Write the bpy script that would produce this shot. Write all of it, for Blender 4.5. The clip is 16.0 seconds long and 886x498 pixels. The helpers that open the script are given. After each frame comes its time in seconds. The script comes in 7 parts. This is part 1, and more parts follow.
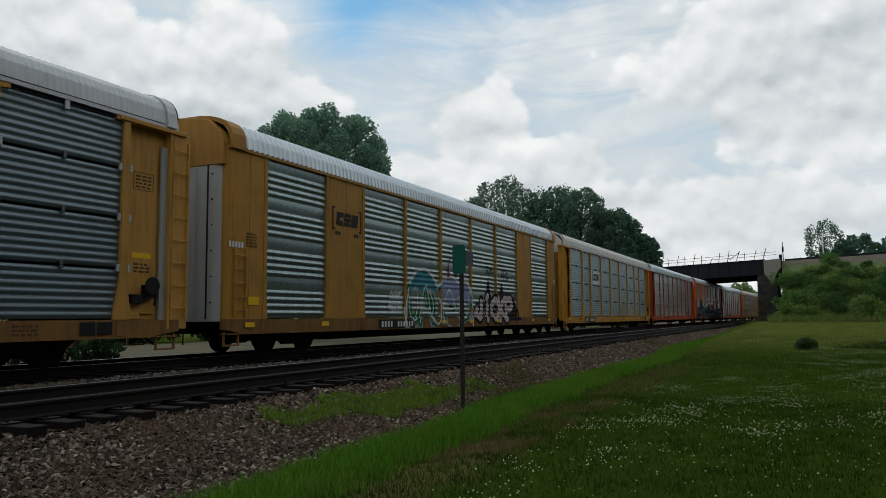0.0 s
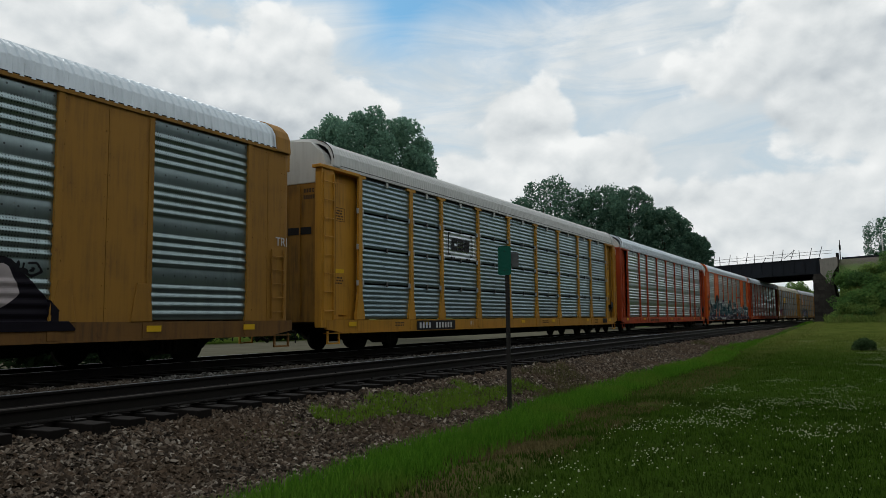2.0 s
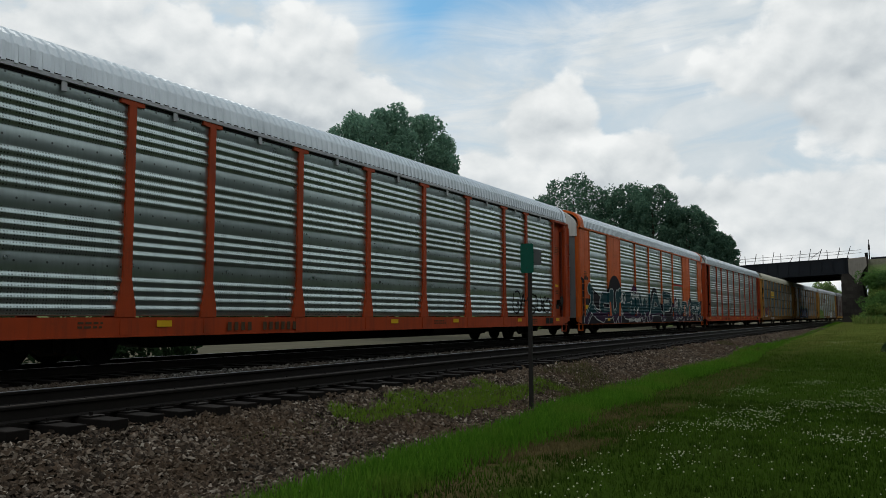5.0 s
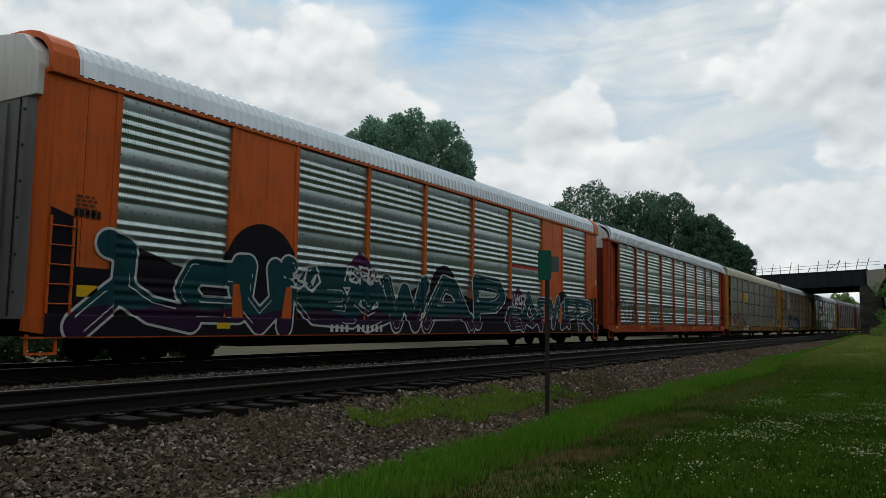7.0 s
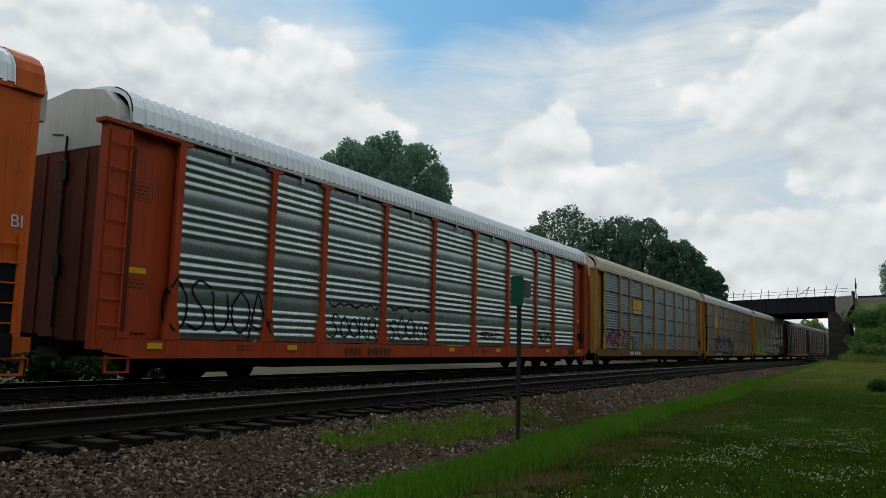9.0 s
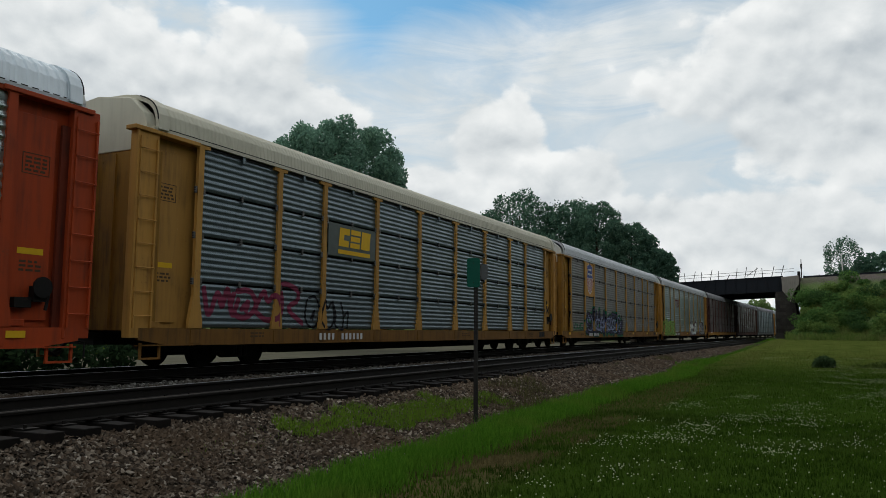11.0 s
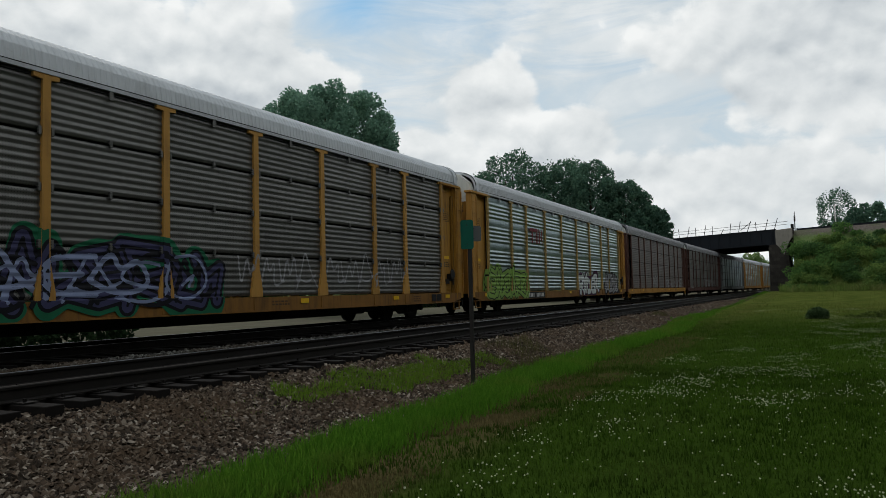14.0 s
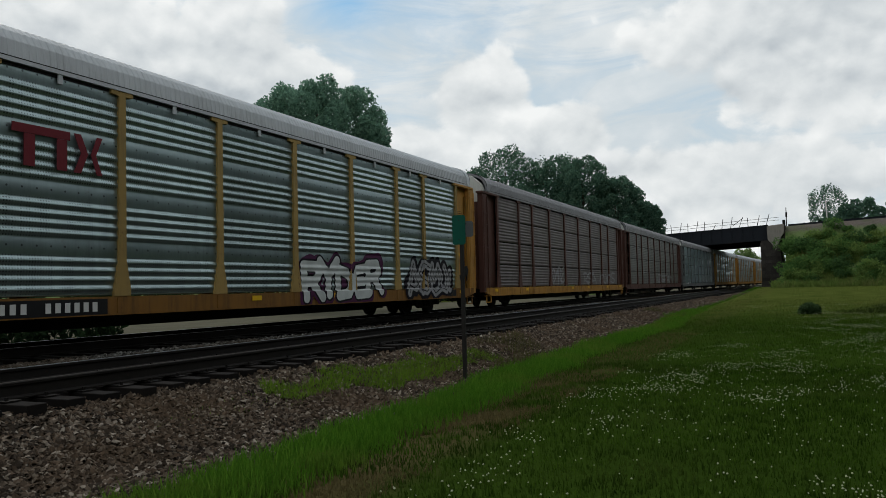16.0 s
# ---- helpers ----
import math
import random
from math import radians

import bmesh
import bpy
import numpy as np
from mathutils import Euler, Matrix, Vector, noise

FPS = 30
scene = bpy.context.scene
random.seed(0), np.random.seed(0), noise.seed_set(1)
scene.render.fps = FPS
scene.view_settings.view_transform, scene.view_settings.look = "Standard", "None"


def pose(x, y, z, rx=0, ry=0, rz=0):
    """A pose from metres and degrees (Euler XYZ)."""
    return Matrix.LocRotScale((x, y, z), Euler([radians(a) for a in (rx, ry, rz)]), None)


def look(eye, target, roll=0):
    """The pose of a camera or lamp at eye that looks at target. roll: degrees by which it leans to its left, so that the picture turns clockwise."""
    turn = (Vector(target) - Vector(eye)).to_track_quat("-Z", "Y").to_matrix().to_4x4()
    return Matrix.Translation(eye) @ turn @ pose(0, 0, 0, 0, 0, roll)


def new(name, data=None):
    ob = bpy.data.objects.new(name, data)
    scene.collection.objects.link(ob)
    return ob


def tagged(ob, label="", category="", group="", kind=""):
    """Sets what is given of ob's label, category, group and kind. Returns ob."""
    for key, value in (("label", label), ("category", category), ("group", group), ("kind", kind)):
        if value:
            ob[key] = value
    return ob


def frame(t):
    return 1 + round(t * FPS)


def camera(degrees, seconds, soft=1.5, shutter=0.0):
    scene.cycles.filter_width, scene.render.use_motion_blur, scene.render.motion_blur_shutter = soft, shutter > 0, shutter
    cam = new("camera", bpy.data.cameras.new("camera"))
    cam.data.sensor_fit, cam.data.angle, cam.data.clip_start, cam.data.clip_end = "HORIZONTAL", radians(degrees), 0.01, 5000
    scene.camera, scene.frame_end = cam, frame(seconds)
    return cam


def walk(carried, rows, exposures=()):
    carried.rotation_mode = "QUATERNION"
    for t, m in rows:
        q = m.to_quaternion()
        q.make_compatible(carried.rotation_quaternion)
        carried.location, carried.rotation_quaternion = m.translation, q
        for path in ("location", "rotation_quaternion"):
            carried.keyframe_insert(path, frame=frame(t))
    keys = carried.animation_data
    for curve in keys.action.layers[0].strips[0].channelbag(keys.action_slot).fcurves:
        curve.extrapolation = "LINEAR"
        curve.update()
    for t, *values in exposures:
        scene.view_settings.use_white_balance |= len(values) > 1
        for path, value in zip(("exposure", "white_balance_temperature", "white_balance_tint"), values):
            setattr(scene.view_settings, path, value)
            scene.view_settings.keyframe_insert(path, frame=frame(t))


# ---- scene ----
# ---- camera and its path ----
cam = camera(60.0, 16.0, soft=0.85)
PATH = [
    (0, -0.041, 0.045, 0.881, 25.02, 5.16, 0.47),
    (0.5, -0.013, 0.041, 0.872, 25.61, 5.36, 0.55),
    (1, 0.01, -0.013, 0.886, 26.48, 5.47, 0.44),
    (1.5, 0.018, -0.044, 0.893, 27.15, 5.35, 0.42),
    (2, 0.039, -0.073, 0.888, 28.54, 5.24, 0.56),
    (2.5, 0.046, -0.133, 0.886, 29.07, 5.32, 0.53),
    (3, 0.033, -0.103, 0.916, 29.04, 5.33, 0.63),
    (3.5, 0.014, -0.076, 0.913, 29.46, 4.92, 0.71),
    (4, 0.016, -0.036, 0.905, 30.06, 5.11, 0.51),
    (6.5, -0.123, 0.191, 0.884, 30.18, 5.01, -0.4),
    (7, -0.073, 0.026, 0.891, 31.15, 5.47, -0.8),
    (7.5, -0.064, 0.037, 0.901, 31.78, 6.01, -1.4),
    (8, -0.027, 0.017, 0.911, 30.53, 6.75, -1.47),
    (8.5, 0.013, -0.053, 0.908, 29.62, 6.97, -1.38),
    (9, 0.049, -0.113, 0.927, 29.29, 7.13, -1.31),
    (11.5, -0.018, 0.02, 0.885, 25.08, 5.41, -0.16),
    (12, 0.021, -0.067, 0.88, 24.16, 4.63, 0.06),
    (12.5, 0.05, -0.143, 0.889, 23.64, 3.94, 0.29),
    (13, 0.028, -0.074, 0.886, 24.15, 3.77, 0.75),
    (13.5, -0.001, -0.01, 0.882, 24.85, 3.54, 1.19),
    (14, 0.008, 0.022, 0.89, 25.84, 3.3, 1.32),
    (14.5, -0.005, 0.022, 0.887, 25.64, 3.2, 1.13),
    (15, -0.037, 0.074, 0.889, 24.36, 3, 1.13),
    (15.5, -0.044, 0.107, 0.889, 24.34, 2.57, 1.15),
    (16, -0.037, 0.158, 0.888, 25.3, 2.99, 1.39),
]
walk(cam, [(t, pose(x, y, z, 90 + pitch, roll, yaw)) for t, x, y, z, yaw, pitch, roll in PATH])

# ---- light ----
UNSEEN_SKY_LEVEL = 0.90                 # level of the sky out of view, dimmed to darken what faces it
SUN_EL, SUN_AZ = 52.0, -62.0     # degrees; azimuth from the track's direction, to the right


def link(tree, a, b):
    tree.links.new(a, b)


def math_node(tree, op, a, b=None, c=None, clamp=False):
    n = tree.nodes.new("ShaderNodeMath")
    n.operation, n.use_clamp = op, clamp
    for i, v in enumerate((a, b, c)):
        if v is None:
            continue
        if isinstance(v, (int, float)):
            n.inputs[i].default_value = v
        else:
            link(tree, v, n.inputs[i])
    return n.outputs[0]


def mix_color(tree, fac, a, b, blend="MIX"):
    n = tree.nodes.new("ShaderNodeMix")
    n.data_type, n.blend_type = "RGBA", blend
    for sock, v in ((n.inputs[0], fac), (n.inputs[6], a), (n.inputs[7], b)):
        if isinstance(v, (int, float)):
            sock.default_value = v
        elif isinstance(v, tuple):
            sock.default_value = (*v, 1)
        else:
            link(tree, v, sock)
    return n.outputs[2]


def smooth(tree, v, lo, hi, out0=0.0, out1=1.0):
    n = tree.nodes.new("ShaderNodeMapRange")
    n.interpolation_type = "SMOOTHSTEP"
    link(tree, v, n.inputs[0])
    n.inputs[1].default_value, n.inputs[2].default_value = lo, hi
    n.inputs[3].default_value, n.inputs[4].default_value = out0, out1
    return n.outputs[0]


def noise_node(tree, vec, scale, detail=4, rough=0.55, distort=0.0):
    n = tree.nodes.new("ShaderNodeTexNoise")
    n.inputs["Scale"].default_value, n.inputs["Detail"].default_value = scale, detail
    n.inputs["Roughness"].default_value, n.inputs["Distortion"].default_value = rough, distort
    if vec is not None:
        link(tree, vec, n.inputs["Vector"])
    return n.outputs["Fac"]


def build_world():
    world = bpy.data.worlds.new("sky")
    world.use_nodes = True
    scene.world = world
    t = world.node_tree
    t.nodes.clear()
    out = t.nodes.new("ShaderNodeOutputWorld")
    bg = t.nodes.new("ShaderNodeBackground")
    sky = t.nodes.new("ShaderNodeTexSky")
    sky.sky_type, sky.sun_disc = "NISHITA", False
    sky.sun_elevation, sky.sun_rotation = radians(SUN_EL), radians(SUN_AZ)
    tc = t.nodes.new("ShaderNodeTexCoord")
    sep = t.nodes.new("ShaderNodeSeparateXYZ")
    link(t, tc.outputs["Generated"], sep.inputs[0])
    x, y, z = sep.outputs
    # azimuth and elevation in degrees
    az = math_node(t, "MULTIPLY", math_node(t, "ARCTAN2", x, y), 57.2958)
    el = math_node(t, "MULTIPLY", math_node(t, "ARCSINE", z), 57.2958)

    def at(da=0.0, de=0.0, ka=0.070, ke=0.090):
        comb = t.nodes.new("ShaderNodeCombineXYZ")
        link(t, math_node(t, "MULTIPLY_ADD", az, ka, da), comb.inputs[0])
        link(t, math_node(t, "MULTIPLY_ADD", el, ke, de), comb.inputs[1])
        return comb.outputs[0]

    def billow(p):
        """Heaped, rounded cloud texture."""
        big = noise_node(t, p, 1.6, 4, 0.5, 0.2)
        fine = noise_node(t, p, 4.5, 8, 0.62, 0.25)
        cell = t.nodes.new("ShaderNodeTexVoronoi")
        cell.feature = "SMOOTH_F1"
        cell.inputs["Scale"].default_value, cell.inputs["Smoothness"].default_value = 3.2, 0.6
        cell.inputs["Detail"].default_value, cell.inputs["Roughness"].default_value = 2.0, 0.45
        link(t, p, cell.inputs["Vector"])
        s = math_node(t, "ADD", math_node(t, "MULTIPLY", big, 0.45), math_node(t, "MULTIPLY_ADD", fine, 0.30, 0.025))
        return math_node(t, "ADD", s, math_node(t, "MULTIPLY_ADD", cell.outputs["Distance"], -0.35, 0.30))
    form, above = billow(at()), billow(at(-0.02, 0.085))
    wisp = noise_node(t, at(0.0, 0.0, 0.035, 0.13), 2.2, 8, 0.62, 0.8)

    def inside(a, e, wa, we):
        """1 in the middle of an oval of the sky, 0 on its rim."""
        da = math_node(t, "DIVIDE", math_node(t, "SUBTRACT", az, a), wa)
        de = math_node(t, "DIVIDE", math_node(t, "SUBTRACT", el, e), we)
        return math_node(t, "SUBTRACT", 1.0, math_node(t, "ADD", math_node(t, "MULTIPLY", da, da), math_node(t, "MULTIPLY", de, de)))

    def lump(a, e, wa, we):
        return math_node(t, "POWER", 2.718, math_node(t, "SUBTRACT", inside(a, e, wa, we), 1.0))

    def total(terms):
        s = None
        for k, v in terms:
            v = math_node(t, "MULTIPLY", v, k)
            s = v if s is None else math_node(t, "ADD", s, v)
        return s
    # heaped clouds: a wide one left of the gap, one on the right, small heads between, low banks along the horizon, more behind
    mass = None
    for oval in ((-51, 16.0, 17.5, 8.0), (-40, 14.5, 9, 6.5), (-22.0, 13.8, 5.2, 4.4), (-26, 9.5, 8, 3.4), (-16.5, 11.0, 6, 3.0), (2, 17.0, 13.5, 8.5), (-11, 6.5, 24, 4.6), (-48, 6.0, 26, 6.5),
                 (60, 25, 50, 22), (150, 20, 60, 25), (-120, 22, 45, 20), (-20, 58, 90, 20)):
        v = inside(*oval)
        mass = v if mass is None else math_node(t, "MAXIMUM", mass, v)
    field = math_node(t, "ADD", math_node(t, "MAXIMUM", mass, -1.2), math_node(t, "MULTIPLY_ADD", form, 2.6, -1.3))
    cover = smooth(t, field, -0.08, 0.22)
    relief = math_node(t, "SUBTRACT", form, above)
    rim = smooth(t, field, 0.9, 0.0, 0.0, 0.13)
    tone = math_node(t, "ADD", math_node(t, "MULTIPLY_ADD", relief, 1.05, 0.72), math_node(t, "ADD", rim, math_node(t, "MULTIPLY", math_node(t, "SUBTRACT", form, 0.5), 0.35)))
    tone = math_node(t, "ADD", tone, total([(0.16, lump(-20.0, 16.2, 2.6, 1.8)), (0.20, lump(-23.4, 10.6, 2.8, 1.4)), (0.14, lump(-17.0, 12.4, 3.4, 1.2)), (0.12, lump(-46, 20.5, 10, 2.6)), (0.08, lump(-5, 19, 7, 4)),
                                            (-0.15, lump(-44, 13.5, 9, 2.2)), (-0.24, lump(-7.5, 13.4, 5, 0.9)), (-0.12, lump(-15, 8.3, 6, 0.8)), (0.10, lump(-8, 7.0, 7, 1.6)), (-0.08, lump(-2, 16, 6, 1.5))]))
    ramp = t.nodes.new("ShaderNodeValToRGB")
    cr = ramp.color_ramp
    cr.elements[0].position, cr.elements[0].color = 0.25, (0.34, 0.395, 0.44, 1)
    cr.elements[1].position, cr.elements[1].color = 1.0, (0.96, 0.98, 0.975, 1)
    cr.elements.new(0.55).color = (0.555, 0.605, 0.64, 1)
    cr.elements.new(0.75).color = (0.745, 0.785, 0.80, 1)
    link(t, tone, ramp.inputs[0])
    blue = mix_color(t, 1.0, sky.outputs[0], (0.066, 0.112, 0.122), "MULTIPLY")
    # thin high cloud, clearing to blue in the gap and high up
    open_sky = total([(1.15, lump(-27, 26.0, 9.5, 4.5)), (0.55, lump(-32.0, 21.8, 2.8, 2.8)), (1.0, lump(-48, 30.0, 22, 5.0)), (0.95, lump(-8, 29.0, 14, 4.6))])
    thin = math_node(t, "SUBTRACT", smooth(t, wisp, 0.25, 0.70, 0.70, 1.15), open_sky, clamp=True)
    haze = mix_color(t, smooth(t, math_node(t, "ADD", form, math_node(t, "MULTIPLY", wisp, 0.7)), 0.60, 1.05), (0.64, 0.715, 0.76), (0.82, 0.86, 0.875))
    veil = mix_color(t, thin, blue, haze)
    col = mix_color(t, cover, veil, ramp.outputs[0])
    # the sky is dimmed away from the view direction, to darken surfaces facing it
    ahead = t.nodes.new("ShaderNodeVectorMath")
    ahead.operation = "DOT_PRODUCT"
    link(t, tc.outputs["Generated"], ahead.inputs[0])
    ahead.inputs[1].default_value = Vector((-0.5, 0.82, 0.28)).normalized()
    deck = smooth(t, ahead.outputs["Value"], 0.05, 0.80, UNSEEN_SKY_LEVEL, 1.0)
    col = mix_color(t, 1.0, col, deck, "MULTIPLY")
    # below the horizon: dim ground
    low = smooth(t, el, -3.0, 0.0)
    col = mix_color(t, low, (0.03, 0.035, 0.025), col)
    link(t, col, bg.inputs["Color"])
    bg.inputs["Strength"].default_value = 0.94
    link(t, bg.outputs[0], out.inputs["Surface"])


build_world()
sun = new("sun", bpy.data.lights.new("sun", "SUN"))
sun.data.energy, sun.data.angle, sun.data.color = 0.8, radians(12), (1.0, 0.96, 0.9)
sun.matrix_world = look((0, 0, 60), (-math.sin(radians(SUN_AZ)) * math.cos(radians(SUN_EL)),
                                     -math.cos(radians(SUN_AZ)) * math.cos(radians(SUN_EL)), 60 - math.sin(radians(SUN_EL))))
scene.view_settings.exposure = 0.0


# ---- materials ----
def material(name, rough=0.6, metal=0.0):
    m = bpy.data.materials.new(name)
    m.use_nodes = True
    t = m.node_tree
    b = t.nodes["Principled BSDF"]
    b.inputs["Roughness"].default_value, b.inputs["Metallic"].default_value = rough, metal
    return m, t, b


def coords(t, kind="Object", scale=(1, 1, 1)):
    tc = t.nodes.new("ShaderNodeTexCoord")
    mp = t.nodes.new("ShaderNodeMapping")
    mp.inputs["Scale"].default_value = scale
    link(t, tc.outputs[kind], mp.inputs[0])
    return mp.outputs[0]


def bump(t, b, height, strength=0.3, dist=0.02):
    n = t.nodes.new("ShaderNodeBump")
    n.inputs["Strength"].default_value, n.inputs["Distance"].default_value = strength, dist
    link(t, height, n.inputs["Height"])
    link(t, n.outputs[0], b.inputs["Normal"])


def world_coords(t, scale=(1, 1, 1)):
    g = t.nodes.new("ShaderNodeNewGeometry")
    mp = t.nodes.new("ShaderNodeMapping")
    mp.inputs["Scale"].default_value = scale
    link(t, g.outputs["Position"], mp.inputs[0])
    return mp.outputs[0]


def random_value(t):
    return t.nodes.new("ShaderNodeObjectInfo").outputs["Random"]


def island_value(t):
    return t.nodes.new("ShaderNodeNewGeometry").outputs["Random Per Island"]


def weathered(name, color, dirt=(0.06, 0.045, 0.03), amount=0.5, rough=0.55, metal=0.0, rust=(0.16, 0.06, 0.025), vary=0.12, holes=None, dents=0.15):
    """Painted or bare metal with streaks, stains, rust and small dents."""
    m, t, b = material(name, rough, metal)
    v = coords(t)
    streak = noise_node(t, coords(t, scale=(6, 6, 0.5)), 1.6, 5, 0.6)
    blot = noise_node(t, v, 1.3, 6, 0.6)
    fine = noise_node(t, v, 14, 5, 0.65)
    d = smooth(t, math_node(t, "ADD", math_node(t, "MULTIPLY", streak, 0.6), math_node(t, "MULTIPLY", blot, 0.4)), 0.42, 0.75, 0, amount)
    r = smooth(t, math_node(t, "ADD", math_node(t, "MULTIPLY", fine, 0.55), math_node(t, "MULTIPLY", blot, 0.45)), 0.58, 0.70, 0, amount)
    c = mix_color(t, d, color, dirt)
    c = mix_color(t, r, c, rust)
    if holes:
        # rows of small punched holes
        sp = t.nodes.new("ShaderNodeSeparateXYZ")
        link(t, v, sp.inputs[0])
        hy = math_node(t, "ABSOLUTE", math_node(t, "SUBTRACT", math_node(t, "FRACT", math_node(t, "DIVIDE", sp.outputs[1], holes[0])), 0.5))
        hz = math_node(t, "ABSOLUTE", math_node(t, "SUBTRACT", math_node(t, "FRACT", math_node(t, "DIVIDE", sp.outputs[2], holes[1])), 0.5))
        ry, rz = math_node(t, "MULTIPLY", hy, holes[0] / holes[2]), math_node(t, "MULTIPLY", hz, holes[1] / holes[2])
        rr = math_node(t, "ADD", math_node(t, "MULTIPLY", ry, ry), math_node(t, "MULTIPLY", rz, rz))
        hole = smooth(t, rr, 0.4, 1.4, 0.85, 0.0)
        if len(holes) > 3:
            # holes only on the ribs, in uneven columns, and a row of bolts along each flat band
            u = math_node(t, "FRACT", math_node(t, "DIVIDE", math_node(t, "SUBTRACT", sp.outputs[2], 0.96), 1.03))
            column = noise_node(t, coords(t, scale=(0.0, 3.2, 0.25)), 2.0, 3, 0.7)
            hole = math_node(t, "MULTIPLY", hole, math_node(t, "MULTIPLY", math_node(t, "LESS_THAN", u, 0.70), smooth(t, column, 0.40, 0.56, 0.25, 1.0)))
            by = math_node(t, "MULTIPLY", math_node(t, "SUBTRACT", math_node(t, "FRACT", math_node(t, "DIVIDE", sp.outputs[1], 0.29)), 0.5), 0.29)
            bz = math_node(t, "MULTIPLY", math_node(t, "SUBTRACT", u, 0.85), 1.03)
            bolt = math_node(t, "ADD", math_node(t, "MULTIPLY", by, by), math_node(t, "MULTIPLY", bz, bz))
            hole = math_node(t, "MAXIMUM", hole, smooth(t, bolt, 0.0002, 0.0006, 0.8, 0.0))
        c = mix_color(t, hole, c, (0.03, 0.03, 0.032))
    hsv = t.nodes.new("ShaderNodeHueSaturation")
    link(t, c, hsv.inputs["Color"])
    link(t, math_node(t, "MULTIPLY_ADD", random_value(t), 2 * vary, 1.0 - vary), hsv.inputs["Value"])
    link(t, hsv.outputs[0], b.inputs["Base Color"])
    link(t, math_node(t, "MULTIPLY_ADD", blot, 0.3, rough - 0.15), b.inputs["Roughness"])
    b.inputs["Specular IOR Level"].default_value = 0.5 if metal else 0.22
    bump(t, b, math_node(t, "ADD", fine, blot), dents, 0.01)
    return m


def plain(name, color, rough=0.6, metal=0.0, vary=0.25, scale=6.0):
    m, t, b = material(name, rough, metal)
    b.inputs["Specular IOR Level"].default_value = 0.5 if metal else 0.15
    n = noise_node(t, coords(t), scale, 5, 0.6)
    lo, hi = tuple(c * (1 - vary) for c in color), tuple(min(1, c * (1 + vary)) for c in color)
    link(t, mix_color(t, n, lo, hi), b.inputs["Base Color"])
    bump(t, b, n, 0.1, 0.01)
    return m


def leafy(name, dark, light, rough=0.9, through_light=0.5, patches=None, mottle=0.0):
    m, t, b = material(name, rough)
    c = mix_color(t, island_value(t), dark, light)
    n = noise_node(t, coords(t), 0.25, 3, 0.5)
    c = mix_color(t, smooth(t, n, 0.3, 0.7, 0.0, 0.4), c, dark)
    if patches:
        c = mix_color(t, smooth(t, noise_node(t, coords(t), 0.55, 5, 0.6), 0.46, 0.68, 0.0, 0.7), c, patches)
    if mottle:
        c = mix_color(t, smooth(t, noise_node(t, coords(t), 2.3, 4, 0.6), 0.40, 0.62, 0.0, mottle), c, tuple(0.45 * v for v in dark))
    link(t, c, b.inputs["Base Color"])
    b.inputs["Specular IOR Level"].default_value = 0.03
    thin, mix = t.nodes.new("ShaderNodeBsdfTranslucent"), t.nodes.new("ShaderNodeMixShader")
    link(t, c, thin.inputs[0])
    mix.inputs[0].default_value = through_light
    link(t, b.outputs[0], mix.inputs[1])
    link(t, thin.outputs[0], mix.inputs[2])
    link(t, mix.outputs[0], t.nodes["Material Output"].inputs["Surface"])
    return m


GALV = weathered("galvanised_steel", (0.31, 0.39, 0.40), (0.14, 0.175, 0.17), 0.45, 0.34, 0.85, (0.20, 0.18, 0.15), 0.14, (0.055, 0.0583, 0.015, 1), 0.04)
GALV_BLUE = weathered("perforated_galvanised_steel", (0.26, 0.355, 0.395), (0.13, 0.17, 0.19), 0.4, 0.38, 0.80, (0.19, 0.17, 0.14), 0.10, (0.055, 0.05, 0.011), 0.05)
GALV_DARK = weathered("grimy_galvanised_steel", (0.145, 0.142, 0.133), (0.07, 0.064, 0.057), 0.45, 0.46, 0.6, (0.11, 0.08, 0.06), 0.14, (0.055, 0.05, 0.011), 0.05)
GALV_NIGHT = weathered("dark_blue_galvanised_steel", (0.17, 0.215, 0.24), (0.085, 0.105, 0.115), 0.4, 0.42, 0.72, (0.12, 0.10, 0.085), 0.10, (0.055, 0.05, 0.011), 0.05)
GALV_BROWN = weathered("brown_dusted_steel", (0.13, 0.11, 0.105), (0.055, 0.045, 0.04), 0.5, 0.55, 0.3, (0.10, 0.06, 0.045), 0.14)
GALV_BRIGHT = weathered("clean_galvanised_steel", (0.46, 0.55, 0.545), (0.19, 0.235, 0.225), 0.4, 0.32, 0.88, (0.25, 0.22, 0.18), 0.12, (0.055, 0.0583, 0.015, 1), 0.04)
ROOF_GREY = weathered("ribbed_roof_steel", (0.50, 0.52, 0.54), (0.25, 0.25, 0.25), 0.35, 0.5, 0.25, (0.28, 0.24, 0.2), 0.08)
ROOF_STEEL = weathered("bright_ribbed_roof_steel", (0.60, 0.66, 0.70), (0.32, 0.36, 0.38), 0.3, 0.36, 0.6, (0.34, 0.31, 0.28), 0.06)
ROOF_WHITE = weathered("white_roof_paint", (0.66, 0.66, 0.64), (0.36, 0.35, 0.33), 0.35, 0.6, 0.0, (0.34, 0.27, 0.2), 0.05)
ROOF_CREAM = weathered("cream_roof_paint", (0.60, 0.57, 0.46), (0.36, 0.33, 0.26), 0.35, 0.6, 0.0, (0.34, 0.27, 0.2), 0.05)
ROOF_DARK = weathered("grimy_roof_steel", (0.22, 0.22, 0.23), (0.11, 0.11, 0.11), 0.35, 0.55, 0.2, (0.15, 0.12, 0.1), 0.08)
YELLOW = weathered("yellow_paint", (0.53, 0.255, 0.030), (0.14, 0.075, 0.022), 0.55, 0.5)
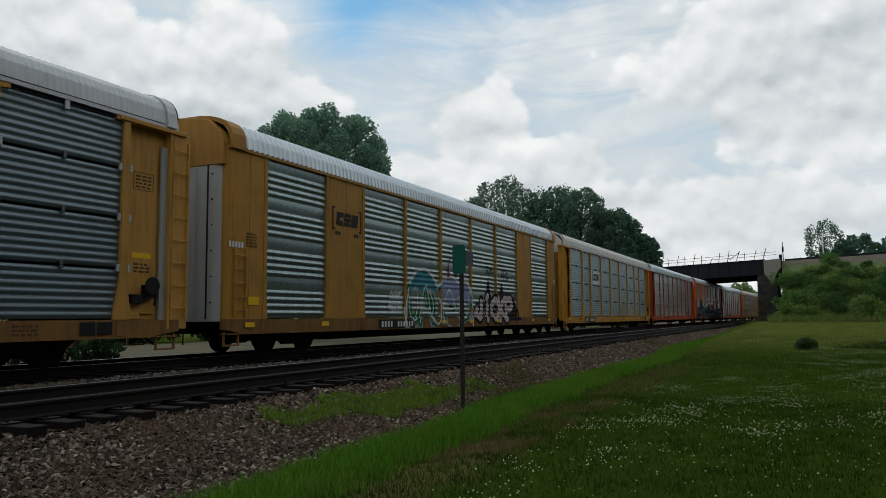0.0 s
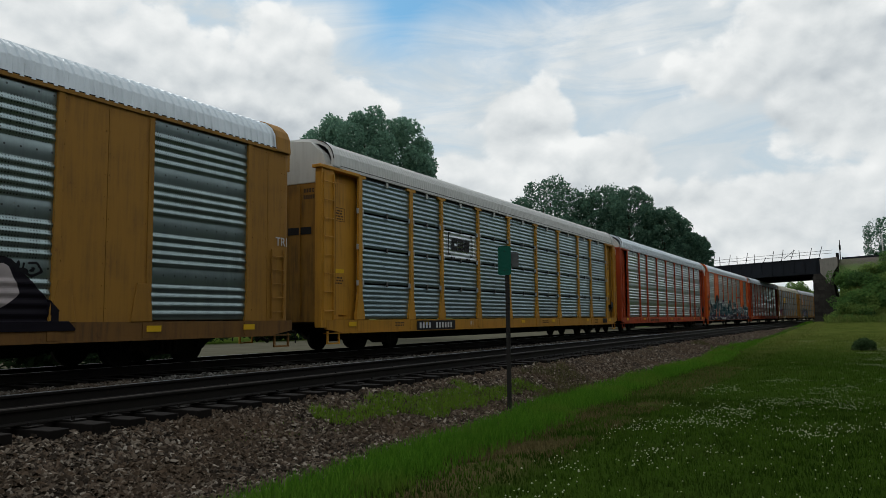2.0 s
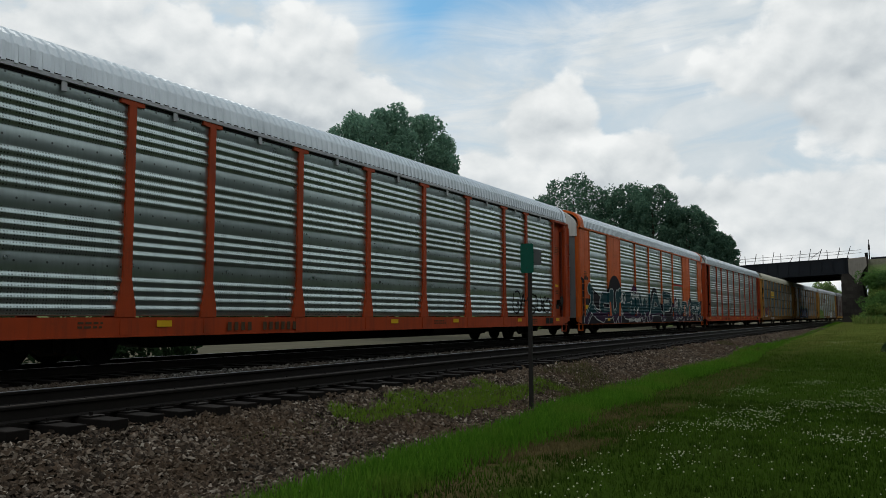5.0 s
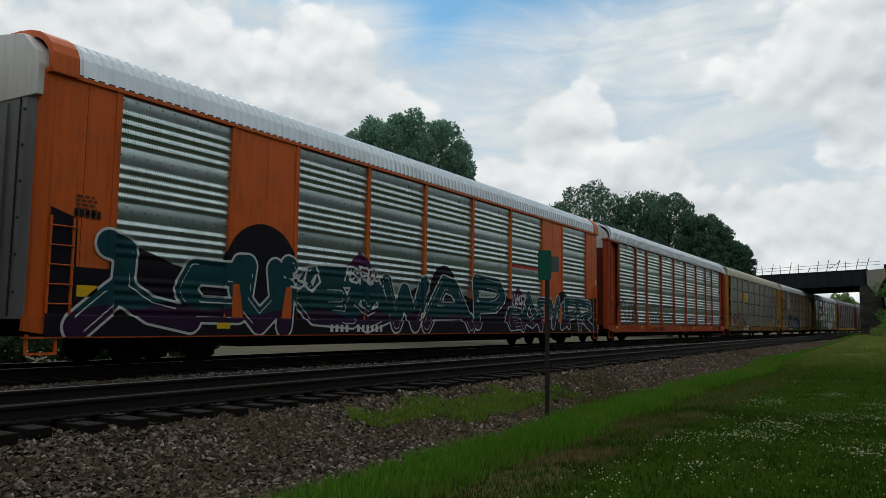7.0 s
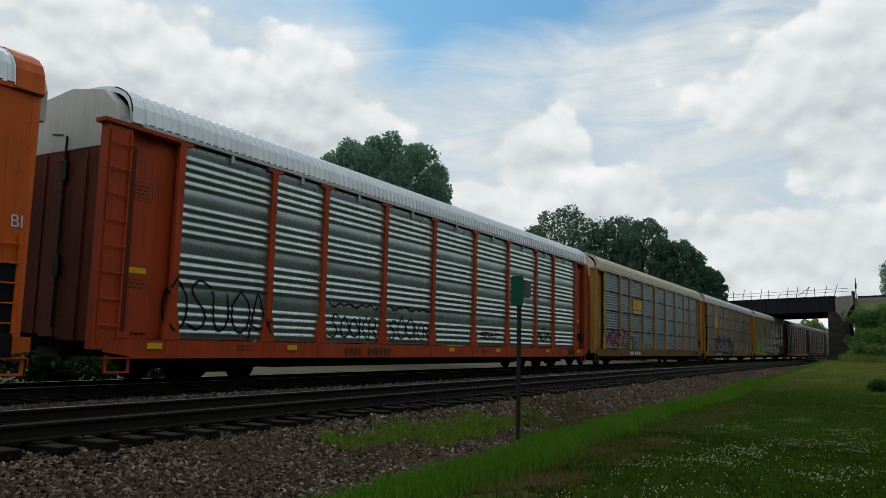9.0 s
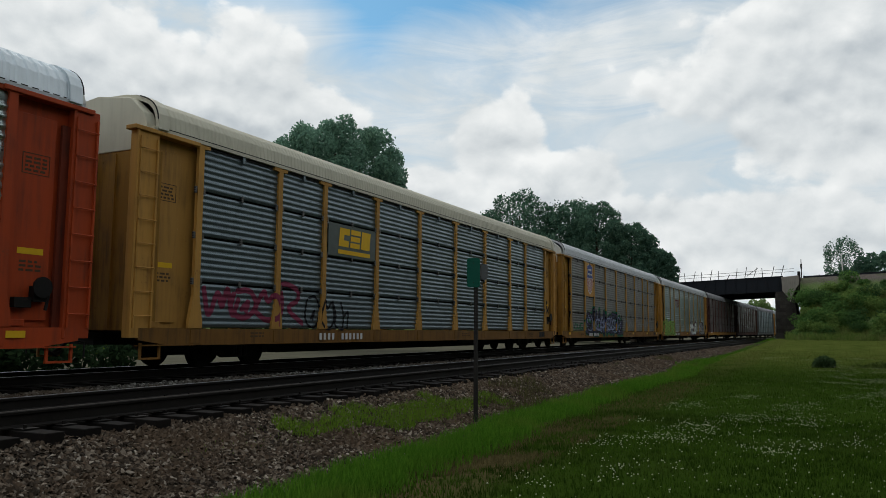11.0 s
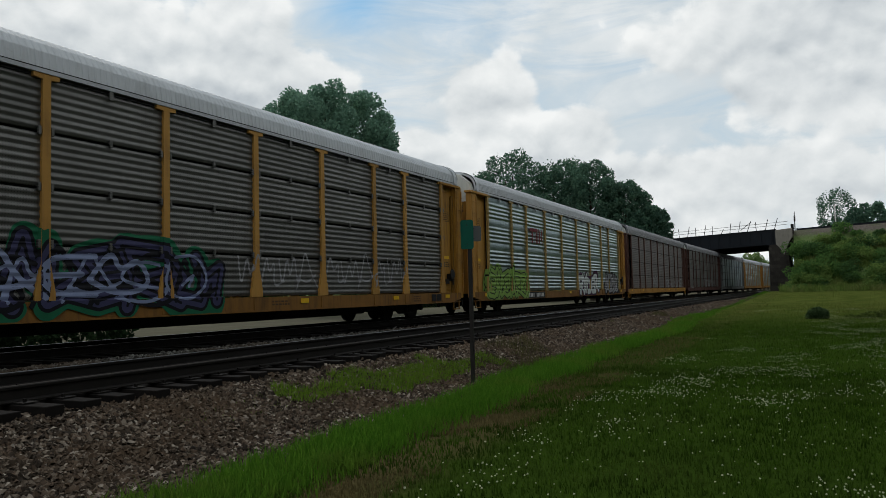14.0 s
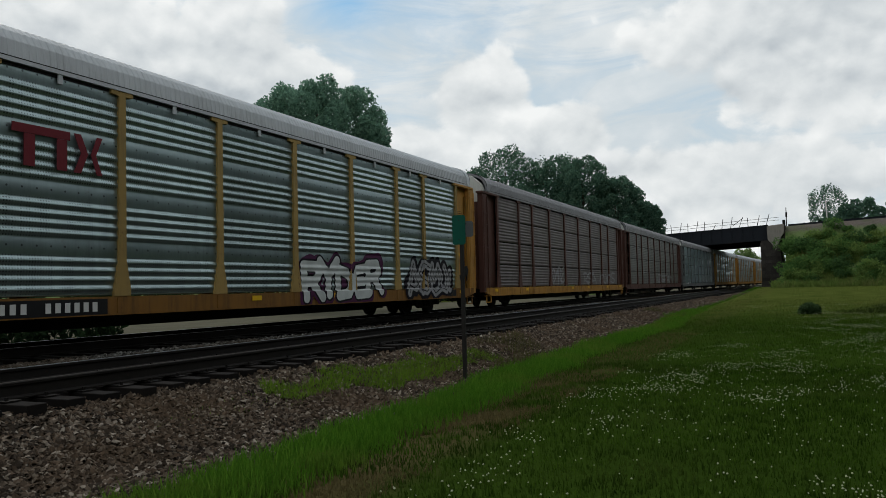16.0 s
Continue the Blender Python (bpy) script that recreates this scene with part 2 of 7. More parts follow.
OCHRE = weathered("ochre_paint", (0.37, 0.185, 0.032), (0.14, 0.075, 0.03), 0.65, 0.6)
# darker yellow for the car ends: dirt plus painted-in shade
END_YELLOW = weathered("shaded_dirty_yellow_paint", (0.30, 0.15, 0.022), (0.06, 0.035, 0.018), 0.85, 0.65)
YELLOW_FADED = weathered("bleached_yellow_paint", (0.36, 0.24, 0.08), (0.16, 0.12, 0.06), 0.6, 0.65)
SILL_YELLOW = weathered("dirty_yellow_sill_paint", (0.22, 0.105, 0.022), (0.06, 0.035, 0.02), 0.85, 0.7, 0, (0.10, 0.04, 0.02))
YELLOW_WORN = weathered("faded_yellow_paint", (0.47, 0.245, 0.055), (0.15, 0.085, 0.035), 0.6, 0.6)
YELLOW_RUSTY = weathered("rusted_yellow_paint", (0.40, 0.20, 0.03), (0.10, 0.05, 0.025), 0.9, 0.65)
ORANGE = weathered("orange_paint", (0.62, 0.115, 0.014), (0.14, 0.045, 0.025), 0.55, 0.5)
ORANGE_RED = weathered("red_orange_paint", (0.42, 0.060, 0.014), (0.09, 0.03, 0.02), 0.6, 0.55)
# car-end red: shade between the cars is put into the colour, with dirt
END_RED = weathered("shaded_dirty_red_paint", (0.15, 0.026, 0.011), (0.025, 0.015, 0.012), 0.85, 0.65)
SILL_BROWN = weathered("rust_brown_sill_paint", (0.21, 0.105, 0.03), (0.07, 0.04, 0.025), 0.8, 0.7, 0, (0.11, 0.045, 0.02))
BROWN = weathered("brown_paint", (0.10, 0.045, 0.035), (0.05, 0.03, 0.025), 0.5, 0.6)
WHITE = weathered("white_paint", (0.62, 0.62, 0.58), (0.3, 0.28, 0.25), 0.4, 0.55)
GREY_DOOR = weathered("grey_door_paint", (0.40, 0.41, 0.40), (0.2, 0.2, 0.19), 0.4, 0.5)
DOOR_DARK = weathered("dark_grey_door_paint", (0.17, 0.18, 0.18), (0.08, 0.08, 0.08), 0.5, 0.5)
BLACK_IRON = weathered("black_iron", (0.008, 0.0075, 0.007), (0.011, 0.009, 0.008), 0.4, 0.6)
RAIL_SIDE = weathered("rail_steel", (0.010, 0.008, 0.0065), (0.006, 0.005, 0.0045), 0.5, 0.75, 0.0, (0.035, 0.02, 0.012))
RAIL_TOP = plain("polished_rail_head", (0.30, 0.31, 0.33), 0.38, 1.0, 0.1)
RAIL_DULL = weathered("dull_rail_head", (0.024, 0.019, 0.015), (0.014, 0.011, 0.009), 0.5, 0.7, 0.0)
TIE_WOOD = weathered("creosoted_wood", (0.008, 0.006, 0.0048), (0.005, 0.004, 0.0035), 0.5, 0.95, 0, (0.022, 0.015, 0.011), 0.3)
SIGN_GREEN = plain("green_sign_sheet", (0.003, 0.095, 0.062), 0.45, 0, 0.12)
SIGN_GREY = plain("sign_back_aluminium", (0.14, 0.145, 0.15), 0.5, 0.3, 0.12)
POST_STEEL = weathered("dark_post_steel", (0.016, 0.013, 0.011), (0.010, 0.009, 0.008), 0.5, 0.7, 0.2)
GIRDER = weathered("dark_girder_paint", (0.012, 0.015, 0.021), (0.009, 0.009, 0.011), 0.5, 0.6)
CONCRETE = weathered("aged_concrete", (0.31, 0.28, 0.245), (0.11, 0.095, 0.08), 0.6, 0.9, 0, (0.15, 0.11, 0.08))
STONE_DARK = weathered("stained_stone", (0.055, 0.048, 0.042), (0.022, 0.02, 0.018), 0.6, 0.9, 0, (0.09, 0.07, 0.05), 0.3)
BARK = weathered("bark", (0.07, 0.055, 0.04), (0.03, 0.025, 0.02), 0.6, 0.9, 0, (0.05, 0.05, 0.03))
LEAF_MAPLE = leafy("maple_leaves", (0.115, 0.215, 0.16), (0.26, 0.43, 0.30))
LEAF_OAK = leafy("oak_leaves", (0.062, 0.128, 0.094), (0.16, 0.275, 0.18))
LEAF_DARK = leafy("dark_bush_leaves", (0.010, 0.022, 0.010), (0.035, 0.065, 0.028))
LEAF_BUSH = leafy("dull_bush_leaves", (0.028, 0.055, 0.022), (0.10, 0.16, 0.065))
LEAF_LIGHT = leafy("light_leaves", (0.10, 0.17, 0.04), (0.22, 0.31, 0.09))
LEAF_SHRUB = leafy("shrub_leaves", (0.060, 0.135, 0.038), (0.145, 0.26, 0.072))
LEAF_SHRUB_DARK = leafy("deep_green_shrub_leaves", (0.038, 0.088, 0.030), (0.095, 0.175, 0.056))
LEAF_FAR = leafy("pale_far_leaves", (0.12, 0.20, 0.07), (0.26, 0.36, 0.14))
GRASS_SLOPE = leafy("slope_grass_blades", (0.09, 0.15, 0.03), (0.21, 0.28, 0.075), patches=(0.20, 0.20, 0.08))
GRASS_OLIVE = leafy("olive_grass_blades", (0.08, 0.115, 0.020), (0.165, 0.195, 0.048), patches=(0.17, 0.165, 0.05))
GRASS_BLADE = leafy("grass_blades", (0.027, 0.063, 0.005), (0.080, 0.148, 0.016), patches=(0.068, 0.100, 0.020), mottle=0.65)
GRASS_TALL = leafy("bright_tall_grass", (0.047, 0.138, 0.010), (0.120, 0.255, 0.026), patches=(0.13, 0.17, 0.03))
LEAF_WEED = leafy("weed_leaves", (0.03, 0.05, 0.012), (0.08, 0.11, 0.03))
GRASS_FRINGE = leafy("fringe_grass_blades", (0.075, 0.145, 0.012), (0.18, 0.285, 0.036))
GRASS_WORN = leafy("worn_grass_blades", (0.08, 0.068, 0.026), (0.18, 0.145, 0.065))
GRASS_DRY = leafy("dry_weeds", (0.05, 0.055, 0.02), (0.13, 0.115, 0.05))
CLOVER = plain("white_clover", (0.58, 0.58, 0.40), 0.8, 0, 0.15)


# ---- mesh helpers ----
def box(bm, x0, x1, y0, y1, z0, z1):
    vs = [bm.verts.new((x, y, z)) for x in (x0, x1) for y in (y0, y1) for z in (z0, z1)]
    for f in ((0, 1, 3, 2), (4, 6, 7, 5), (0, 4, 5, 1), (2, 3, 7, 6), (0, 2, 6, 4), (1, 5, 7, 3)):
        bm.faces.new([vs[i] for i in f])
    return vs


def extrude(bm, outline, axis, a, b):
    """A closed outline in the two other axes, made solid from a to b along axis."""
    def at(p, v):
        q = list(p)
        q.insert(axis, v)
        return bm.verts.new(q)
    lo, hi = [at(p, a) for p in outline], [at(p, b) for p in outline]
    n = len(outline)
    bm.faces.new(lo)
    bm.faces.new(hi[::-1])
    for i in range(n):
        bm.faces.new((lo[i], hi[i], hi[(i + 1) % n], lo[(i + 1) % n]))


def rod(bm, a, b, r, n=6, r2=None):
    """A round bar from a to b."""
    a, b = Vector(a), Vector(b)
    q = (b - a).to_track_quat("Z", "Y")
    r2 = r if r2 is None else r2
    lo = [bm.verts.new(a + q @ Vector((r * math.cos(k * math.tau / n), r * math.sin(k * math.tau / n), 0))) for k in range(n)]
    hi = [bm.verts.new(b + q @ Vector((r2 * math.cos(k * math.tau / n), r2 * math.sin(k * math.tau / n), 0))) for k in range(n)]
    bm.faces.new(lo[::-1])
    bm.faces.new(hi)
    for k in range(n):
        bm.faces.new((lo[k], lo[(k + 1) % n], hi[(k + 1) % n], hi[k]))


def mesh_of(bm, name, bevel=0.0, smooth_faces=False):
    if bevel:
        bmesh.ops.bevel(bm, geom=bm.edges[:], offset=bevel, segments=1, affect="EDGES", clamp_overlap=True)
    bmesh.ops.recalc_face_normals(bm, faces=bm.faces[:])
    me = bpy.data.meshes.new(name)
    bm.to_mesh(me)
    bm.free()
    if smooth_faces:
        me.shade_smooth()
    me.materials.append(None)
    return me


def raw_mesh(name, verts, faces, smooth_faces=False):
    me = bpy.data.meshes.new(name)
    me.from_pydata(verts, [], faces)
    me.update()
    if smooth_faces:
        me.shade_smooth()
    me.materials.append(None)
    return me


def part(name, data, mat, parent=None, label="", m=None, bevel=0.0):
    """One mesh object under a thing or a part."""
    me = mesh_of(data, name, bevel) if isinstance(data, bmesh.types.BMesh) else data
    ob = new(name, me)
    ob.material_slots[0].link = "OBJECT"
    ob.material_slots[0].material = mat
    ob.parent = parent
    if m is not None:
        ob.matrix_basis = m
    if label:
        tagged(ob, label)
    return ob


def empty(name, m, label, category, group="", kind=""):
    ob = new(name)
    ob.matrix_basis = m
    return tagged(ob, label, category, group, kind)


CACHE = {}


def cached(key, make):
    if key not in CACHE:
        CACHE[key] = make()
    return CACHE[key]


# ---- ground ----
NEAR_C, FAR_C = -8.57, -13.93       # centre lines of the two tracks
BRIDGE_Y = 119.6


def grass_edge(y):
    """Where the lawn's unmown edge meets the gravel."""
    return -4.87 - 0.55 * step(9, 16, y) - 0.7 * step(28, 40, y) + 0.25 * noise.noise((0.3, y * 0.45, 1)) + 0.16 * noise.noise((0.9, y * 1.5, 2)) + curve(y)


def curve(y):
    """The line bends gently aside beyond the straight."""
    return 0.00022 * max(0.0, y - 60.0) ** 2


def curve_turn(y):
    return -math.degrees(math.atan(0.00044 * max(0.0, y - 60.0)))


def step(a, b, v):
    v = min(1.0, max(0.0, (v - a) / (b - a)))
    return v * v * (3 - 2 * v)


def ground_z(x, y):
    z = -0.74 + 0.90 * step(30, 105, y) + 0.05 * noise.noise((x * 0.15, y * 0.15, 0))
    if -60 < x < -5.4 and y < 400:
        z = min(z, -0.70)
    if x < -16.3:
        z = -0.66 + 0.25 * step(-18, -23, x)
    return z


def build_ground():
    xs = [-900, -400, -200, -120, -80, -60, -45, -36, -30] + [-26 + i for i in range(50)] + [26, 30, 36, 45, 60, 90, 140, 250, 500, 900]
    ys = [-300, -120, -60, -30, -16, -10, -6] + [-4 + i for i in range(60)] + [58 + 3 * i for i in range(24)] + [135, 150, 180, 230, 300, 420, 650, 1000, 2000, 3500]
    verts = [(x, y, ground_z(x, y)) for y in ys for x in xs]
    n = len(xs)
    faces = [(j * n + i, j * n + i + 1, (j + 1) * n + i + 1, (j + 1) * n + i) for j in range(len(ys) - 1) for i in range(n - 1)]
    m, t, b = material("lawn_soil", 1.0)
    v = world_coords(t)
    b.inputs["Specular IOR Level"].default_value = 0.0
    s = t.nodes.new("ShaderNodeSeparateXYZ")
    link(t, v, s.inputs[0])
    big, mid, fine = noise_node(t, v, 0.12, 5), noise_node(t, v, 0.9, 5), noise_node(t, v, 22, 4, 0.7)
    grass = mix_color(t, fine, (0.014, 0.030, 0.004), (0.042, 0.074, 0.010))
    grass = mix_color(t, smooth(t, big, 0.35, 0.65, 0, 0.6), grass, (0.020, 0.040, 0.005))
    earth = mix_color(t, fine, (0.045, 0.036, 0.016), (0.12, 0.092, 0.045))
    # far lawn's brightening is put into its colour: olive patches with distance
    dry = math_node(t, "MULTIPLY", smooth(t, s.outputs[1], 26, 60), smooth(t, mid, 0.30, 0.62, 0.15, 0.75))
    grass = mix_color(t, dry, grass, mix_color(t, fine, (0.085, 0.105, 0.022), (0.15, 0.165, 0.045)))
    # a worn strip along the lawn, and the dusty lane behind the far track
    wob = math_node(t, "ADD", s.outputs[0], math_node(t, "MULTIPLY_ADD", mid, 1.0, -0.5))
    worn = math_node(t, "MULTIPLY", smooth(t, math_node(t, "ABSOLUTE", math_node(t, "ADD", wob, 3.75)), 0.1, 0.95, 0.9, 0.0), math_node(t, "MULTIPLY", smooth(t, mid, 0.34, 0.55), smooth(t, s.outputs[1], 9, 19, 1.0, 0.3)))
    grass = mix_color(t, worn, grass, earth)
    far = math_node(t, "MULTIPLY", smooth(t, wob, -17.8, -16.8, 1, 0), smooth(t, wob, -34, -31, 0, 1))
    dust = mix_color(t, mid, (0.07, 0.068, 0.048), (0.15, 0.14, 0.105))
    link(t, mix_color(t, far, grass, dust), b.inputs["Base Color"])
    bump(t, b, math_node(t, "ADD", fine, mid), 0.5, 0.05)
    g = part("ground", raw_mesh("ground", verts, faces, True), m)
    tagged(g, "wide mown lawn with clover beside the railway", "ground", kind="structure")


build_ground()


def ballast_z(x, y=0.0):
    """Height of the ballast across both tracks."""
    if FAR_C + 1.2 <= x <= NEAR_C - 1.2:
        return -0.26
    d = min(abs(x - NEAR_C), abs(x - FAR_C)) - 1.27
    if d <= 0:
        return -0.295
    return max(-0.30 - d * 0.27, -0.73 - 0.01 * max(0, d - 1.6))


def build_ballast():
    m, t, b = material("ballast_gravel", 1.0)
    v = world_coords(t)
    vor = t.nodes.new("ShaderNodeTexVoronoi")
    vor.inputs["Scale"].default_value = 16
    link(t, v, vor.inputs["Vector"])
    tint = noise_node(t, v, 0.5, 4)
    b.inputs["Specular IOR Level"].default_value = 0.1
    c = mix_color(t, vor.outputs["Color"], (0.030, 0.024, 0.017), (0.125, 0.098, 0.070))
    c = mix_color(t, smooth(t, tint, 0.4, 0.65, 0, 0.5), c, (0.045, 0.032, 0.020))
    link(t, c, b.inputs["Base Color"])
    bump(t, b, vor.outputs["Distance"], 0.9, 0.05)
    xs = [-18.4, -17.8, -17.0, -16.3, -15.6, -15.2, -13.93, -12.6, -12.2, -11.2, -10.2, -9.9, -8.57, -7.7, -7.26, -7.1, -6.8, -6.4, -6.0, -5.6, -5.2, -4.8, -4.4]
    ys = [-60 + 2 * i for i in range(110)] + [165, 200, 260, 330, 420, 600]
    verts = []
    for y in ys:
        for i, x in enumerate(xs):
            z = ballast_z(x) + 0.035 * noise.noise((x * 1.3, y * 0.9, 3.0))
            if i in (0, len(xs) - 1):
                z = -0.92
            xx = x
            if x > -6:      # the gravel ends at the grass
                xx = min(x, grass_edge(y) - curve(y) + 0.25 + (x + 4.4) * 0.6)
            verts.append((xx + curve(y), y, z))
    n = len(xs)
    faces = [(j * n + i, j * n + i + 1, (j + 1) * n + i + 1, (j + 1) * n + i) for j in range(len(ys) - 1) for i in range(n - 1)]
    ob = part("ballast_bed", raw_mesh("ballast_bed", verts, faces, True), m)
    tagged(ob, "grey and rusty crushed stone ballast bed under two tracks", "ballast", kind="structure")
    return ob


BALLAST = build_ballast()


def build_stones(name, label, areas, colors, seed):
    """Loose crushed stones, joined, where the bed lies near."""
    rng = np.random.default_rng(seed)
    base = np.array([(1, 0, 0.1), (0.25, 0.9, -0.1), (-0.8, 0.55, 0.1), (-0.75, -0.6, -0.05), (0.3, -0.95, 0.1), (0.35, 0.15, 0.8), (-0.4, -0.1, 0.7)])
    tri = np.array([(0, 1, 5), (1, 2, 6), (1, 6, 5), (2, 3, 6), (3, 4, 6), (4, 5, 6), (4, 0, 5)])
    verts, faces, count = [], [], 0
    for x0, x1, y0, y1, n in areas:
        px, py = rng.uniform(x0, x1, n), rng.uniform(y0, y1, n)
        for x, y in zip(px, py):
            if x + curve(y) > grass_edge(y) - 0.15 + 0.3 * rng.random():
                continue
            s = rng.uniform(0.015, 0.042) * (1.0 if y < 9 else 1.3 if y < 30 else 1.7)
            a = rng.uniform(0, math.tau)
            c, sn = math.cos(a), math.sin(a)
            p = base * (s * rng.uniform(0.8, 1.4), s * rng.uniform(0.55, 1.0), s * rng.uniform(0.5, 1.2))
            p = p + rng.normal(0, s * 0.15, p.shape)
            q = np.column_stack((x + curve(y) + p[:, 0] * c - p[:, 1] * sn, y + p[:, 0] * sn + p[:, 1] * c, ballast_z(x) + 0.010 + rng.uniform(-0.012, 0.02) + p[:, 2] + p[:, 0] * rng.normal(0, 0.35)))
            verts.append(q)
            faces.append(tri + count)
            count += 7
    m, t, b = material(name + "_rock", 0.9)
    b.inputs["Specular IOR Level"].default_value = 0.15
    ramp = t.nodes.new("ShaderNodeValToRGB")
    cr = ramp.color_ramp
    cr.elements[0].color, cr.elements[1].color = (*colors[0], 1), (*colors[-1], 1)
    for pos, col in zip((0.3, 0.55, 0.78, 0.92), colors[1:-1]):
        cr.elements.new(pos).color = (*col, 1)
    link(t, island_value(t), ramp.inputs[0])
    n = noise_node(t, world_coords(t), 30, 3)
    big = noise_node(t, world_coords(t), 0.7, 3)
    c = mix_color(t, math_node(t, "MULTIPLY", n, 0.5), ramp.outputs[0], colors[1])
    link(t, mix_color(t, smooth(t, big, 0.42, 0.66, 0.0, 0.55), c, (0.085, 0.055, 0.032)), b.inputs["Base Color"])
    ob = part(name, raw_mesh(name, np.concatenate(verts).tolist(), np.concatenate(faces).tolist()), m)
    tagged(ob, label, "gravel", kind="stuff")


build_stones("ballast_stones", "loose angular brown and grey ballast stones", ((-7.25, -4.6, 2.5, 9, 30000), (-7.25, -4.9, 9, 18, 24000), (-7.25, -5.2, 18, 32, 26000), (-7.25, -5.4, 32, 70, 26000), (-7.0, -4.4, 70, 104, 9000), (-7.9, -7.1, 1, 45, 7000)),
             ((0.013, 0.0095, 0.007), (0.042, 0.031, 0.022), (0.105, 0.070, 0.046), (0.145, 0.112, 0.083), (0.25, 0.205, 0.16), (0.46, 0.40, 0.33)), 5)
build_stones("middle_stones", "grey ballast stones between the two tracks", ((-12.5, -9.9, -1, 16, 13000), (-12.5, -9.9, 16, 50, 10000)),
             ((0.02, 0.02, 0.018), (0.05, 0.048, 0.043), (0.11, 0.105, 0.094), (0.16, 0.155, 0.14), (0.22, 0.215, 0.20), (0.36, 0.35, 0.32)), 6)


# ---- tracks ----
def rail_mesh(y0, y1):
    """Flat-bottomed rail, head at z = 0."""
    prof = [(-0.070, -0.175), (0.070, -0.175), (0.070, -0.163), (0.016, -0.145), (0.010, -0.045), (0.034, -0.034), (0.036, -0.008), (0.028, 0.0),
            (-0.028, 0.0), (-0.036, -0.008), (-0.034, -0.034), (-0.010, -0.045), (-0.016, -0.145), (-0.070, -0.163)]
    return sweep("rail", prof, y0, y1)


def sweep(name, prof, y0, y1):
    """A closed profile drawn along the line of the track."""
    ys = [y0, 60] + [60 + 8 * k for k in range(1, 26)] + [300, 340, 400, y1]
    n = len(prof)
    verts = [(x + curve(y), y, z) for y in ys for x, z in prof]
    faces = [(j * n + i, j * n + (i + 1) % n, (j + 1) * n + (i + 1) % n, (j + 1) * n + i) for j in range(len(ys) - 1) for i in range(n)]
    return raw_mesh(name, verts, faces + [tuple(range(n))])


def build_track(cx, near):
    root = empty("railway_track", pose(cx, 0, 0), "railway track of steel rails on dark creosoted ties", "railway track", kind="structure")
    rm = cached("rail", lambda: rail_mesh(-80, 600))

    def head():
        return sweep("running_surface", [(-0.026, -0.004), (-0.024, 0.003), (-0.012, 0.005), (0.012, 0.005), (0.024, 0.003), (0.026, -0.004)], -80, 600)
    hm = cached("head", head)
    for sx in (-1, 1):
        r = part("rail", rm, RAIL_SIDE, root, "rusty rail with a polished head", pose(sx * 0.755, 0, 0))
        part("running_surface", hm, RAIL_DULL if near and sx > 0 else RAIL_TOP, r, "worn rail head")

    def tie():
        bm = bmesh.new()
        box(bm, -1.30, 1.30, -0.115, 0.115, -0.385, -0.192)
        return mesh_of(bm, "tie", 0.007)
    tm = cached("tie", tie)

    def plates():
        bm = bmesh.new()
        for sx in (-1, 1):
            box(bm, sx * 0.755 - 0.17, sx * 0.755 + 0.17, -0.095, 0.095, -0.184, -0.172)
            for dx in (-0.11, 0.11):
                box(bm, sx * 0.755 + dx - 0.012, sx * 0.755 + dx + 0.012, -0.05, -0.02, -0.175, -0.135)
        return mesh_of(bm, "tie_plates")
    pm = cached("plates", plates)
    rng = random.Random(3 if near else 4)
    y = -4.0
    k = 0
    while y < 135:
        if near or (y < 60):
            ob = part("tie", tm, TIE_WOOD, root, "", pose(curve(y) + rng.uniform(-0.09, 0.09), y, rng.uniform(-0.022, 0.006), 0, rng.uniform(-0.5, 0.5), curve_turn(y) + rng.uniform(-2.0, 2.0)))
            if near and y < 45:
                part("tie_plates", pm, RAIL_SIDE, ob)
        y += 0.5 + rng.uniform(-0.03, 0.03)
        k += 1


build_track(NEAR_C, True)
build_track(FAR_C, False)


# ---- overpass, embankment ----
def skew(x):
    """The road crosses the tracks aslant."""
    return max(-6.0, 0.10 * (-5.2 - x))


def grade(x):
    """The road climbs gently to one side."""
    return 0.036 * (max(-40, min(x, 45)) + 5.2)


def skewed(bm):
    for v in bm.verts:
        v.co.y += skew(v.co.x)
        if v.co.z > 6.0:
            v.co.z += grade(v.co.x)
    return bm


BRIDGE_DEEP, ROAD_TOP, BEAM_LOW = 20.0, 8.95, 6.74
# the whole crossing is laid out on a plan a little larger than true, and set down at this scale about eye height
TRUE_SIZE = Matrix.Translation((0, 0, 0.88)) @ Matrix.Scale(0.925, 4) @ Matrix.Translation((0, 0, -0.88))


def at_true_size(ob):
    ob.matrix_basis = TRUE_SIZE @ ob.matrix_basis
    return ob



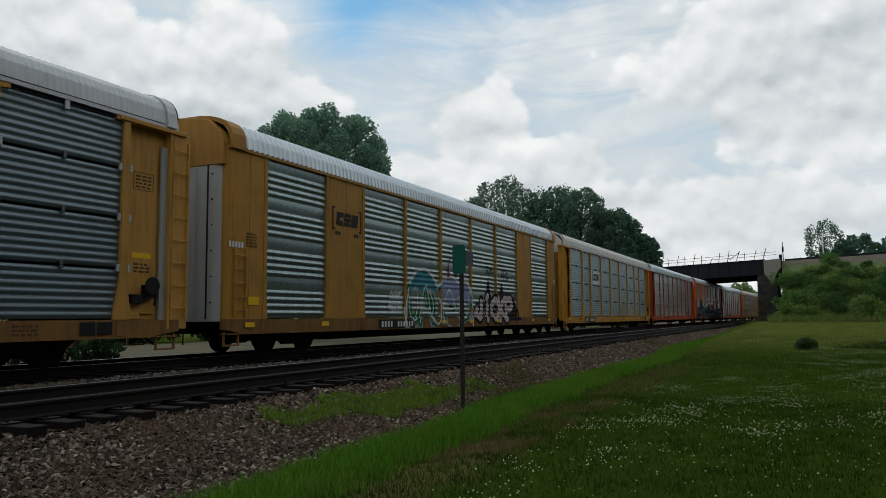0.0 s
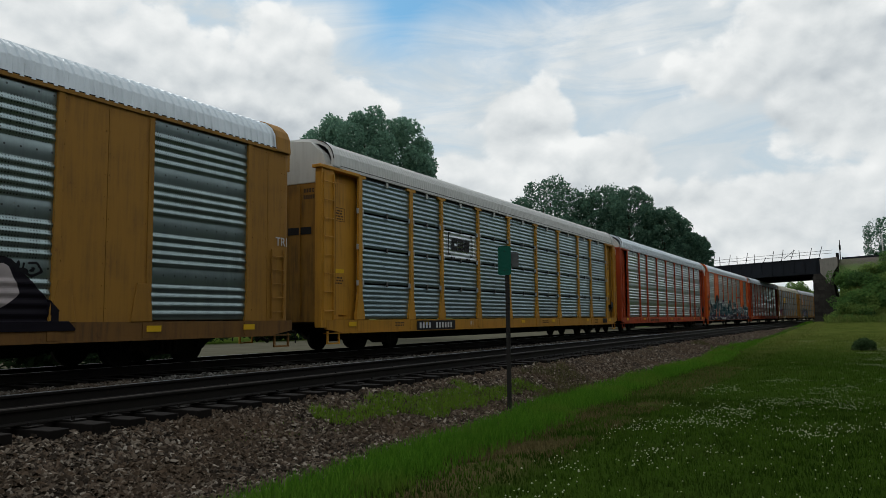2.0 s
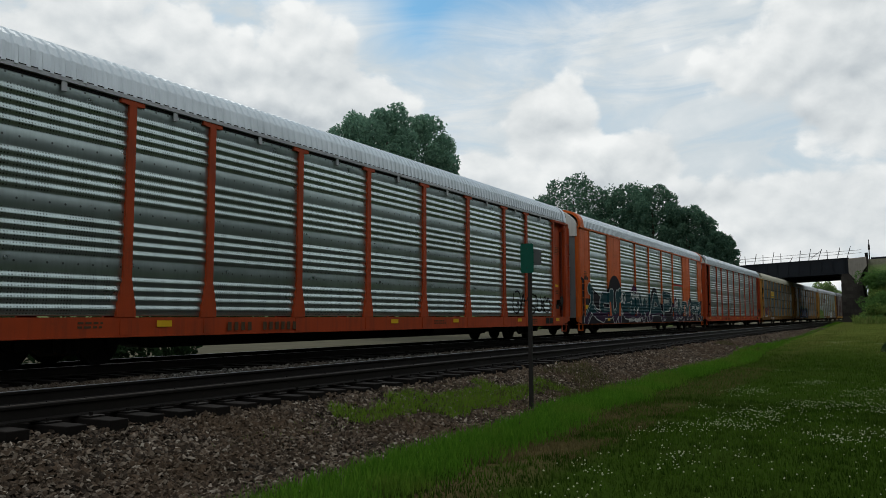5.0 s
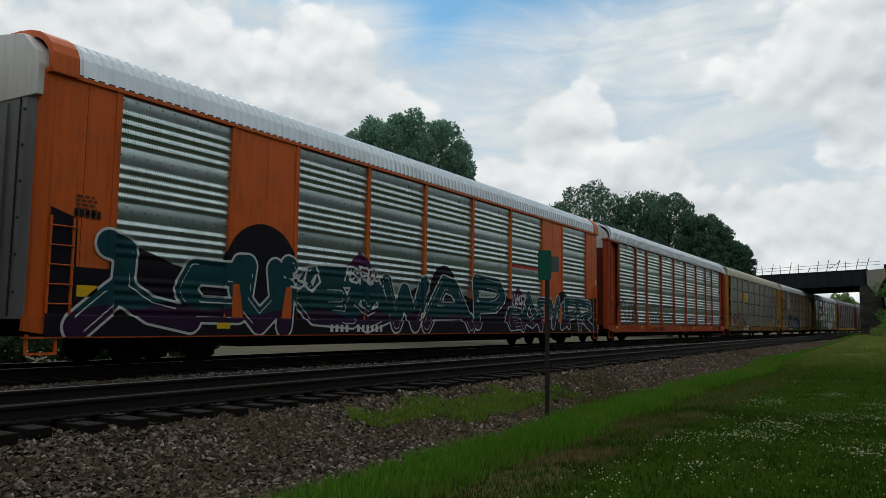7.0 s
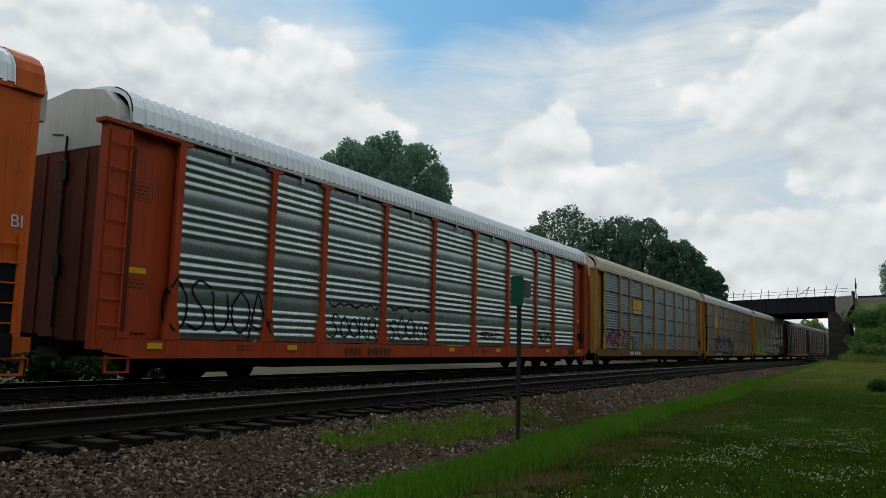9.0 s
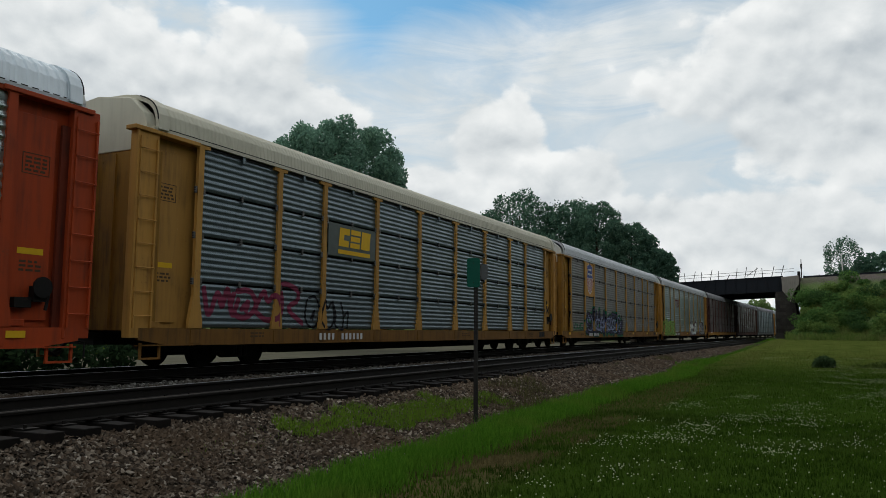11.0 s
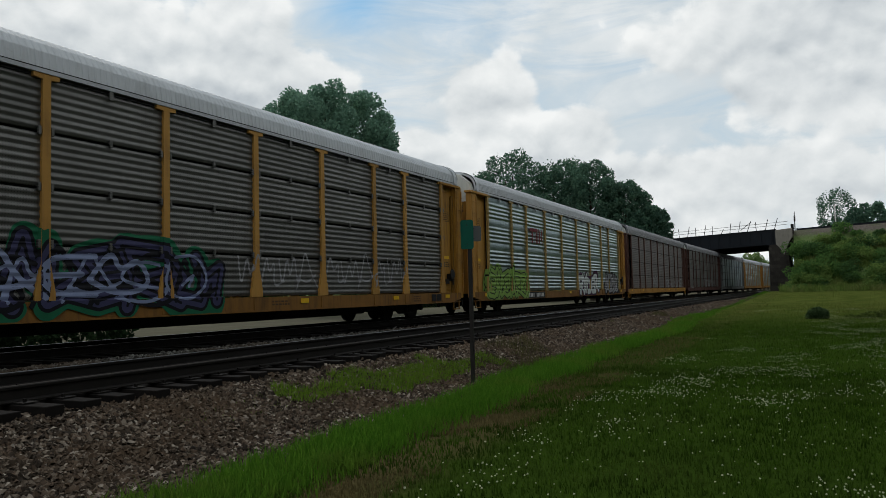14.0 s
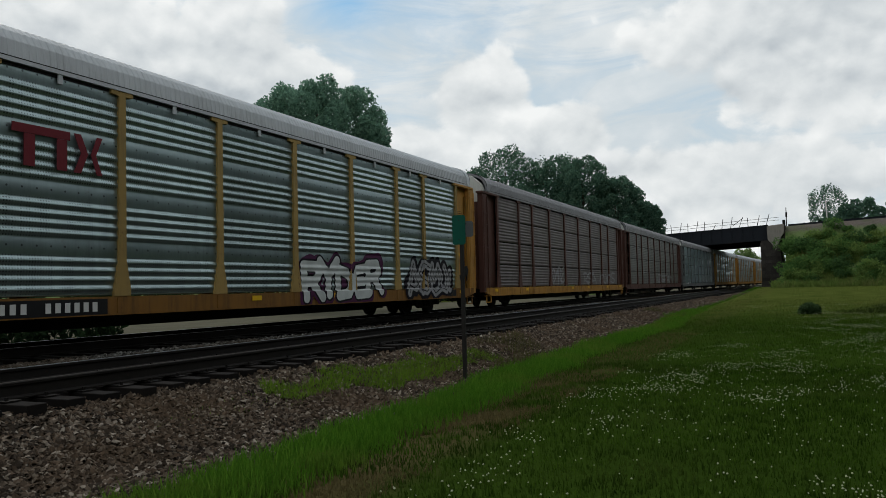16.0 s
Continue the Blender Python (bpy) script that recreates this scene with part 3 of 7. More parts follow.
def build_bridge():
    top, low = ROAD_TOP, BEAM_LOW
    root = empty("railway_overpass", pose(0, 0, 0), "dark steel plate-girder overpass across two railway tracks", "bridge", kind="structure")
    x0, x1 = -27.6, -4.6
    for y in (BRIDGE_Y, BRIDGE_Y + BRIDGE_DEEP):
        bm = bmesh.new()
        box(bm, x0, x1, y, y + 0.06, low, top)
        for z in (low, top - 0.05):
            box(bm, x0, x1, y - 0.16, y + 0.22, z, z + 0.05)
        for i in range(16):
            x = x0 + 0.6 + i * 1.45
            box(bm, x, x + 0.05, y - 0.14, y, low + 0.05, top - 0.05)
        part("plate_girder", skewed(bm), GIRDER, root, "dark riveted plate girder")
    bm = bmesh.new()
    box(bm, x0 - 4, -5.2, BRIDGE_Y + 0.3, BRIDGE_Y + BRIDGE_DEEP - 0.2, top - 0.75, top - 0.1)
    part("deck", skewed(bm), CONCRETE, root, "concrete bridge deck")
    for k in range(8):
        bm = bmesh.new()
        y = BRIDGE_Y + 1.9 + k * 2.15
        box(bm, x0, x1, y, y + 0.3, low + 0.5, top - 0.76)
        part("deck_beam", skewed(bm), GIRDER, root, "dark steel beam under the deck")
    rng = random.Random(11)
    for i in range(19):
        x = x0 + 0.8 + i * 1.22
        lean = rng.choice((0, 0, 0.0, 0.35, 0.5, -0.1)) * rng.uniform(0.6, 1)
        h = rng.choice((1.5, 1.3, 0.7, 1.6))
        bm = bmesh.new()
        y = BRIDGE_Y + 0.05 + skew(x)
        rod(bm, (x, y, top + grade(x)), (x + lean, y, top + h + grade(x)), 0.045, 5)
        part("railing_post", bm, RAIL_SIDE, root, "bent rusty railing post")
    for z in (0.45, 0.85):
        bm = bmesh.new()
        rod(bm, (x0, BRIDGE_Y + 0.05, top + z), (x1 + 1.5, BRIDGE_Y + 0.05, top + z + 0.1), 0.025, 4)
        part("rail_bar", skewed(bm), RAIL_SIDE, root)
    bm = bmesh.new()
    rod(bm, (-9.4, BRIDGE_Y + 0.1, top + 0.1), (-7.9, BRIDGE_Y + 0.1, top + 1.25), 0.04, 5)
    part("loose_bar", bm, RAIL_SIDE, root, "bent bar leaning on the railing")
    # stone abutments that widen towards the foot
    for s, xf in ((1, -5.6), (-1, -25.0)):
        bm = bmesh.new()
        xa, xb = (xf, xf + 2.3) if s > 0 else (xf - 2.3, xf)
        xo = xb + 0.9 if s > 0 else xb
        extrude(bm, [(xa - 0.15, -0.9), (xo, -0.9), (xb, low - 0.05), (xa, low - 0.05)], 1, BRIDGE_Y - 0.7, BRIDGE_Y + BRIDGE_DEEP + 0.8)
        part("abutment", skewed(bm), STONE_DARK, root, "soot-stained stone abutment")
        rngb = random.Random(7)
        z = -0.6
        row = 0
        while s > 0 and z < low - 0.5:
            end = xb + 0.9 * (1 - z / low) - 0.05
            x = xa - 0.1 - (0.35 if row % 2 else 0)
            while x < end - 0.2:
                w = rngb.uniform(0.6, 0.95)
                bm = bmesh.new()
                box(bm, max(x, xa - 0.1), min(x + w, end) - 0.03, BRIDGE_Y - 0.80 - rngb.uniform(0, 0.09), BRIDGE_Y - 0.66, z, z + 0.46)
                part("stone_block", skewed(bm), STONE_DARK, root)
                x += w
            z += 0.5
            row += 1
    # pale bearing block, broken off below
    bm = bmesh.new()
    extrude(bm, [(-4.75, 8.75), (-2.55, 8.85), (-2.5, 7.6), (-2.95, 7.1), (-3.3, 6.2), (-3.7, 5.2), (-4.0, 6.0), (-4.7, 6.75)], 1, BRIDGE_Y - 0.95, BRIDGE_Y + 0.6)
    part("bearing_block", skewed(bm), CONCRETE, root, "pale broken concrete bearing block", bevel=0.05)
    bm = bmesh.new()
    extrude(bm, [(-5.0, low - 0.1), (-2.3, low - 0.1), (-2.3, top - 0.3), (-4.7, top - 0.3)], 1, BRIDGE_Y + 0.3, BRIDGE_Y + BRIDGE_DEEP)
    part("back_wall", skewed(bm), STONE_DARK, root, "dark stone back wall behind the girders")
    # a thin mast at the bridge end
    mast = empty("signal_mast", pose(-2.2, 121.6, 8.4), "thin grey metal mast standing at the bridge end", "mast")
    bm = bmesh.new()
    rod(bm, (0, 0, -0.8), (0, 0, 3.1), 0.08, 6, 0.05)
    box(bm, -0.12, 0.12, -0.12, 0.12, 1.7, 2.4)
    part("pole", bm, RAIL_SIDE, mast)
    bm = bmesh.new()
    box(bm, -0.55, -0.15, -0.3, 0.2, 0.4, 1.3)
    part("cabinet", bm, BLACK_IRON, mast, "dark equipment box", bevel=0.03)
    wp = empty("white_marker_pole", pose(3.25, 127.5, 8.8), "slim white pole standing on the embankment", "pole")
    bm = bmesh.new()
    rod(bm, (0, 0, 0), (-0.12, 0, 3.9), 0.10, 6, 0.08)
    part("pole", bm, WHITE, wp)
    for ob in (root, mast, wp):
        at_true_size(ob)


build_bridge()


def bank_z(x, y):
    """The road embankment that meets the bridge."""
    top = ROAD_TOP - 0.35 + 0.9 * grade(x)
    n = 0.35 * noise.noise((x * 0.25, y * 0.25, 9.0))
    y -= skew(x)
    if y < BRIDGE_Y - 14.5 or y > BRIDGE_Y + 27:
        return -3.0
    z = top
    if y < BRIDGE_Y + 1.2:
        z = top - (BRIDGE_Y + 1.2 - y) * 0.60 + n
        z -= 1.6 * step(-0.5, -3.0, x) * step(1.0, -4.0, y - BRIDGE_Y)      # falls away round the abutment
    elif y > BRIDGE_Y + BRIDGE_DEEP:
        z = top - (y - BRIDGE_Y - BRIDGE_DEEP) * 0.6
    return z


def build_bank():
    m, t, b = material("embankment_soil", 0.95)
    v = world_coords(t)
    s = t.nodes.new("ShaderNodeSeparateXYZ")
    link(t, v, s.inputs[0])
    mid, fine = noise_node(t, v, 0.6, 5), noise_node(t, v, 7, 4, 0.75)
    veg = mix_color(t, fine, (0.045, 0.085, 0.015), (0.13, 0.19, 0.045))
    rock = mix_color(t, fine, (0.045, 0.036, 0.032), (0.19, 0.155, 0.13))
    rock = mix_color(t, smooth(t, mid, 0.45, 0.62, 0, 0.6), rock, (0.07, 0.085, 0.03))
    h = math_node(t, "MULTIPLY_ADD", mid, 2.2, s.outputs[2])
    link(t, mix_color(t, smooth(t, h, 8.1, 8.9), veg, rock), b.inputs["Base Color"])
    bump(t, b, fine, 1.0, 0.15)
    for name, xs in (("embankment_near", [-2.4 + 0.8 * i for i in range(50)] + [40, 50, 70, 110, 200, 500]),
                     ("embankment_far", [-500, -200, -110, -70, -50, -40] + [-38 + i for i in range(12)])):
        ys = [BRIDGE_Y - 14.4 + i * 0.9 for i in range(17)] + [BRIDGE_Y + 1.3 + i * 2.0 for i in range(5)] + [BRIDGE_Y + BRIDGE_DEEP + 0.3 + i * 2 for i in range(9)]
        verts = [(x, y + skew(x), bank_z(x, y + skew(x))) for y in ys for x in xs]
        n = len(xs)
        faces = [(j * n + i, j * n + i + 1, (j + 1) * n + i + 1, (j + 1) * n + i) for j in range(len(ys) - 1) for i in range(n - 1)]
        ob = part(name, raw_mesh(name, verts, faces, True), m)
        at_true_size(tagged(ob, "steep overgrown embankment with a gravel top", "embankment", kind="structure"))
    # low dark guard rail along the road edge
    rail = empty("guard_rail", pose(0, 0, 0), "low dark guard rail along the road on the embankment", "guard rail", kind="structure")
    for k in range(22):
        xa, xb = -2.0 + k * 2.0, -2.0 + (k + 1) * 2.0
        ya, yb = BRIDGE_Y + 1.4 + skew(xa), BRIDGE_Y + 1.4 + skew(xb)
        za, zb = bank_z(xa, ya + 0.2), bank_z(xb, yb + 0.2)
        bm = bmesh.new()
        for v in box(bm, xa, xb + 0.05, 0, 0.10, -0.25, 0.26):
            e = (v.co.x - xa) / 2.0
            v.co.y += ya + (yb - ya) * e
            v.co.z += za + (zb - za) * e
        part("rail_beam", bm, GIRDER, rail)
        bm = bmesh.new()
        box(bm, xa + 0.05, xa + 0.17, ya + 0.07, ya + 0.19, za - 0.4, za + 0.34)
        part("guard_post", bm, GIRDER, rail)
    at_true_size(rail)


build_bank()


# ---- plants ----
def leaf_cloud(lobes, count, size, seed, flat=0.55, shell=0.55, wisp=0.12):
    """Leaf clumps scattered through the outer part of overlapping lobes; wisp: the share that strays past them."""
    rng = np.random.default_rng(seed)
    lobes = np.array(lobes, dtype=float)
    vol = lobes[:, 3] * lobes[:, 4]
    at = lobes[rng.choice(len(lobes), count, p=vol / vol.sum())]

    def unit(v):
        return v / np.linalg.norm(v, axis=1)[:, None]
    d = unit(rng.normal(size=(count, 3)))
    rad = (shell + (1 - shell) * np.sqrt(rng.random(count))) * rng.uniform(0.88, 1.08, count)
    rad *= np.where(rng.random(count) < wisp, rng.uniform(1.04, 1.18, count), 1.0)
    c = at[:, :3] + d * rad[:, None] * at[:, [3, 3, 4]]
    s = (size * rng.uniform(0.55, 1.25, count))[:, None]
    a = unit(rng.normal(size=(count, 3)) + d * 0.6)
    u = unit(np.cross(a, rng.normal(size=(count, 3))))
    w = np.cross(a, u) * flat
    verts = np.stack((c - u * s, c - u * s * 0.2 + w * s, c + u * s + a * s * 0.25, c - u * s * 0.1 - w * s), axis=1).reshape(-1, 3)
    return verts.tolist(), np.arange(count * 4).reshape(-1, 4).tolist()


def tree(name, m, label, height, spread, trunk, lobes, count, size, leaves, seed):
    root = empty(name, m, label, "tree")
    rng = random.Random(seed)
    bm = bmesh.new()
    rod(bm, (0, 0, -0.8), (0.1, 0.1, height * 0.45), trunk, 9, trunk * 0.6)
    rod(bm, (0.1, 0.1, height * 0.44), (0, 0, height * 0.8), trunk * 0.6, 7, trunk * 0.2)
    part("trunk", bm, BARK, root)
    for k in range(9):
        a = k * 2.4 + rng.uniform(-0.3, 0.3)
        z = height * rng.uniform(0.28, 0.6)
        bm = bmesh.new()
        mid = (math.cos(a) * spread * 0.35, math.sin(a) * spread * 0.35, z + height * 0.10)
        rod(bm, (0.05, 0.05, z), mid, trunk * 0.35, 6, trunk * 0.22)
        rod(bm, mid, (math.cos(a + 0.2) * spread * 0.75, math.sin(a + 0.2) * spread * 0.75, z + height * 0.22), trunk * 0.22, 5, 0.03)
        part("limb", bm, BARK, root)
    verts, faces = leaf_cloud(lobes, count, size, seed, 0.5, 0.5, 0.17)
    part("crown", raw_mesh("crown", verts, faces), leaves, root, "dense uneven leafy crown")
    return root


def lobes_for(height, spread, seed, n=22, low=0.35, small=(0.15, 0.33), tall=(0.7, 0.95), round_off=0.5):
    """Rounded masses over an egg-shaped crown, uneven in size; tall: their height to their width."""
    rng = random.Random(seed)
    mid, half = height * (1 + low) / 2, height * (1 - low) / 2
    out = [(0, 0, mid, spread * 0.80, half * 0.80)]
    for k in range(n):
        u = 1 - 2 * (k + 0.5) / n
        a = k * 2.399 + rng.uniform(-0.3, 0.3)
        w = (1 - u * u) ** round_off * (1.0 if u < 0 else 1.08)
        r = spread * rng.uniform(*small)
        f = rng.uniform(0.70, 0.90)
        out.append((math.cos(a) * spread * w * f, math.sin(a) * spread * w * f, mid + u * half * 0.84, r, r * rng.uniform(*tall)))
    return out


def build_trees():
    tree("maple_tree", pose(-29.6, 43.3, -0.1), "tall full maple with grey-green leaves", 16.4, 5.5, 0.34,
         lobes_for(15.6, 5.2, 4, 170, 0.18, (0.08, 0.20), (0.9, 1.35), 0.36), 78000, 0.15, LEAF_MAPLE, 4)
    for x, y, h, s, seed in ((-34.6, 93, 20.2, 5.2, 21), (-28.4, 94, 18.9, 4.6, 22), (-24.3, 92, 17.8, 4.0, 23), (-20.0, 92, 14.6, 3.5, 24), (-40.4, 96, 18.3, 3.0, 25),
                             (-17.1, 91, 11.6, 2.7, 26), (-32.0, 88, 14.0, 4.8, 27)):
        tree("oak_tree", pose(x, y, -0.4), "dark green broadleaf tree in a line behind the railway", h, s, 0.4,
             lobes_for(h, s, seed, 80, 0.12, (0.09, 0.26), (0.75, 1.15), 0.42), 26000, 0.18, LEAF_OAK, seed)
    tree("thin_tree", pose(4.0, 150, 0.0), "sparse grey-green tree beyond the embankment", 18.2, 4.2, 0.2, lobes_for(18.2, 3.6, 31, 50, 0.45, (0.08, 0.2), (0.9, 1.5)), 5200, 0.17, LEAF_OAK, 31)
    tree("round_tree", pose(9.6, 152, 0.0), "dark rounded tree beyond the embankment", 15.6, 4.0, 0.25, lobes_for(15.2, 4.0, 32, 26, 0.4), 5000, 0.36, LEAF_OAK, 32)
    tree("round_tree", pose(18.0, 150, 0.0), "low rounded tree beyond the embankment", 15.6, 6.2, 0.25, lobes_for(15.6, 6.2, 33, 26, 0.35), 5000, 0.36, LEAF_OAK, 33)
    tree("round_tree", pose(5.6, 154, 0.0), "dark low tree behind the embankment", 13.4, 4.0, 0.25, lobes_for(13.4, 4.0, 34, 26, 0.35), 5000, 0.32, LEAF_OAK, 34)
    tree("edge_tree", pose(9.6, 36.0, -0.7), "tall broadleaf tree at the edge of the lawn", 15.5, 5.0, 0.32,
         lobes_for(15.5, 5.0, 51, 46, 0.42), 22000, 0.18, LEAF_OAK, 51)
    for x, y, h, seed in ((-15.5, 235, 11.2, 41), (-22.0, 300, 11.6, 42)):
        tree("roadside_tree", pose(x, y, -0.5), "light green tree far beyond the overpass", h, 5.0, 0.3, lobes_for(h, 4.6, seed, 22, 0.15), 6000, 0.34, LEAF_FAR, seed)


build_trees()


def build_blocking_woods():
    """Unseen woods, added to block low sky light behind and beside the camera and beyond the overpass."""
    rng = random.Random(61)
    lobes, bm = [], bmesh.new()
    spots = [(22 + rng.uniform(0, 9), -52 + k * 3.4 + rng.uniform(-1, 1), rng.uniform(18, 25), 1.0) for k in range(52)]
    spots += [(2 + rng.uniform(0, 8), 142 + k * 3.6 + rng.uniform(-1, 1), rng.uniform(8.5, 10.5), 0.8) for k in range(34)]
    for x, y, h, w in spots:
        rod(bm, (x, y, -1.2), (x, y, h * 0.7), 0.25, 6, 0.1)
        lobes += [(x + dx * 3 * w, y + dy * 3 * w, h * dz, 3.0 * w, 2.9 * w) for dx, dy, dz in ((0, 0, 0.85), (0.7, 0.3, 0.6), (-0.7, 0.2, 0.62), (0, -0.8, 0.5), (-0.5, 0.6, 0.34), (-0.4, -0.4, 0.2), (0.5, 0, 0.12))]
    trunks = part("woods_trunks", bm, BARK)
    tagged(trunks, "bare trunks of the unseen wood added to block low sky", "woods", kind="stuff")
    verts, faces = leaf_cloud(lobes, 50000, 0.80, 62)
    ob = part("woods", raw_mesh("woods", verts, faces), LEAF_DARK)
    tagged(ob, "unseen dense dark wood added to block low sky light", "woods", kind="stuff")


build_blocking_woods()


def shrub(name, m, label, lobes, count, size, leaves, seed, category="shrub"):
    verts, faces = leaf_cloud(lobes, count, size, seed, 0.5, 0.35)
    ob = part(name, raw_mesh(name, verts, faces), leaves, None, label, m)
    return tagged(ob, "", category)


def build_shrubs():
    rng = random.Random(17)
    # shrubs over the slope beside the bridge
    for k in range(210):
        x = -2.3 + 30 * rng.random() ** 1.25
        d = 14.0 * rng.random() ** 0.8
        if x > 3.5 and d < 4.0 and rng.random() < 0.85 or x <= 3.5 and d < 2.6:
            continue
        y = BRIDGE_Y - d + skew(x)
        z = bank_z(x, y)
        r = rng.uniform(0.7, 1.7) * (1.1 if x < 2.5 else 1.0)
        lobes = [(rng.uniform(-r, r) * 0.7, rng.uniform(-r, r) * 0.5, r * rng.uniform(0.3, 0.9), r * 0.6, r * 0.55) for _ in range(6)]
        shrub("slope_shrub", TRUE_SIZE @ pose(x, y, z - 0.1), "green shrub on the embankment slope", lobes, 600, 0.165, rng.choice((LEAF_SHRUB, LEAF_SHRUB, LEAF_SHRUB_DARK, LEAF_LIGHT)), 100 + k)
    # a small dark bush on the lawn
    lobes = [(0.42 * math.cos(k * 2.4) * (k / 12) ** 0.5, 0.42 * math.sin(k * 2.4) * (k / 12) ** 0.5, 0.46 - 0.018 * k, 0.30, 0.27) for k in range(13)]
    shrub("lawn_bush", pose(0.07, 40.0, ground_z(0, 40) - 0.12) @ Matrix.Diagonal((0.8, 0.8, 0.95, 1)), "small dark round bush on the lawn", lobes, 2600, 0.08, LEAF_BUSH, 71)
    lobes = [(i * 0.42 - 1.7 + rng.uniform(-0.2, 0.2), rng.uniform(-0.3, 0.3), 0.02 + 0.04 * i, 0.4, 0.16 + 0.03 * i) for i in range(9)]
    shrub("low_weeds", pose(3.4, 41.0, ground_z(3, 41)), "low dark clump of weeds on the lawn", lobes, 2200, 0.05, LEAF_WEED, 72, "weeds")
    for k in range(9):
        lobes = [(rng.uniform(-0.6, 0.6), rng.uniform(-1, 1), rng.uniform(0.1, 0.8), 0.6, 0.5) for _ in range(6)]
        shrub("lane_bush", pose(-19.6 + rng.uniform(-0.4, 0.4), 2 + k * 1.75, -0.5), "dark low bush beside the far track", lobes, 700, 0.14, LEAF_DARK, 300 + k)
    # hedge across the lane behind the train
    for k in range(24):
        y = -6 + k * 5.0 + rng.uniform(-1, 1)
        lobes = [(rng.uniform(-1, 1), rng.uniform(-2.4, 2.4), rng.uniform(0.3, 1.2), 1.0, 0.8) for _ in range(8)]
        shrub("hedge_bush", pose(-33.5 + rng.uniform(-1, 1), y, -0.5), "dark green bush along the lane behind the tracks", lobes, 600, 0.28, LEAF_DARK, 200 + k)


build_shrubs()


def blades(name, spots, height, width, leaves, label, seed, category="grass"):
    """Grass blades, each a bent sliver; spots: x, y, z, size."""
    rng = np.random.default_rng(seed)
    s = np.asarray(spots)
    n = len(s)
    a = rng.uniform(0, math.tau, n)
    lean = rng.uniform(0.1, 0.75, n)
    h = height * s[:, 3] * rng.uniform(0.5, 1.2, n)
    w = width * rng.uniform(0.6, 1.3, n)
    dx, dy = np.cos(a), np.sin(a)
    base = s[:, :3]
    side = np.column_stack((-dy, dx, np.zeros(n))) * w[:, None]
    tip = base + np.column_stack((dx * h * lean, dy * h * lean, h))
    mid = base + np.column_stack((dx * h * lean * 0.3, dy * h * lean * 0.3, h * 0.55))
    v = np.stack((base - side, base + side, mid + side * 0.8, mid - side * 0.8, tip), axis=1).reshape(-1, 3)
    i = np.arange(n) * 5
    faces = np.stack((i, i + 1, i + 2, i + 3), axis=1).tolist() + np.stack((i + 3, i + 2, i + 4), axis=1).tolist()
    ob = part(name, raw_mesh(name, v.tolist(), faces), leaves)
    return tagged(ob, label, category, kind="stuff")


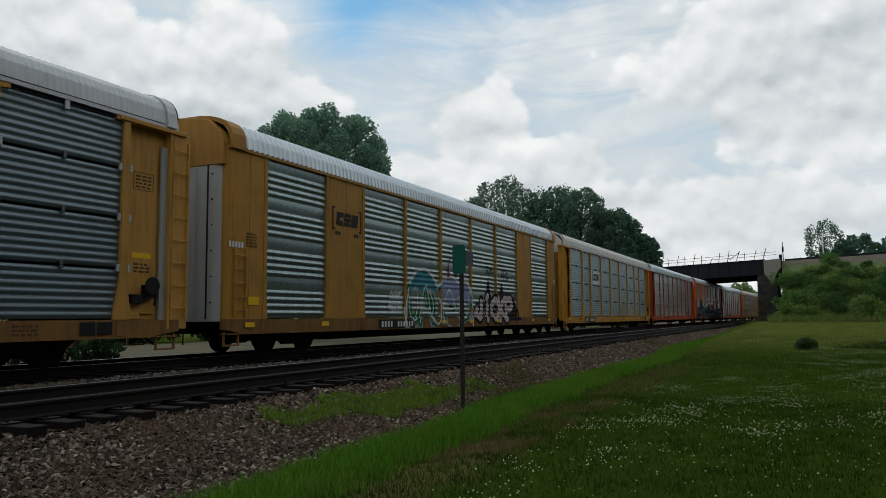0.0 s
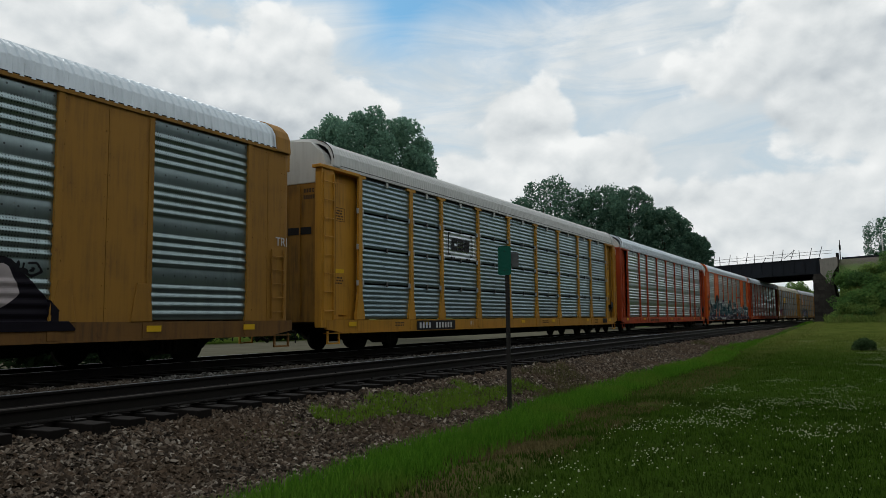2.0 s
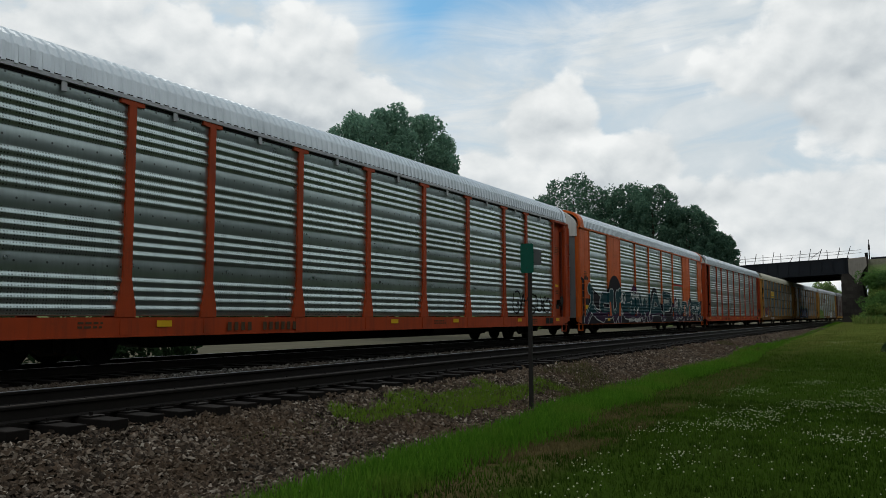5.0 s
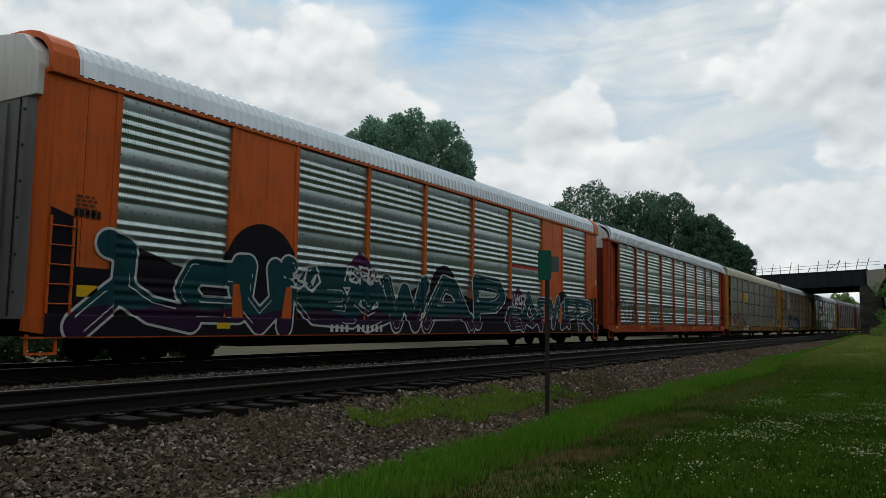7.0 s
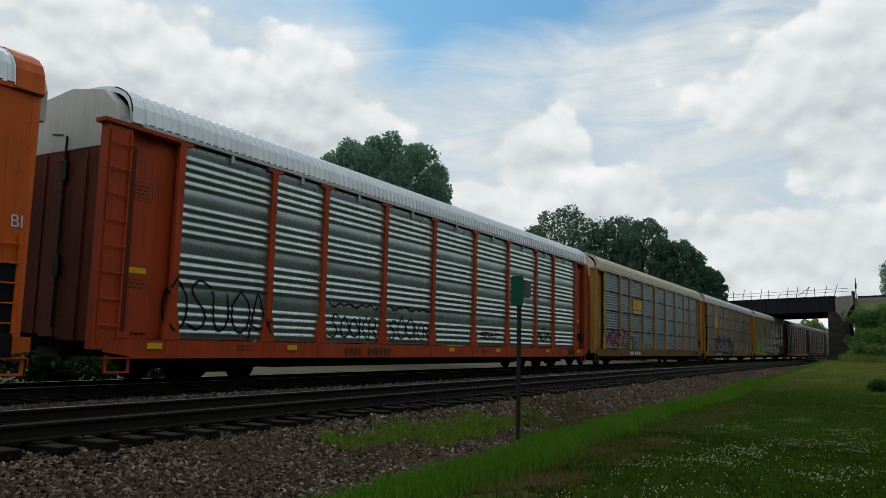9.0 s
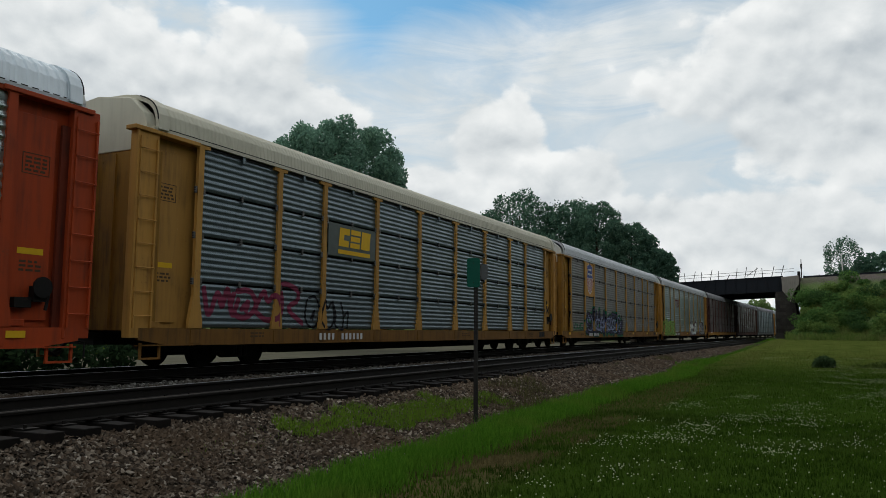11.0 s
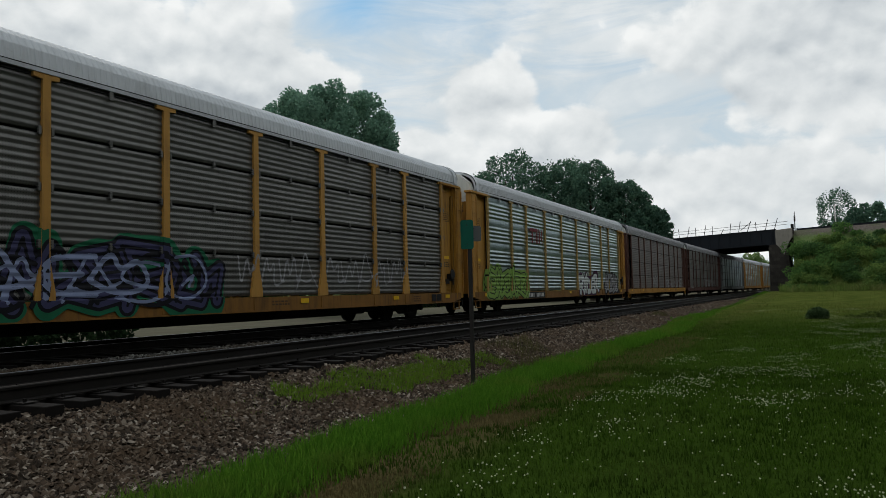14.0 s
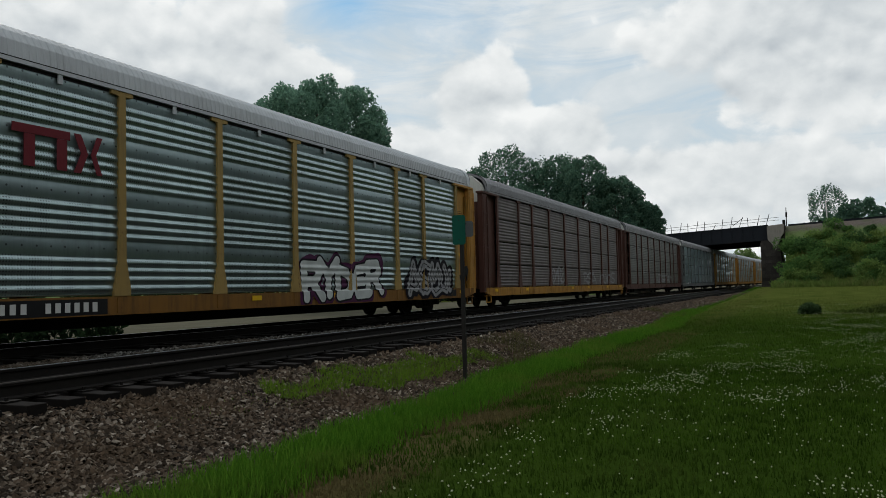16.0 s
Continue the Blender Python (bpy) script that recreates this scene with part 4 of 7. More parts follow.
def build_grass():
    rng = np.random.default_rng(8)

    def field(x0, x1, y0, y1, n, keep):
        out = []
        for x, y in zip(rng.uniform(x0, x1, n), rng.uniform(y0, y1, n)):
            k = keep(x, y)
            if k > 0 and rng.random() < k:
                out.append((x, y, max(ground_z(x, y), ballast_z(x) - 0.03 if x < grass_edge(y) else -9) - 0.01, 0.6 + 0.6 * k))
        return out

    def tall(x, y):
        d = x - grass_edge(y)
        if d < -0.05 or d > 1.15:
            return 0
        return 1 if d < 0.7 else (1.15 - d) / 0.45
    blades("tall_grass", field(-6.6, -3.4, 3.5, 16, 56000, tall) + field(-6.6, -3.4, 16, 45, 60000, tall) + field(-7.0, -3.6, 45, 100, 20000, tall),
           0.17, 0.006, GRASS_TALL, "bright green unmown grass along the gravel", 1)

    def fringe(x, y):
        mid = -6.45 + 0.25 * step(11, 17, y)
        v = noise.noise((x * 0.9, y * 0.8, 5)) + 0.5 * noise.noise((x * 2.5, y * 2.0, 6))
        near = 1 - abs(x - mid) / 0.48
        far = 1 - abs(y - 11.6) / 3.6
        return 0.9 if near + 1.1 * v > 0.40 and far + 0.6 * v > 0 else (0.10 if near + far > 0.4 else 0)
    blades("fringe_grass", field(-7.2, -5.2, 6, 18, 58000, fringe), 0.15, 0.006, GRASS_FRINGE, "thin bright grass growing through the ballast", 2)

    def lawn(x, y):
        v = noise.noise((x * 0.4, y * 0.3, 8))
        return 0.8 + 0.2 * v - (0.85 if abs(x + 3.8 - 0.4 * v) < 0.45 and y < 12 + 5 * v and noise.noise((x * 0.7, y * 0.5, 14)) > -0.1 else 0)
    blades("lawn_grass", field(-4.3, 6, 3, 16, 100000, lawn) + field(-4.6, 10, 16, 36, 60000, lawn) + field(-5, 14, 36, 56, 22000, lambda x, y: lawn(x, y) * step(58, 36, y)),
           0.070, 0.006, GRASS_BLADE, "short mown lawn grass", 3)
    # blades of a brighter olive take over with distance, brightening the far lawn
    blades("far_lawn_grass", field(-5, 16, 30, 60, 34000, lambda x, y: lawn(x, y) * step(30, 50, y)) + field(-5, 22, 60, 100, 20000, lawn), 0.09, 0.010, GRASS_OLIVE, "olive lawn grass, brightened in its colour farther along", 9)

    def weeds(x, y):
        v = noise.noise((x * 0.6, y * 0.25, 12))
        return 0.8 if v > 0.25 else 0
    blades("dry_weeds", field(-7.0, -5.3, 14, 40, 16000, weeds) + field(-6.3, -5.3, 12.6, 17.5, 2200, lambda x, y: 0.8 * step(-0.2, 0.3, noise.noise((x * 1.5, y * 1.1, 33)))), 0.26, 0.005, GRASS_DRY, "dry thin weeds in the ballast", 4, "weeds")

    def worn(x, y):
        return 0.8 if abs(x + 3.8) < 0.65 and noise.noise((x * 0.7, y * 0.5, 14)) > -0.15 else 0
    blades("worn_grass", field(-4.6, -3.0, 4, 14, 22000, worn) + field(-4.6, -3.0, 14, 26, 5000, worn), 0.06, 0.006, GRASS_WORN, "thin brownish grass on a worn strip of lawn", 5)

    # clover heads
    ico = [(1, 0, 0), (-0.5, 0.87, 0), (-0.5, -0.87, 0), (0, 0, 0.9), (0, 0, -0.6)]
    tri = [(0, 1, 3), (1, 2, 3), (2, 0, 3), (1, 0, 4), (2, 1, 4), (0, 2, 4)]
    verts, faces = [], []
    for x, y in zip(rng.uniform(-3.2, 15, 230000), 4.6 + 45 * rng.random(230000) ** 1.1):
        v = 0.7 * noise.noise((x * 0.30, y * 0.16, 20)) + 0.7 * noise.noise((x * 0.85, y * 0.55, 21)) + 0.35 * noise.noise((x * 2.6, y * 2.0, 22))
        p = (0.03 + 0.75 * step(0.0, 0.65, v)) * step(-3.2, -1.8, x + 0.9 * v) * (1.0 - 0.45 * step(16, 26, y))
        if rng.random() > p:
            continue
        r = rng.uniform(0.007, 0.0145) * (1.0 if y < 15 else 0.72)
        z = ground_z(x, y) + rng.uniform(0.06, 0.10)
        b = len(verts)
        verts += [(x + p[0] * r, y + p[1] * r, z + p[2] * r) for p in ico]
        faces += [(b + i, b + j, b + k) for i, j, k in tri]
    ob = part("clover_flowers", raw_mesh("clover_flowers", verts, faces), CLOVER)
    tagged(ob, "small white clover flowers scattered over the lawn", "flowers", kind="stuff")


def build_slope_grass():
    rng = np.random.default_rng(18)
    spots = []
    for x, y in zip(rng.uniform(-2.4, 30, 30000), rng.uniform(BRIDGE_Y - 14, BRIDGE_Y - 2.5, 30000)):
        y += skew(x)
        if noise.noise((x * 0.2, y * 0.2, 2)) > -0.25:
            spots.append((x, y, bank_z(x, y) - 0.03, rng.uniform(0.5, 1.3)))
    at_true_size(blades("slope_grass", spots, 0.75, 0.035, GRASS_SLOPE, "tall rough grass over the embankment slope", 6))
    spots = [(x, y + skew(x), max(bank_z(x, y + skew(x)), ground_z(x, y + skew(x))) - 0.12, rng.uniform(0.4, 1.2)) for x, y in zip(rng.uniform(-4.0, 26, 16000), rng.normal(BRIDGE_Y - 13.6, 1.2, 16000))]
    at_true_size(blades("foot_grass", spots, 0.9, 0.035, GRASS_SLOPE, "light tall grass along the foot of the slope", 7))


build_grass()
build_slope_grass()


# ---- trackside sign ----
def build_sign():
    x, y = -5.47, 12.47
    z = -0.74
    root = empty("trackside_sign", pose(x, y, z), "green trackside sign on a dark steel post", "sign")
    bm = bmesh.new()
    for u in (-1, 1):
        box(bm, 0.028 * u - 0.006, 0.028 * u + 0.006, -0.022, 0.022, -0.3, 2.853)
    box(bm, -0.03, 0.03, -0.026, -0.018, -0.3, 2.853)
    part("post", bm, POST_STEEL, root, "dark weathered steel channel post")

    def plate(w, h):
        bm = bmesh.new()
        pts = []
        r = 0.04
        for cx, cz, a0 in ((w / 2 - r, h / 2 - r, 0), (-w / 2 + r, h / 2 - r, 90), (-w / 2 + r, -h / 2 + r, 180), (w / 2 - r, -h / 2 + r, 270)):
            for k in range(4):
                a = radians(a0 + 30 * k)
                pts.append((cx + r * math.cos(a), cz + r * math.sin(a)))
        extrude(bm, pts, 1, -0.0015, 0.0015)
        return bm
    g = part("sign_plate", plate(0.232, 0.52), SIGN_GREEN, root, "blank green plate with rounded corners", pose(-0.03, -0.045, 2.658, 0, 0, 14))
    g2 = part("side_plate", plate(0.278, 0.278), SIGN_GREY, root, "grey back of a second plate", pose(0.06, 0.045, 2.676, 0, 0, 40))
    for p, d in ((g, 0.17), (g2, 0.09)):
        for s in (-1, 1):
            bm = bmesh.new()
            rod(bm, (0, -0.006, s * d), (0, 0.05 if p is g else 0.006, s * d), 0.010, 6)
            part("bolt", bm, POST_STEEL, p)


build_sign()


# ---- the train ----
HALF_W, DECK, EAVE, RIDGE, HALF_L = 1.60, 0.90, 5.08, 5.90, 13.75
POSTS = [-12.0, -9.166, -7.157, -4.316, -1.466, 1.466, 4.316, 7.157, 9.166, 12.0]
PITCH, SPEED, GAIN = 28.5, 13.209, 0.0013      # metres, metres a second, slow quickening
CARS = []


def car_y(k):
    """Middle of the k-th car along the track at the start."""
    return 13.51 + 14.25 + (k - 1) * PITCH


def rib_offset(z, style):
    """Depth of the corrugation at height z over the deck."""
    if style == "flat":
        return 0.0
    if style == "grouped":
        u = (z - 0.06) % 1.03
        if u > 0.70:
            return 0.012 * math.sin((u - 0.70) / 0.33 * math.pi)
        w = (u % 0.175) / 0.175
    else:
        u = (z - 0.03) % 1.02
        return 0.0095 * (1 - math.cos(math.tau * (u % 0.1393) / 0.1393))
    return 0.015 * (1 - math.cos(math.tau * w))


def panel_mesh(width, z0, z1, style):
    """A ribbed sheet, pressed, with returned edges; outside towards +x."""
    zs = np.arange(z0, z1 + 0.001, 0.02)
    prof = [(rib_offset(z - DECK, style), z) for z in zs]
    keep = [prof[0]] + [q for p, q, r in zip(prof, prof[1:], prof[2:]) if abs((q[0] - p[0]) - (r[0] - q[0])) > 1e-5] + [prof[-1]]
    verts, faces = [], []
    for y in (-width / 2, width / 2):
        verts += [(1.525 + d, y, z) for d, z in keep]
    n = len(keep)
    faces = [(i, n + i, n + i + 1, i + 1) for i in range(n - 1)]
    b = len(verts)
    verts += [(1.50, y, z) for y in (-width / 2, width / 2) for z in (z0, z1)]
    faces += [(0, b, b + 2, n), (n - 1, 2 * n - 1, b + 3, b + 1), (b, b + 1, b + 3, b + 2)]
    return raw_mesh("side_panel", verts, faces, True)


def roof_mesh(half, period, high=0.014):
    """Arched roof with raised cross ribs."""
    arch = []
    for k in range(13):
        a = math.pi * k / 12
        c, s = math.cos(a), math.sin(a)
        e = 2 / 3.0
        arch.append((HALF_W * math.copysign(abs(c) ** e, c), EAVE + (RIDGE - EAVE) * abs(s) ** e, c, s))
    ys = []
    y = -half
    while y < half - 1e-6:
        ys += [(y, 0), (y + period * 0.45, 0), (y + period * 0.58, 1), (y + period * 0.87, 1)]
        y += period
    ys.append((half, 0))
    verts = []
    for y, up in ys:
        for x, z, c, s in arch:
            verts.append((x + high * up * c, y, z + high * up * s))
    n = len(arch)
    faces = [(j * n + i, (j + 1) * n + i, (j + 1) * n + i + 1, j * n + i + 1) for j in range(len(ys) - 1) for i in range(n - 1)]
    return raw_mesh("roof", verts, faces)


def tee_post():
    bm = bmesh.new()
    out = [(-0.21, DECK), (0.21, DECK), (0.20, DECK + 0.16), (0.085, DECK + 0.72), (0.075, EAVE - 0.16), (0.27, EAVE - 0.15), (0.27, EAVE - 0.06),
           (-0.27, EAVE - 0.06), (-0.27, EAVE - 0.15), (-0.075, EAVE - 0.16), (-0.085, DECK + 0.72), (-0.20, DECK + 0.16)]
    extrude(bm, out, 0, 1.52, 1.60)
    return mesh_of(bm, "side_post", 0.008)


def flat_post():
    bm = bmesh.new()
    out = [(-0.11, DECK), (0.11, DECK), (0.065, DECK + 0.5), (0.065, EAVE - 0.03), (-0.065, EAVE - 0.03), (-0.065, DECK + 0.5)]
    extrude(bm, out, 0, 1.52, 1.595)
    return mesh_of(bm, "side_post", 0.006)


def plate_mesh(width, seams):
    """Flat steel sheets side by side with narrow seams and rows of rivets."""
    bm = bmesh.new()
    w = width / seams
    for k in range(seams):
        y0 = -width / 2 + k * w
        box(bm, 1.50, 1.575, y0 + 0.006, y0 + w - 0.006, DECK, EAVE - 0.03)
    for k in range(seams + 1):
        y = min(max(-width / 2 + k * w, -width / 2 + 0.05), width / 2 - 0.05)
        for z in np.arange(DECK + 0.25, EAVE - 0.1, 0.42):
            for d in (-0.05, 0.05):
                box(bm, 1.574, 1.586, y + d - 0.014, y + d + 0.014, z - 0.014, z + 0.014)
    return mesh_of(bm, "side_plate")


def ladder_mesh(z0, z1, width, rungs):
    bm = bmesh.new()
    for s in (-1, 1):
        box(bm, 1.585, 1.625, s * width / 2 - 0.02, s * width / 2 + 0.02, z0, z1)
    for k in range(rungs):
        z = z0 + (k + 0.5) * (z1 - z0) / rungs
        rod(bm, (1.635, -width / 2 - 0.02, z), (1.635, width / 2 + 0.02, z), 0.013, 6)
        for s in (-1, 1):
            box(bm, 1.60, 1.648, s * width / 2 - 0.012, s * width / 2 + 0.012, z - 0.012, z + 0.012)
    return mesh_of(bm, "ladder")


def sill_mesh():
    bm = bmesh.new()
    out = [(-13.55, DECK), (13.55, DECK), (13.55, 0.66), (12.7, 0.54), (-12.7, 0.54), (-13.55, 0.66)]
    extrude(bm, out, 0, 1.50, 1.585)
    box(bm, 1.44, 1.605, -13.5, 13.5, 0.535, 0.56)
    for y in POSTS:
        box(bm, 1.58, 1.60, y - 0.13, y + 0.13, 0.58, DECK - 0.02)
    return mesh_of(bm, "side_sill")


def underframe_mesh():
    bm = bmesh.new()
    box(bm, -1.5, 1.5, -13.4, 13.4, DECK - 0.10, DECK - 0.02)
    extrude(bm, [(-13.6, 0.55), (-8.6, 0.50), (-7.6, 0.26), (7.6, 0.26), (8.6, 0.50), (13.6, 0.55), (13.6, DECK - 0.1), (-13.6, DECK - 0.1)], 0, -0.36, 0.36)
    for k in range(12):
        y = -12.4 + k * 2.25
        box(bm, -1.46, 1.46, y - 0.07, y + 0.07, 0.58, DECK - 0.1)
    box(bm, 0.5, 1.2, -4.2, -2.9, 0.38, 0.70)
    rod(bm, (0.8, 3.0, 0.52), (0.8, 4.4, 0.52), 0.22, 10)
    box(bm, 0.55, 0.95, 5.4, 6.2, 0.42, 0.74)
    rod(bm, (1.2, -9, 0.62), (1.2, 9, 0.62), 0.025, 5)
    return mesh_of(bm, "underframe")


def truck_mesh():
    """Cast side frames, bolster and springs."""
    bm = bmesh.new()
    side = [(-1.28, 0.52), (-1.25, 0.62), (-0.62, 0.62), (-0.34, 0.72), (0.34, 0.72), (0.62, 0.62), (1.25, 0.62), (1.28, 0.52), (1.05, 0.36), (0.78, 0.40),
            (0.50, 0.22), (-0.50, 0.22), (-0.78, 0.40), (-1.05, 0.36)]
    for s in (-1, 1):
        extrude(bm, side, 0, s * 1.00, s * 1.13)
        for y in (-0.18, 0.0, 0.18):
            rod(bm, (s * 1.16, y, 0.27), (s * 1.16, y, 0.50), 0.065, 8)
        for y in (-0.89, 0.89):
            rod(bm, (s * 1.02, y, 0.42), (s * 1.22, y, 0.42), 0.11, 10)
    box(bm, -1.1, 1.1, -0.17, 0.17, 0.44, 0.66)
    for y in (-0.45, 0.45):
        box(bm, -0.85, 0.85, y - 0.05, y + 0.05, 0.30, 0.40)
    return mesh_of(bm, "truck")


def wheel_mesh():
    """Two flanged wheels on an axle, with web holes that show the turning."""
    bm = bmesh.new()
    rod(bm, (-1.0, 0, 0), (1.0, 0, 0), 0.08, 10)
    for s in (-1, 1):
        for x0, x1, r in ((0.69, 0.72, 0.445), (0.72, 0.82, 0.42), (0.82, 0.84, 0.36)):
            rod(bm, (s * x0, 0, 0), (s * x1, 0, 0), r, 24)
        rod(bm, (s * 0.84, 0, 0), (s * 0.90, 0, 0), 0.15, 12)
        for k in range(3):
            a = k * math.tau / 3
            rod(bm, (s * 0.838, 0.24 * math.cos(a), 0.24 * math.sin(a)), (s * 0.85, 0.24 * math.cos(a), 0.24 * math.sin(a)), 0.05, 8)
    return mesh_of(bm, "wheelset")


def coupler_mesh():
    bm = bmesh.new()
    box(bm, -0.08, 0.08, 12.9, 13.95, 0.72, 0.92)
    box(bm, -0.17, 0.13, 13.92, 14.24, 0.66, 0.98)
    box(bm, 0.06, 0.2, 14.0, 14.18, 0.7, 0.94)
    pts = [(0.45, 13.5, 0.70), (0.46, 13.75, 0.46), (0.40, 14.0, 0.36), (0.25, 14.22, 0.42)]
    for a, b in zip(pts, pts[1:]):
        rod(bm, a, b, 0.035, 6)
    rod(bm, (0.3, 13.72, 0.85), (1.55, 13.72, 0.62), 0.018, 5)
    rod(bm, (1.55, 13.72, 0.62), (1.55, 13.72, 0.34), 0.018, 5)
    return mesh_of(bm, "coupler", 0.0)


def arch_outline(z_low, grow=0.0, n=14, half=HALF_W):
    pts = [(-half - grow, z_low), (half + grow, z_low)]
    for k in range(n + 1):
        a = math.pi * k / n
        c, s = math.cos(a), math.sin(a)
        e = 2 / 3.0
        pts.append(((half + grow) * math.copysign(abs(c) ** e, c), EAVE - 0.02 + (RIDGE - EAVE + grow) * abs(s) ** e))
    return pts


def end_cap_mesh(z_low):
    """Upper end sheet with a peaked, chamfered outline, standing out past the roof."""
    bm = bmesh.new()
    half = [(1.50, z_low), (1.50, 5.16), (1.40, 5.40), (0.98, 5.76), (0.0, 5.90)]
    extrude(bm, half + [(-x, z) for x, z in reversed(half[:-1])], 1, 13.24, 13.52)
    return mesh_of(bm, "end_cap", 0.01)


def hood_mesh(low, y0, y1):
    bm = bmesh.new()
    outer, inner = arch_outline(low, 0.055), arch_outline(low, -0.05)
    rings = []
    for pts, y in ((outer, y0), (outer, y1), (inner, y1), (inner, y0)):
        rings.append([bm.verts.new((x, y, z)) for x, z in pts[1:] + pts[:1]])
    n = len(rings[0])
    for k in range(4):
        a, b = rings[k], rings[(k + 1) % 4]
        for i in range(n - 1):
            bm.faces.new((a[i], a[i + 1], b[i + 1], b[i]))
    return mesh_of(bm, "roof_hood")


def end_door_mesh(z1):
    """One folding end-door leaf with a rounded outer edge and ribs."""
    bm = bmesh.new()
    pts = [(0.03, 13.50), (1.20, 13.50), (1.38, 13.44), (1.48, 13.30), (1.50, 13.05), (1.44, 13.05), (1.40, 13.26), (1.30, 13.38), (1.16, 13.43), (0.03, 13.43)]
    extrude(bm, pts, 2, DECK - 0.05, z1)
    for z in np.arange(DECK + 0.4, z1 - 0.2, 0.62):
        for x in (0.25, 1.1):
            box(bm, x - 0.018, x + 0.018, 13.49, 13.515, z, z + 0.036)
    box(bm, 0.62, 0.66, 13.49, 13.53, DECK, z1 - 0.05)
    return mesh_of(bm, "end_door")


def door_recess_mesh():
    """Recessed side sheet beside the ladder, with a stepped foot."""
    bm = bmesh.new()
    box(bm, 1.36, 1.40, -0.80, 0.80, DECK, EAVE - 0.1)
    box(bm, 1.38, 1.44, -0.62, 0.25, DECK + 0.12, EAVE - 0.4)
    box(bm, 1.38, 1.50, -0.60, -0.2, DECK + 0.02, DECK + 0.14)
    return mesh_of(bm, "end_sheet", 0.008)


def corner_mesh():
    bm = bmesh.new()
    box(bm, 1.36, 1.58, -0.28, 0.28, DECK - 0.2, EAVE - 0.08)
    box(bm, 1.57, 1.60, -0.30, -0.24, DECK - 0.2, EAVE - 0.1)
    return mesh_of(bm, "corner_post", 0.01)


def round_corner_mesh():
    """Quarter-round column where the side turns to the end doors."""
    bm = bmesh.new()
    pts = [(1.40, 13.05), (1.50, 13.05), (1.575, 13.225), (1.568, 13.31), (1.535, 13.38), (1.48, 13.42), (1.40, 13.43)]
    extrude(bm, pts, 2, DECK - 0.2, EAVE)
    return mesh_of(bm, "corner_post")


def header_mesh():
    bm = bmesh.new()
    box(bm, 1.34, 1.63, -1.05, 0.78, EAVE - 0.14, EAVE - 0.05)
    return mesh_of(bm, "header", 0.01)


def brake_mesh():
    bm = bmesh.new()
    box(bm, 1.40, 1.58, -0.14, 0.14, 1.35, 1.62)
    rod(bm, (1.60, 0, 1.6), (1.63, 0, 1.6), 0.19, 14)
    rod(bm, (1.58, 0.1, 1.2), (1.58, 0.15, 1.5), 0.03, 6)
    box(bm, 1.40, 1.56, -0.48, -0.16, 1.24, 1.42)
    return mesh_of(bm, "hand_brake")


def slab(y0, y1, z0, z1, x=1.588, t=0.004):
    bm = bmesh.new()
    box(bm, x, x + t, y0, y1, z0, z1)
    return bm


TURN = pose(0, 0, 0, 0, 0, 180)
BAR_WHITE = plain("white_stencil_paint", (0.62, 0.62, 0.6), 0.7, 0, 0.1)
BAR_BLACK = plain("black_stencil_paint", (0.015, 0.015, 0.016), 0.6, 0, 0.2)
BAR_YELLOW = plain("yellow_sticker", (0.75, 0.45, 0.02), 0.5, 0, 0.1)
BAR_MAROON = plain("maroon_logo_paint", (0.16, 0.022, 0.03), 0.6, 0, 0.2)
BAR_BROWN = plain("faded_dark_stencil", (0.09, 0.055, 0.03), 0.7, 0, 0.3)


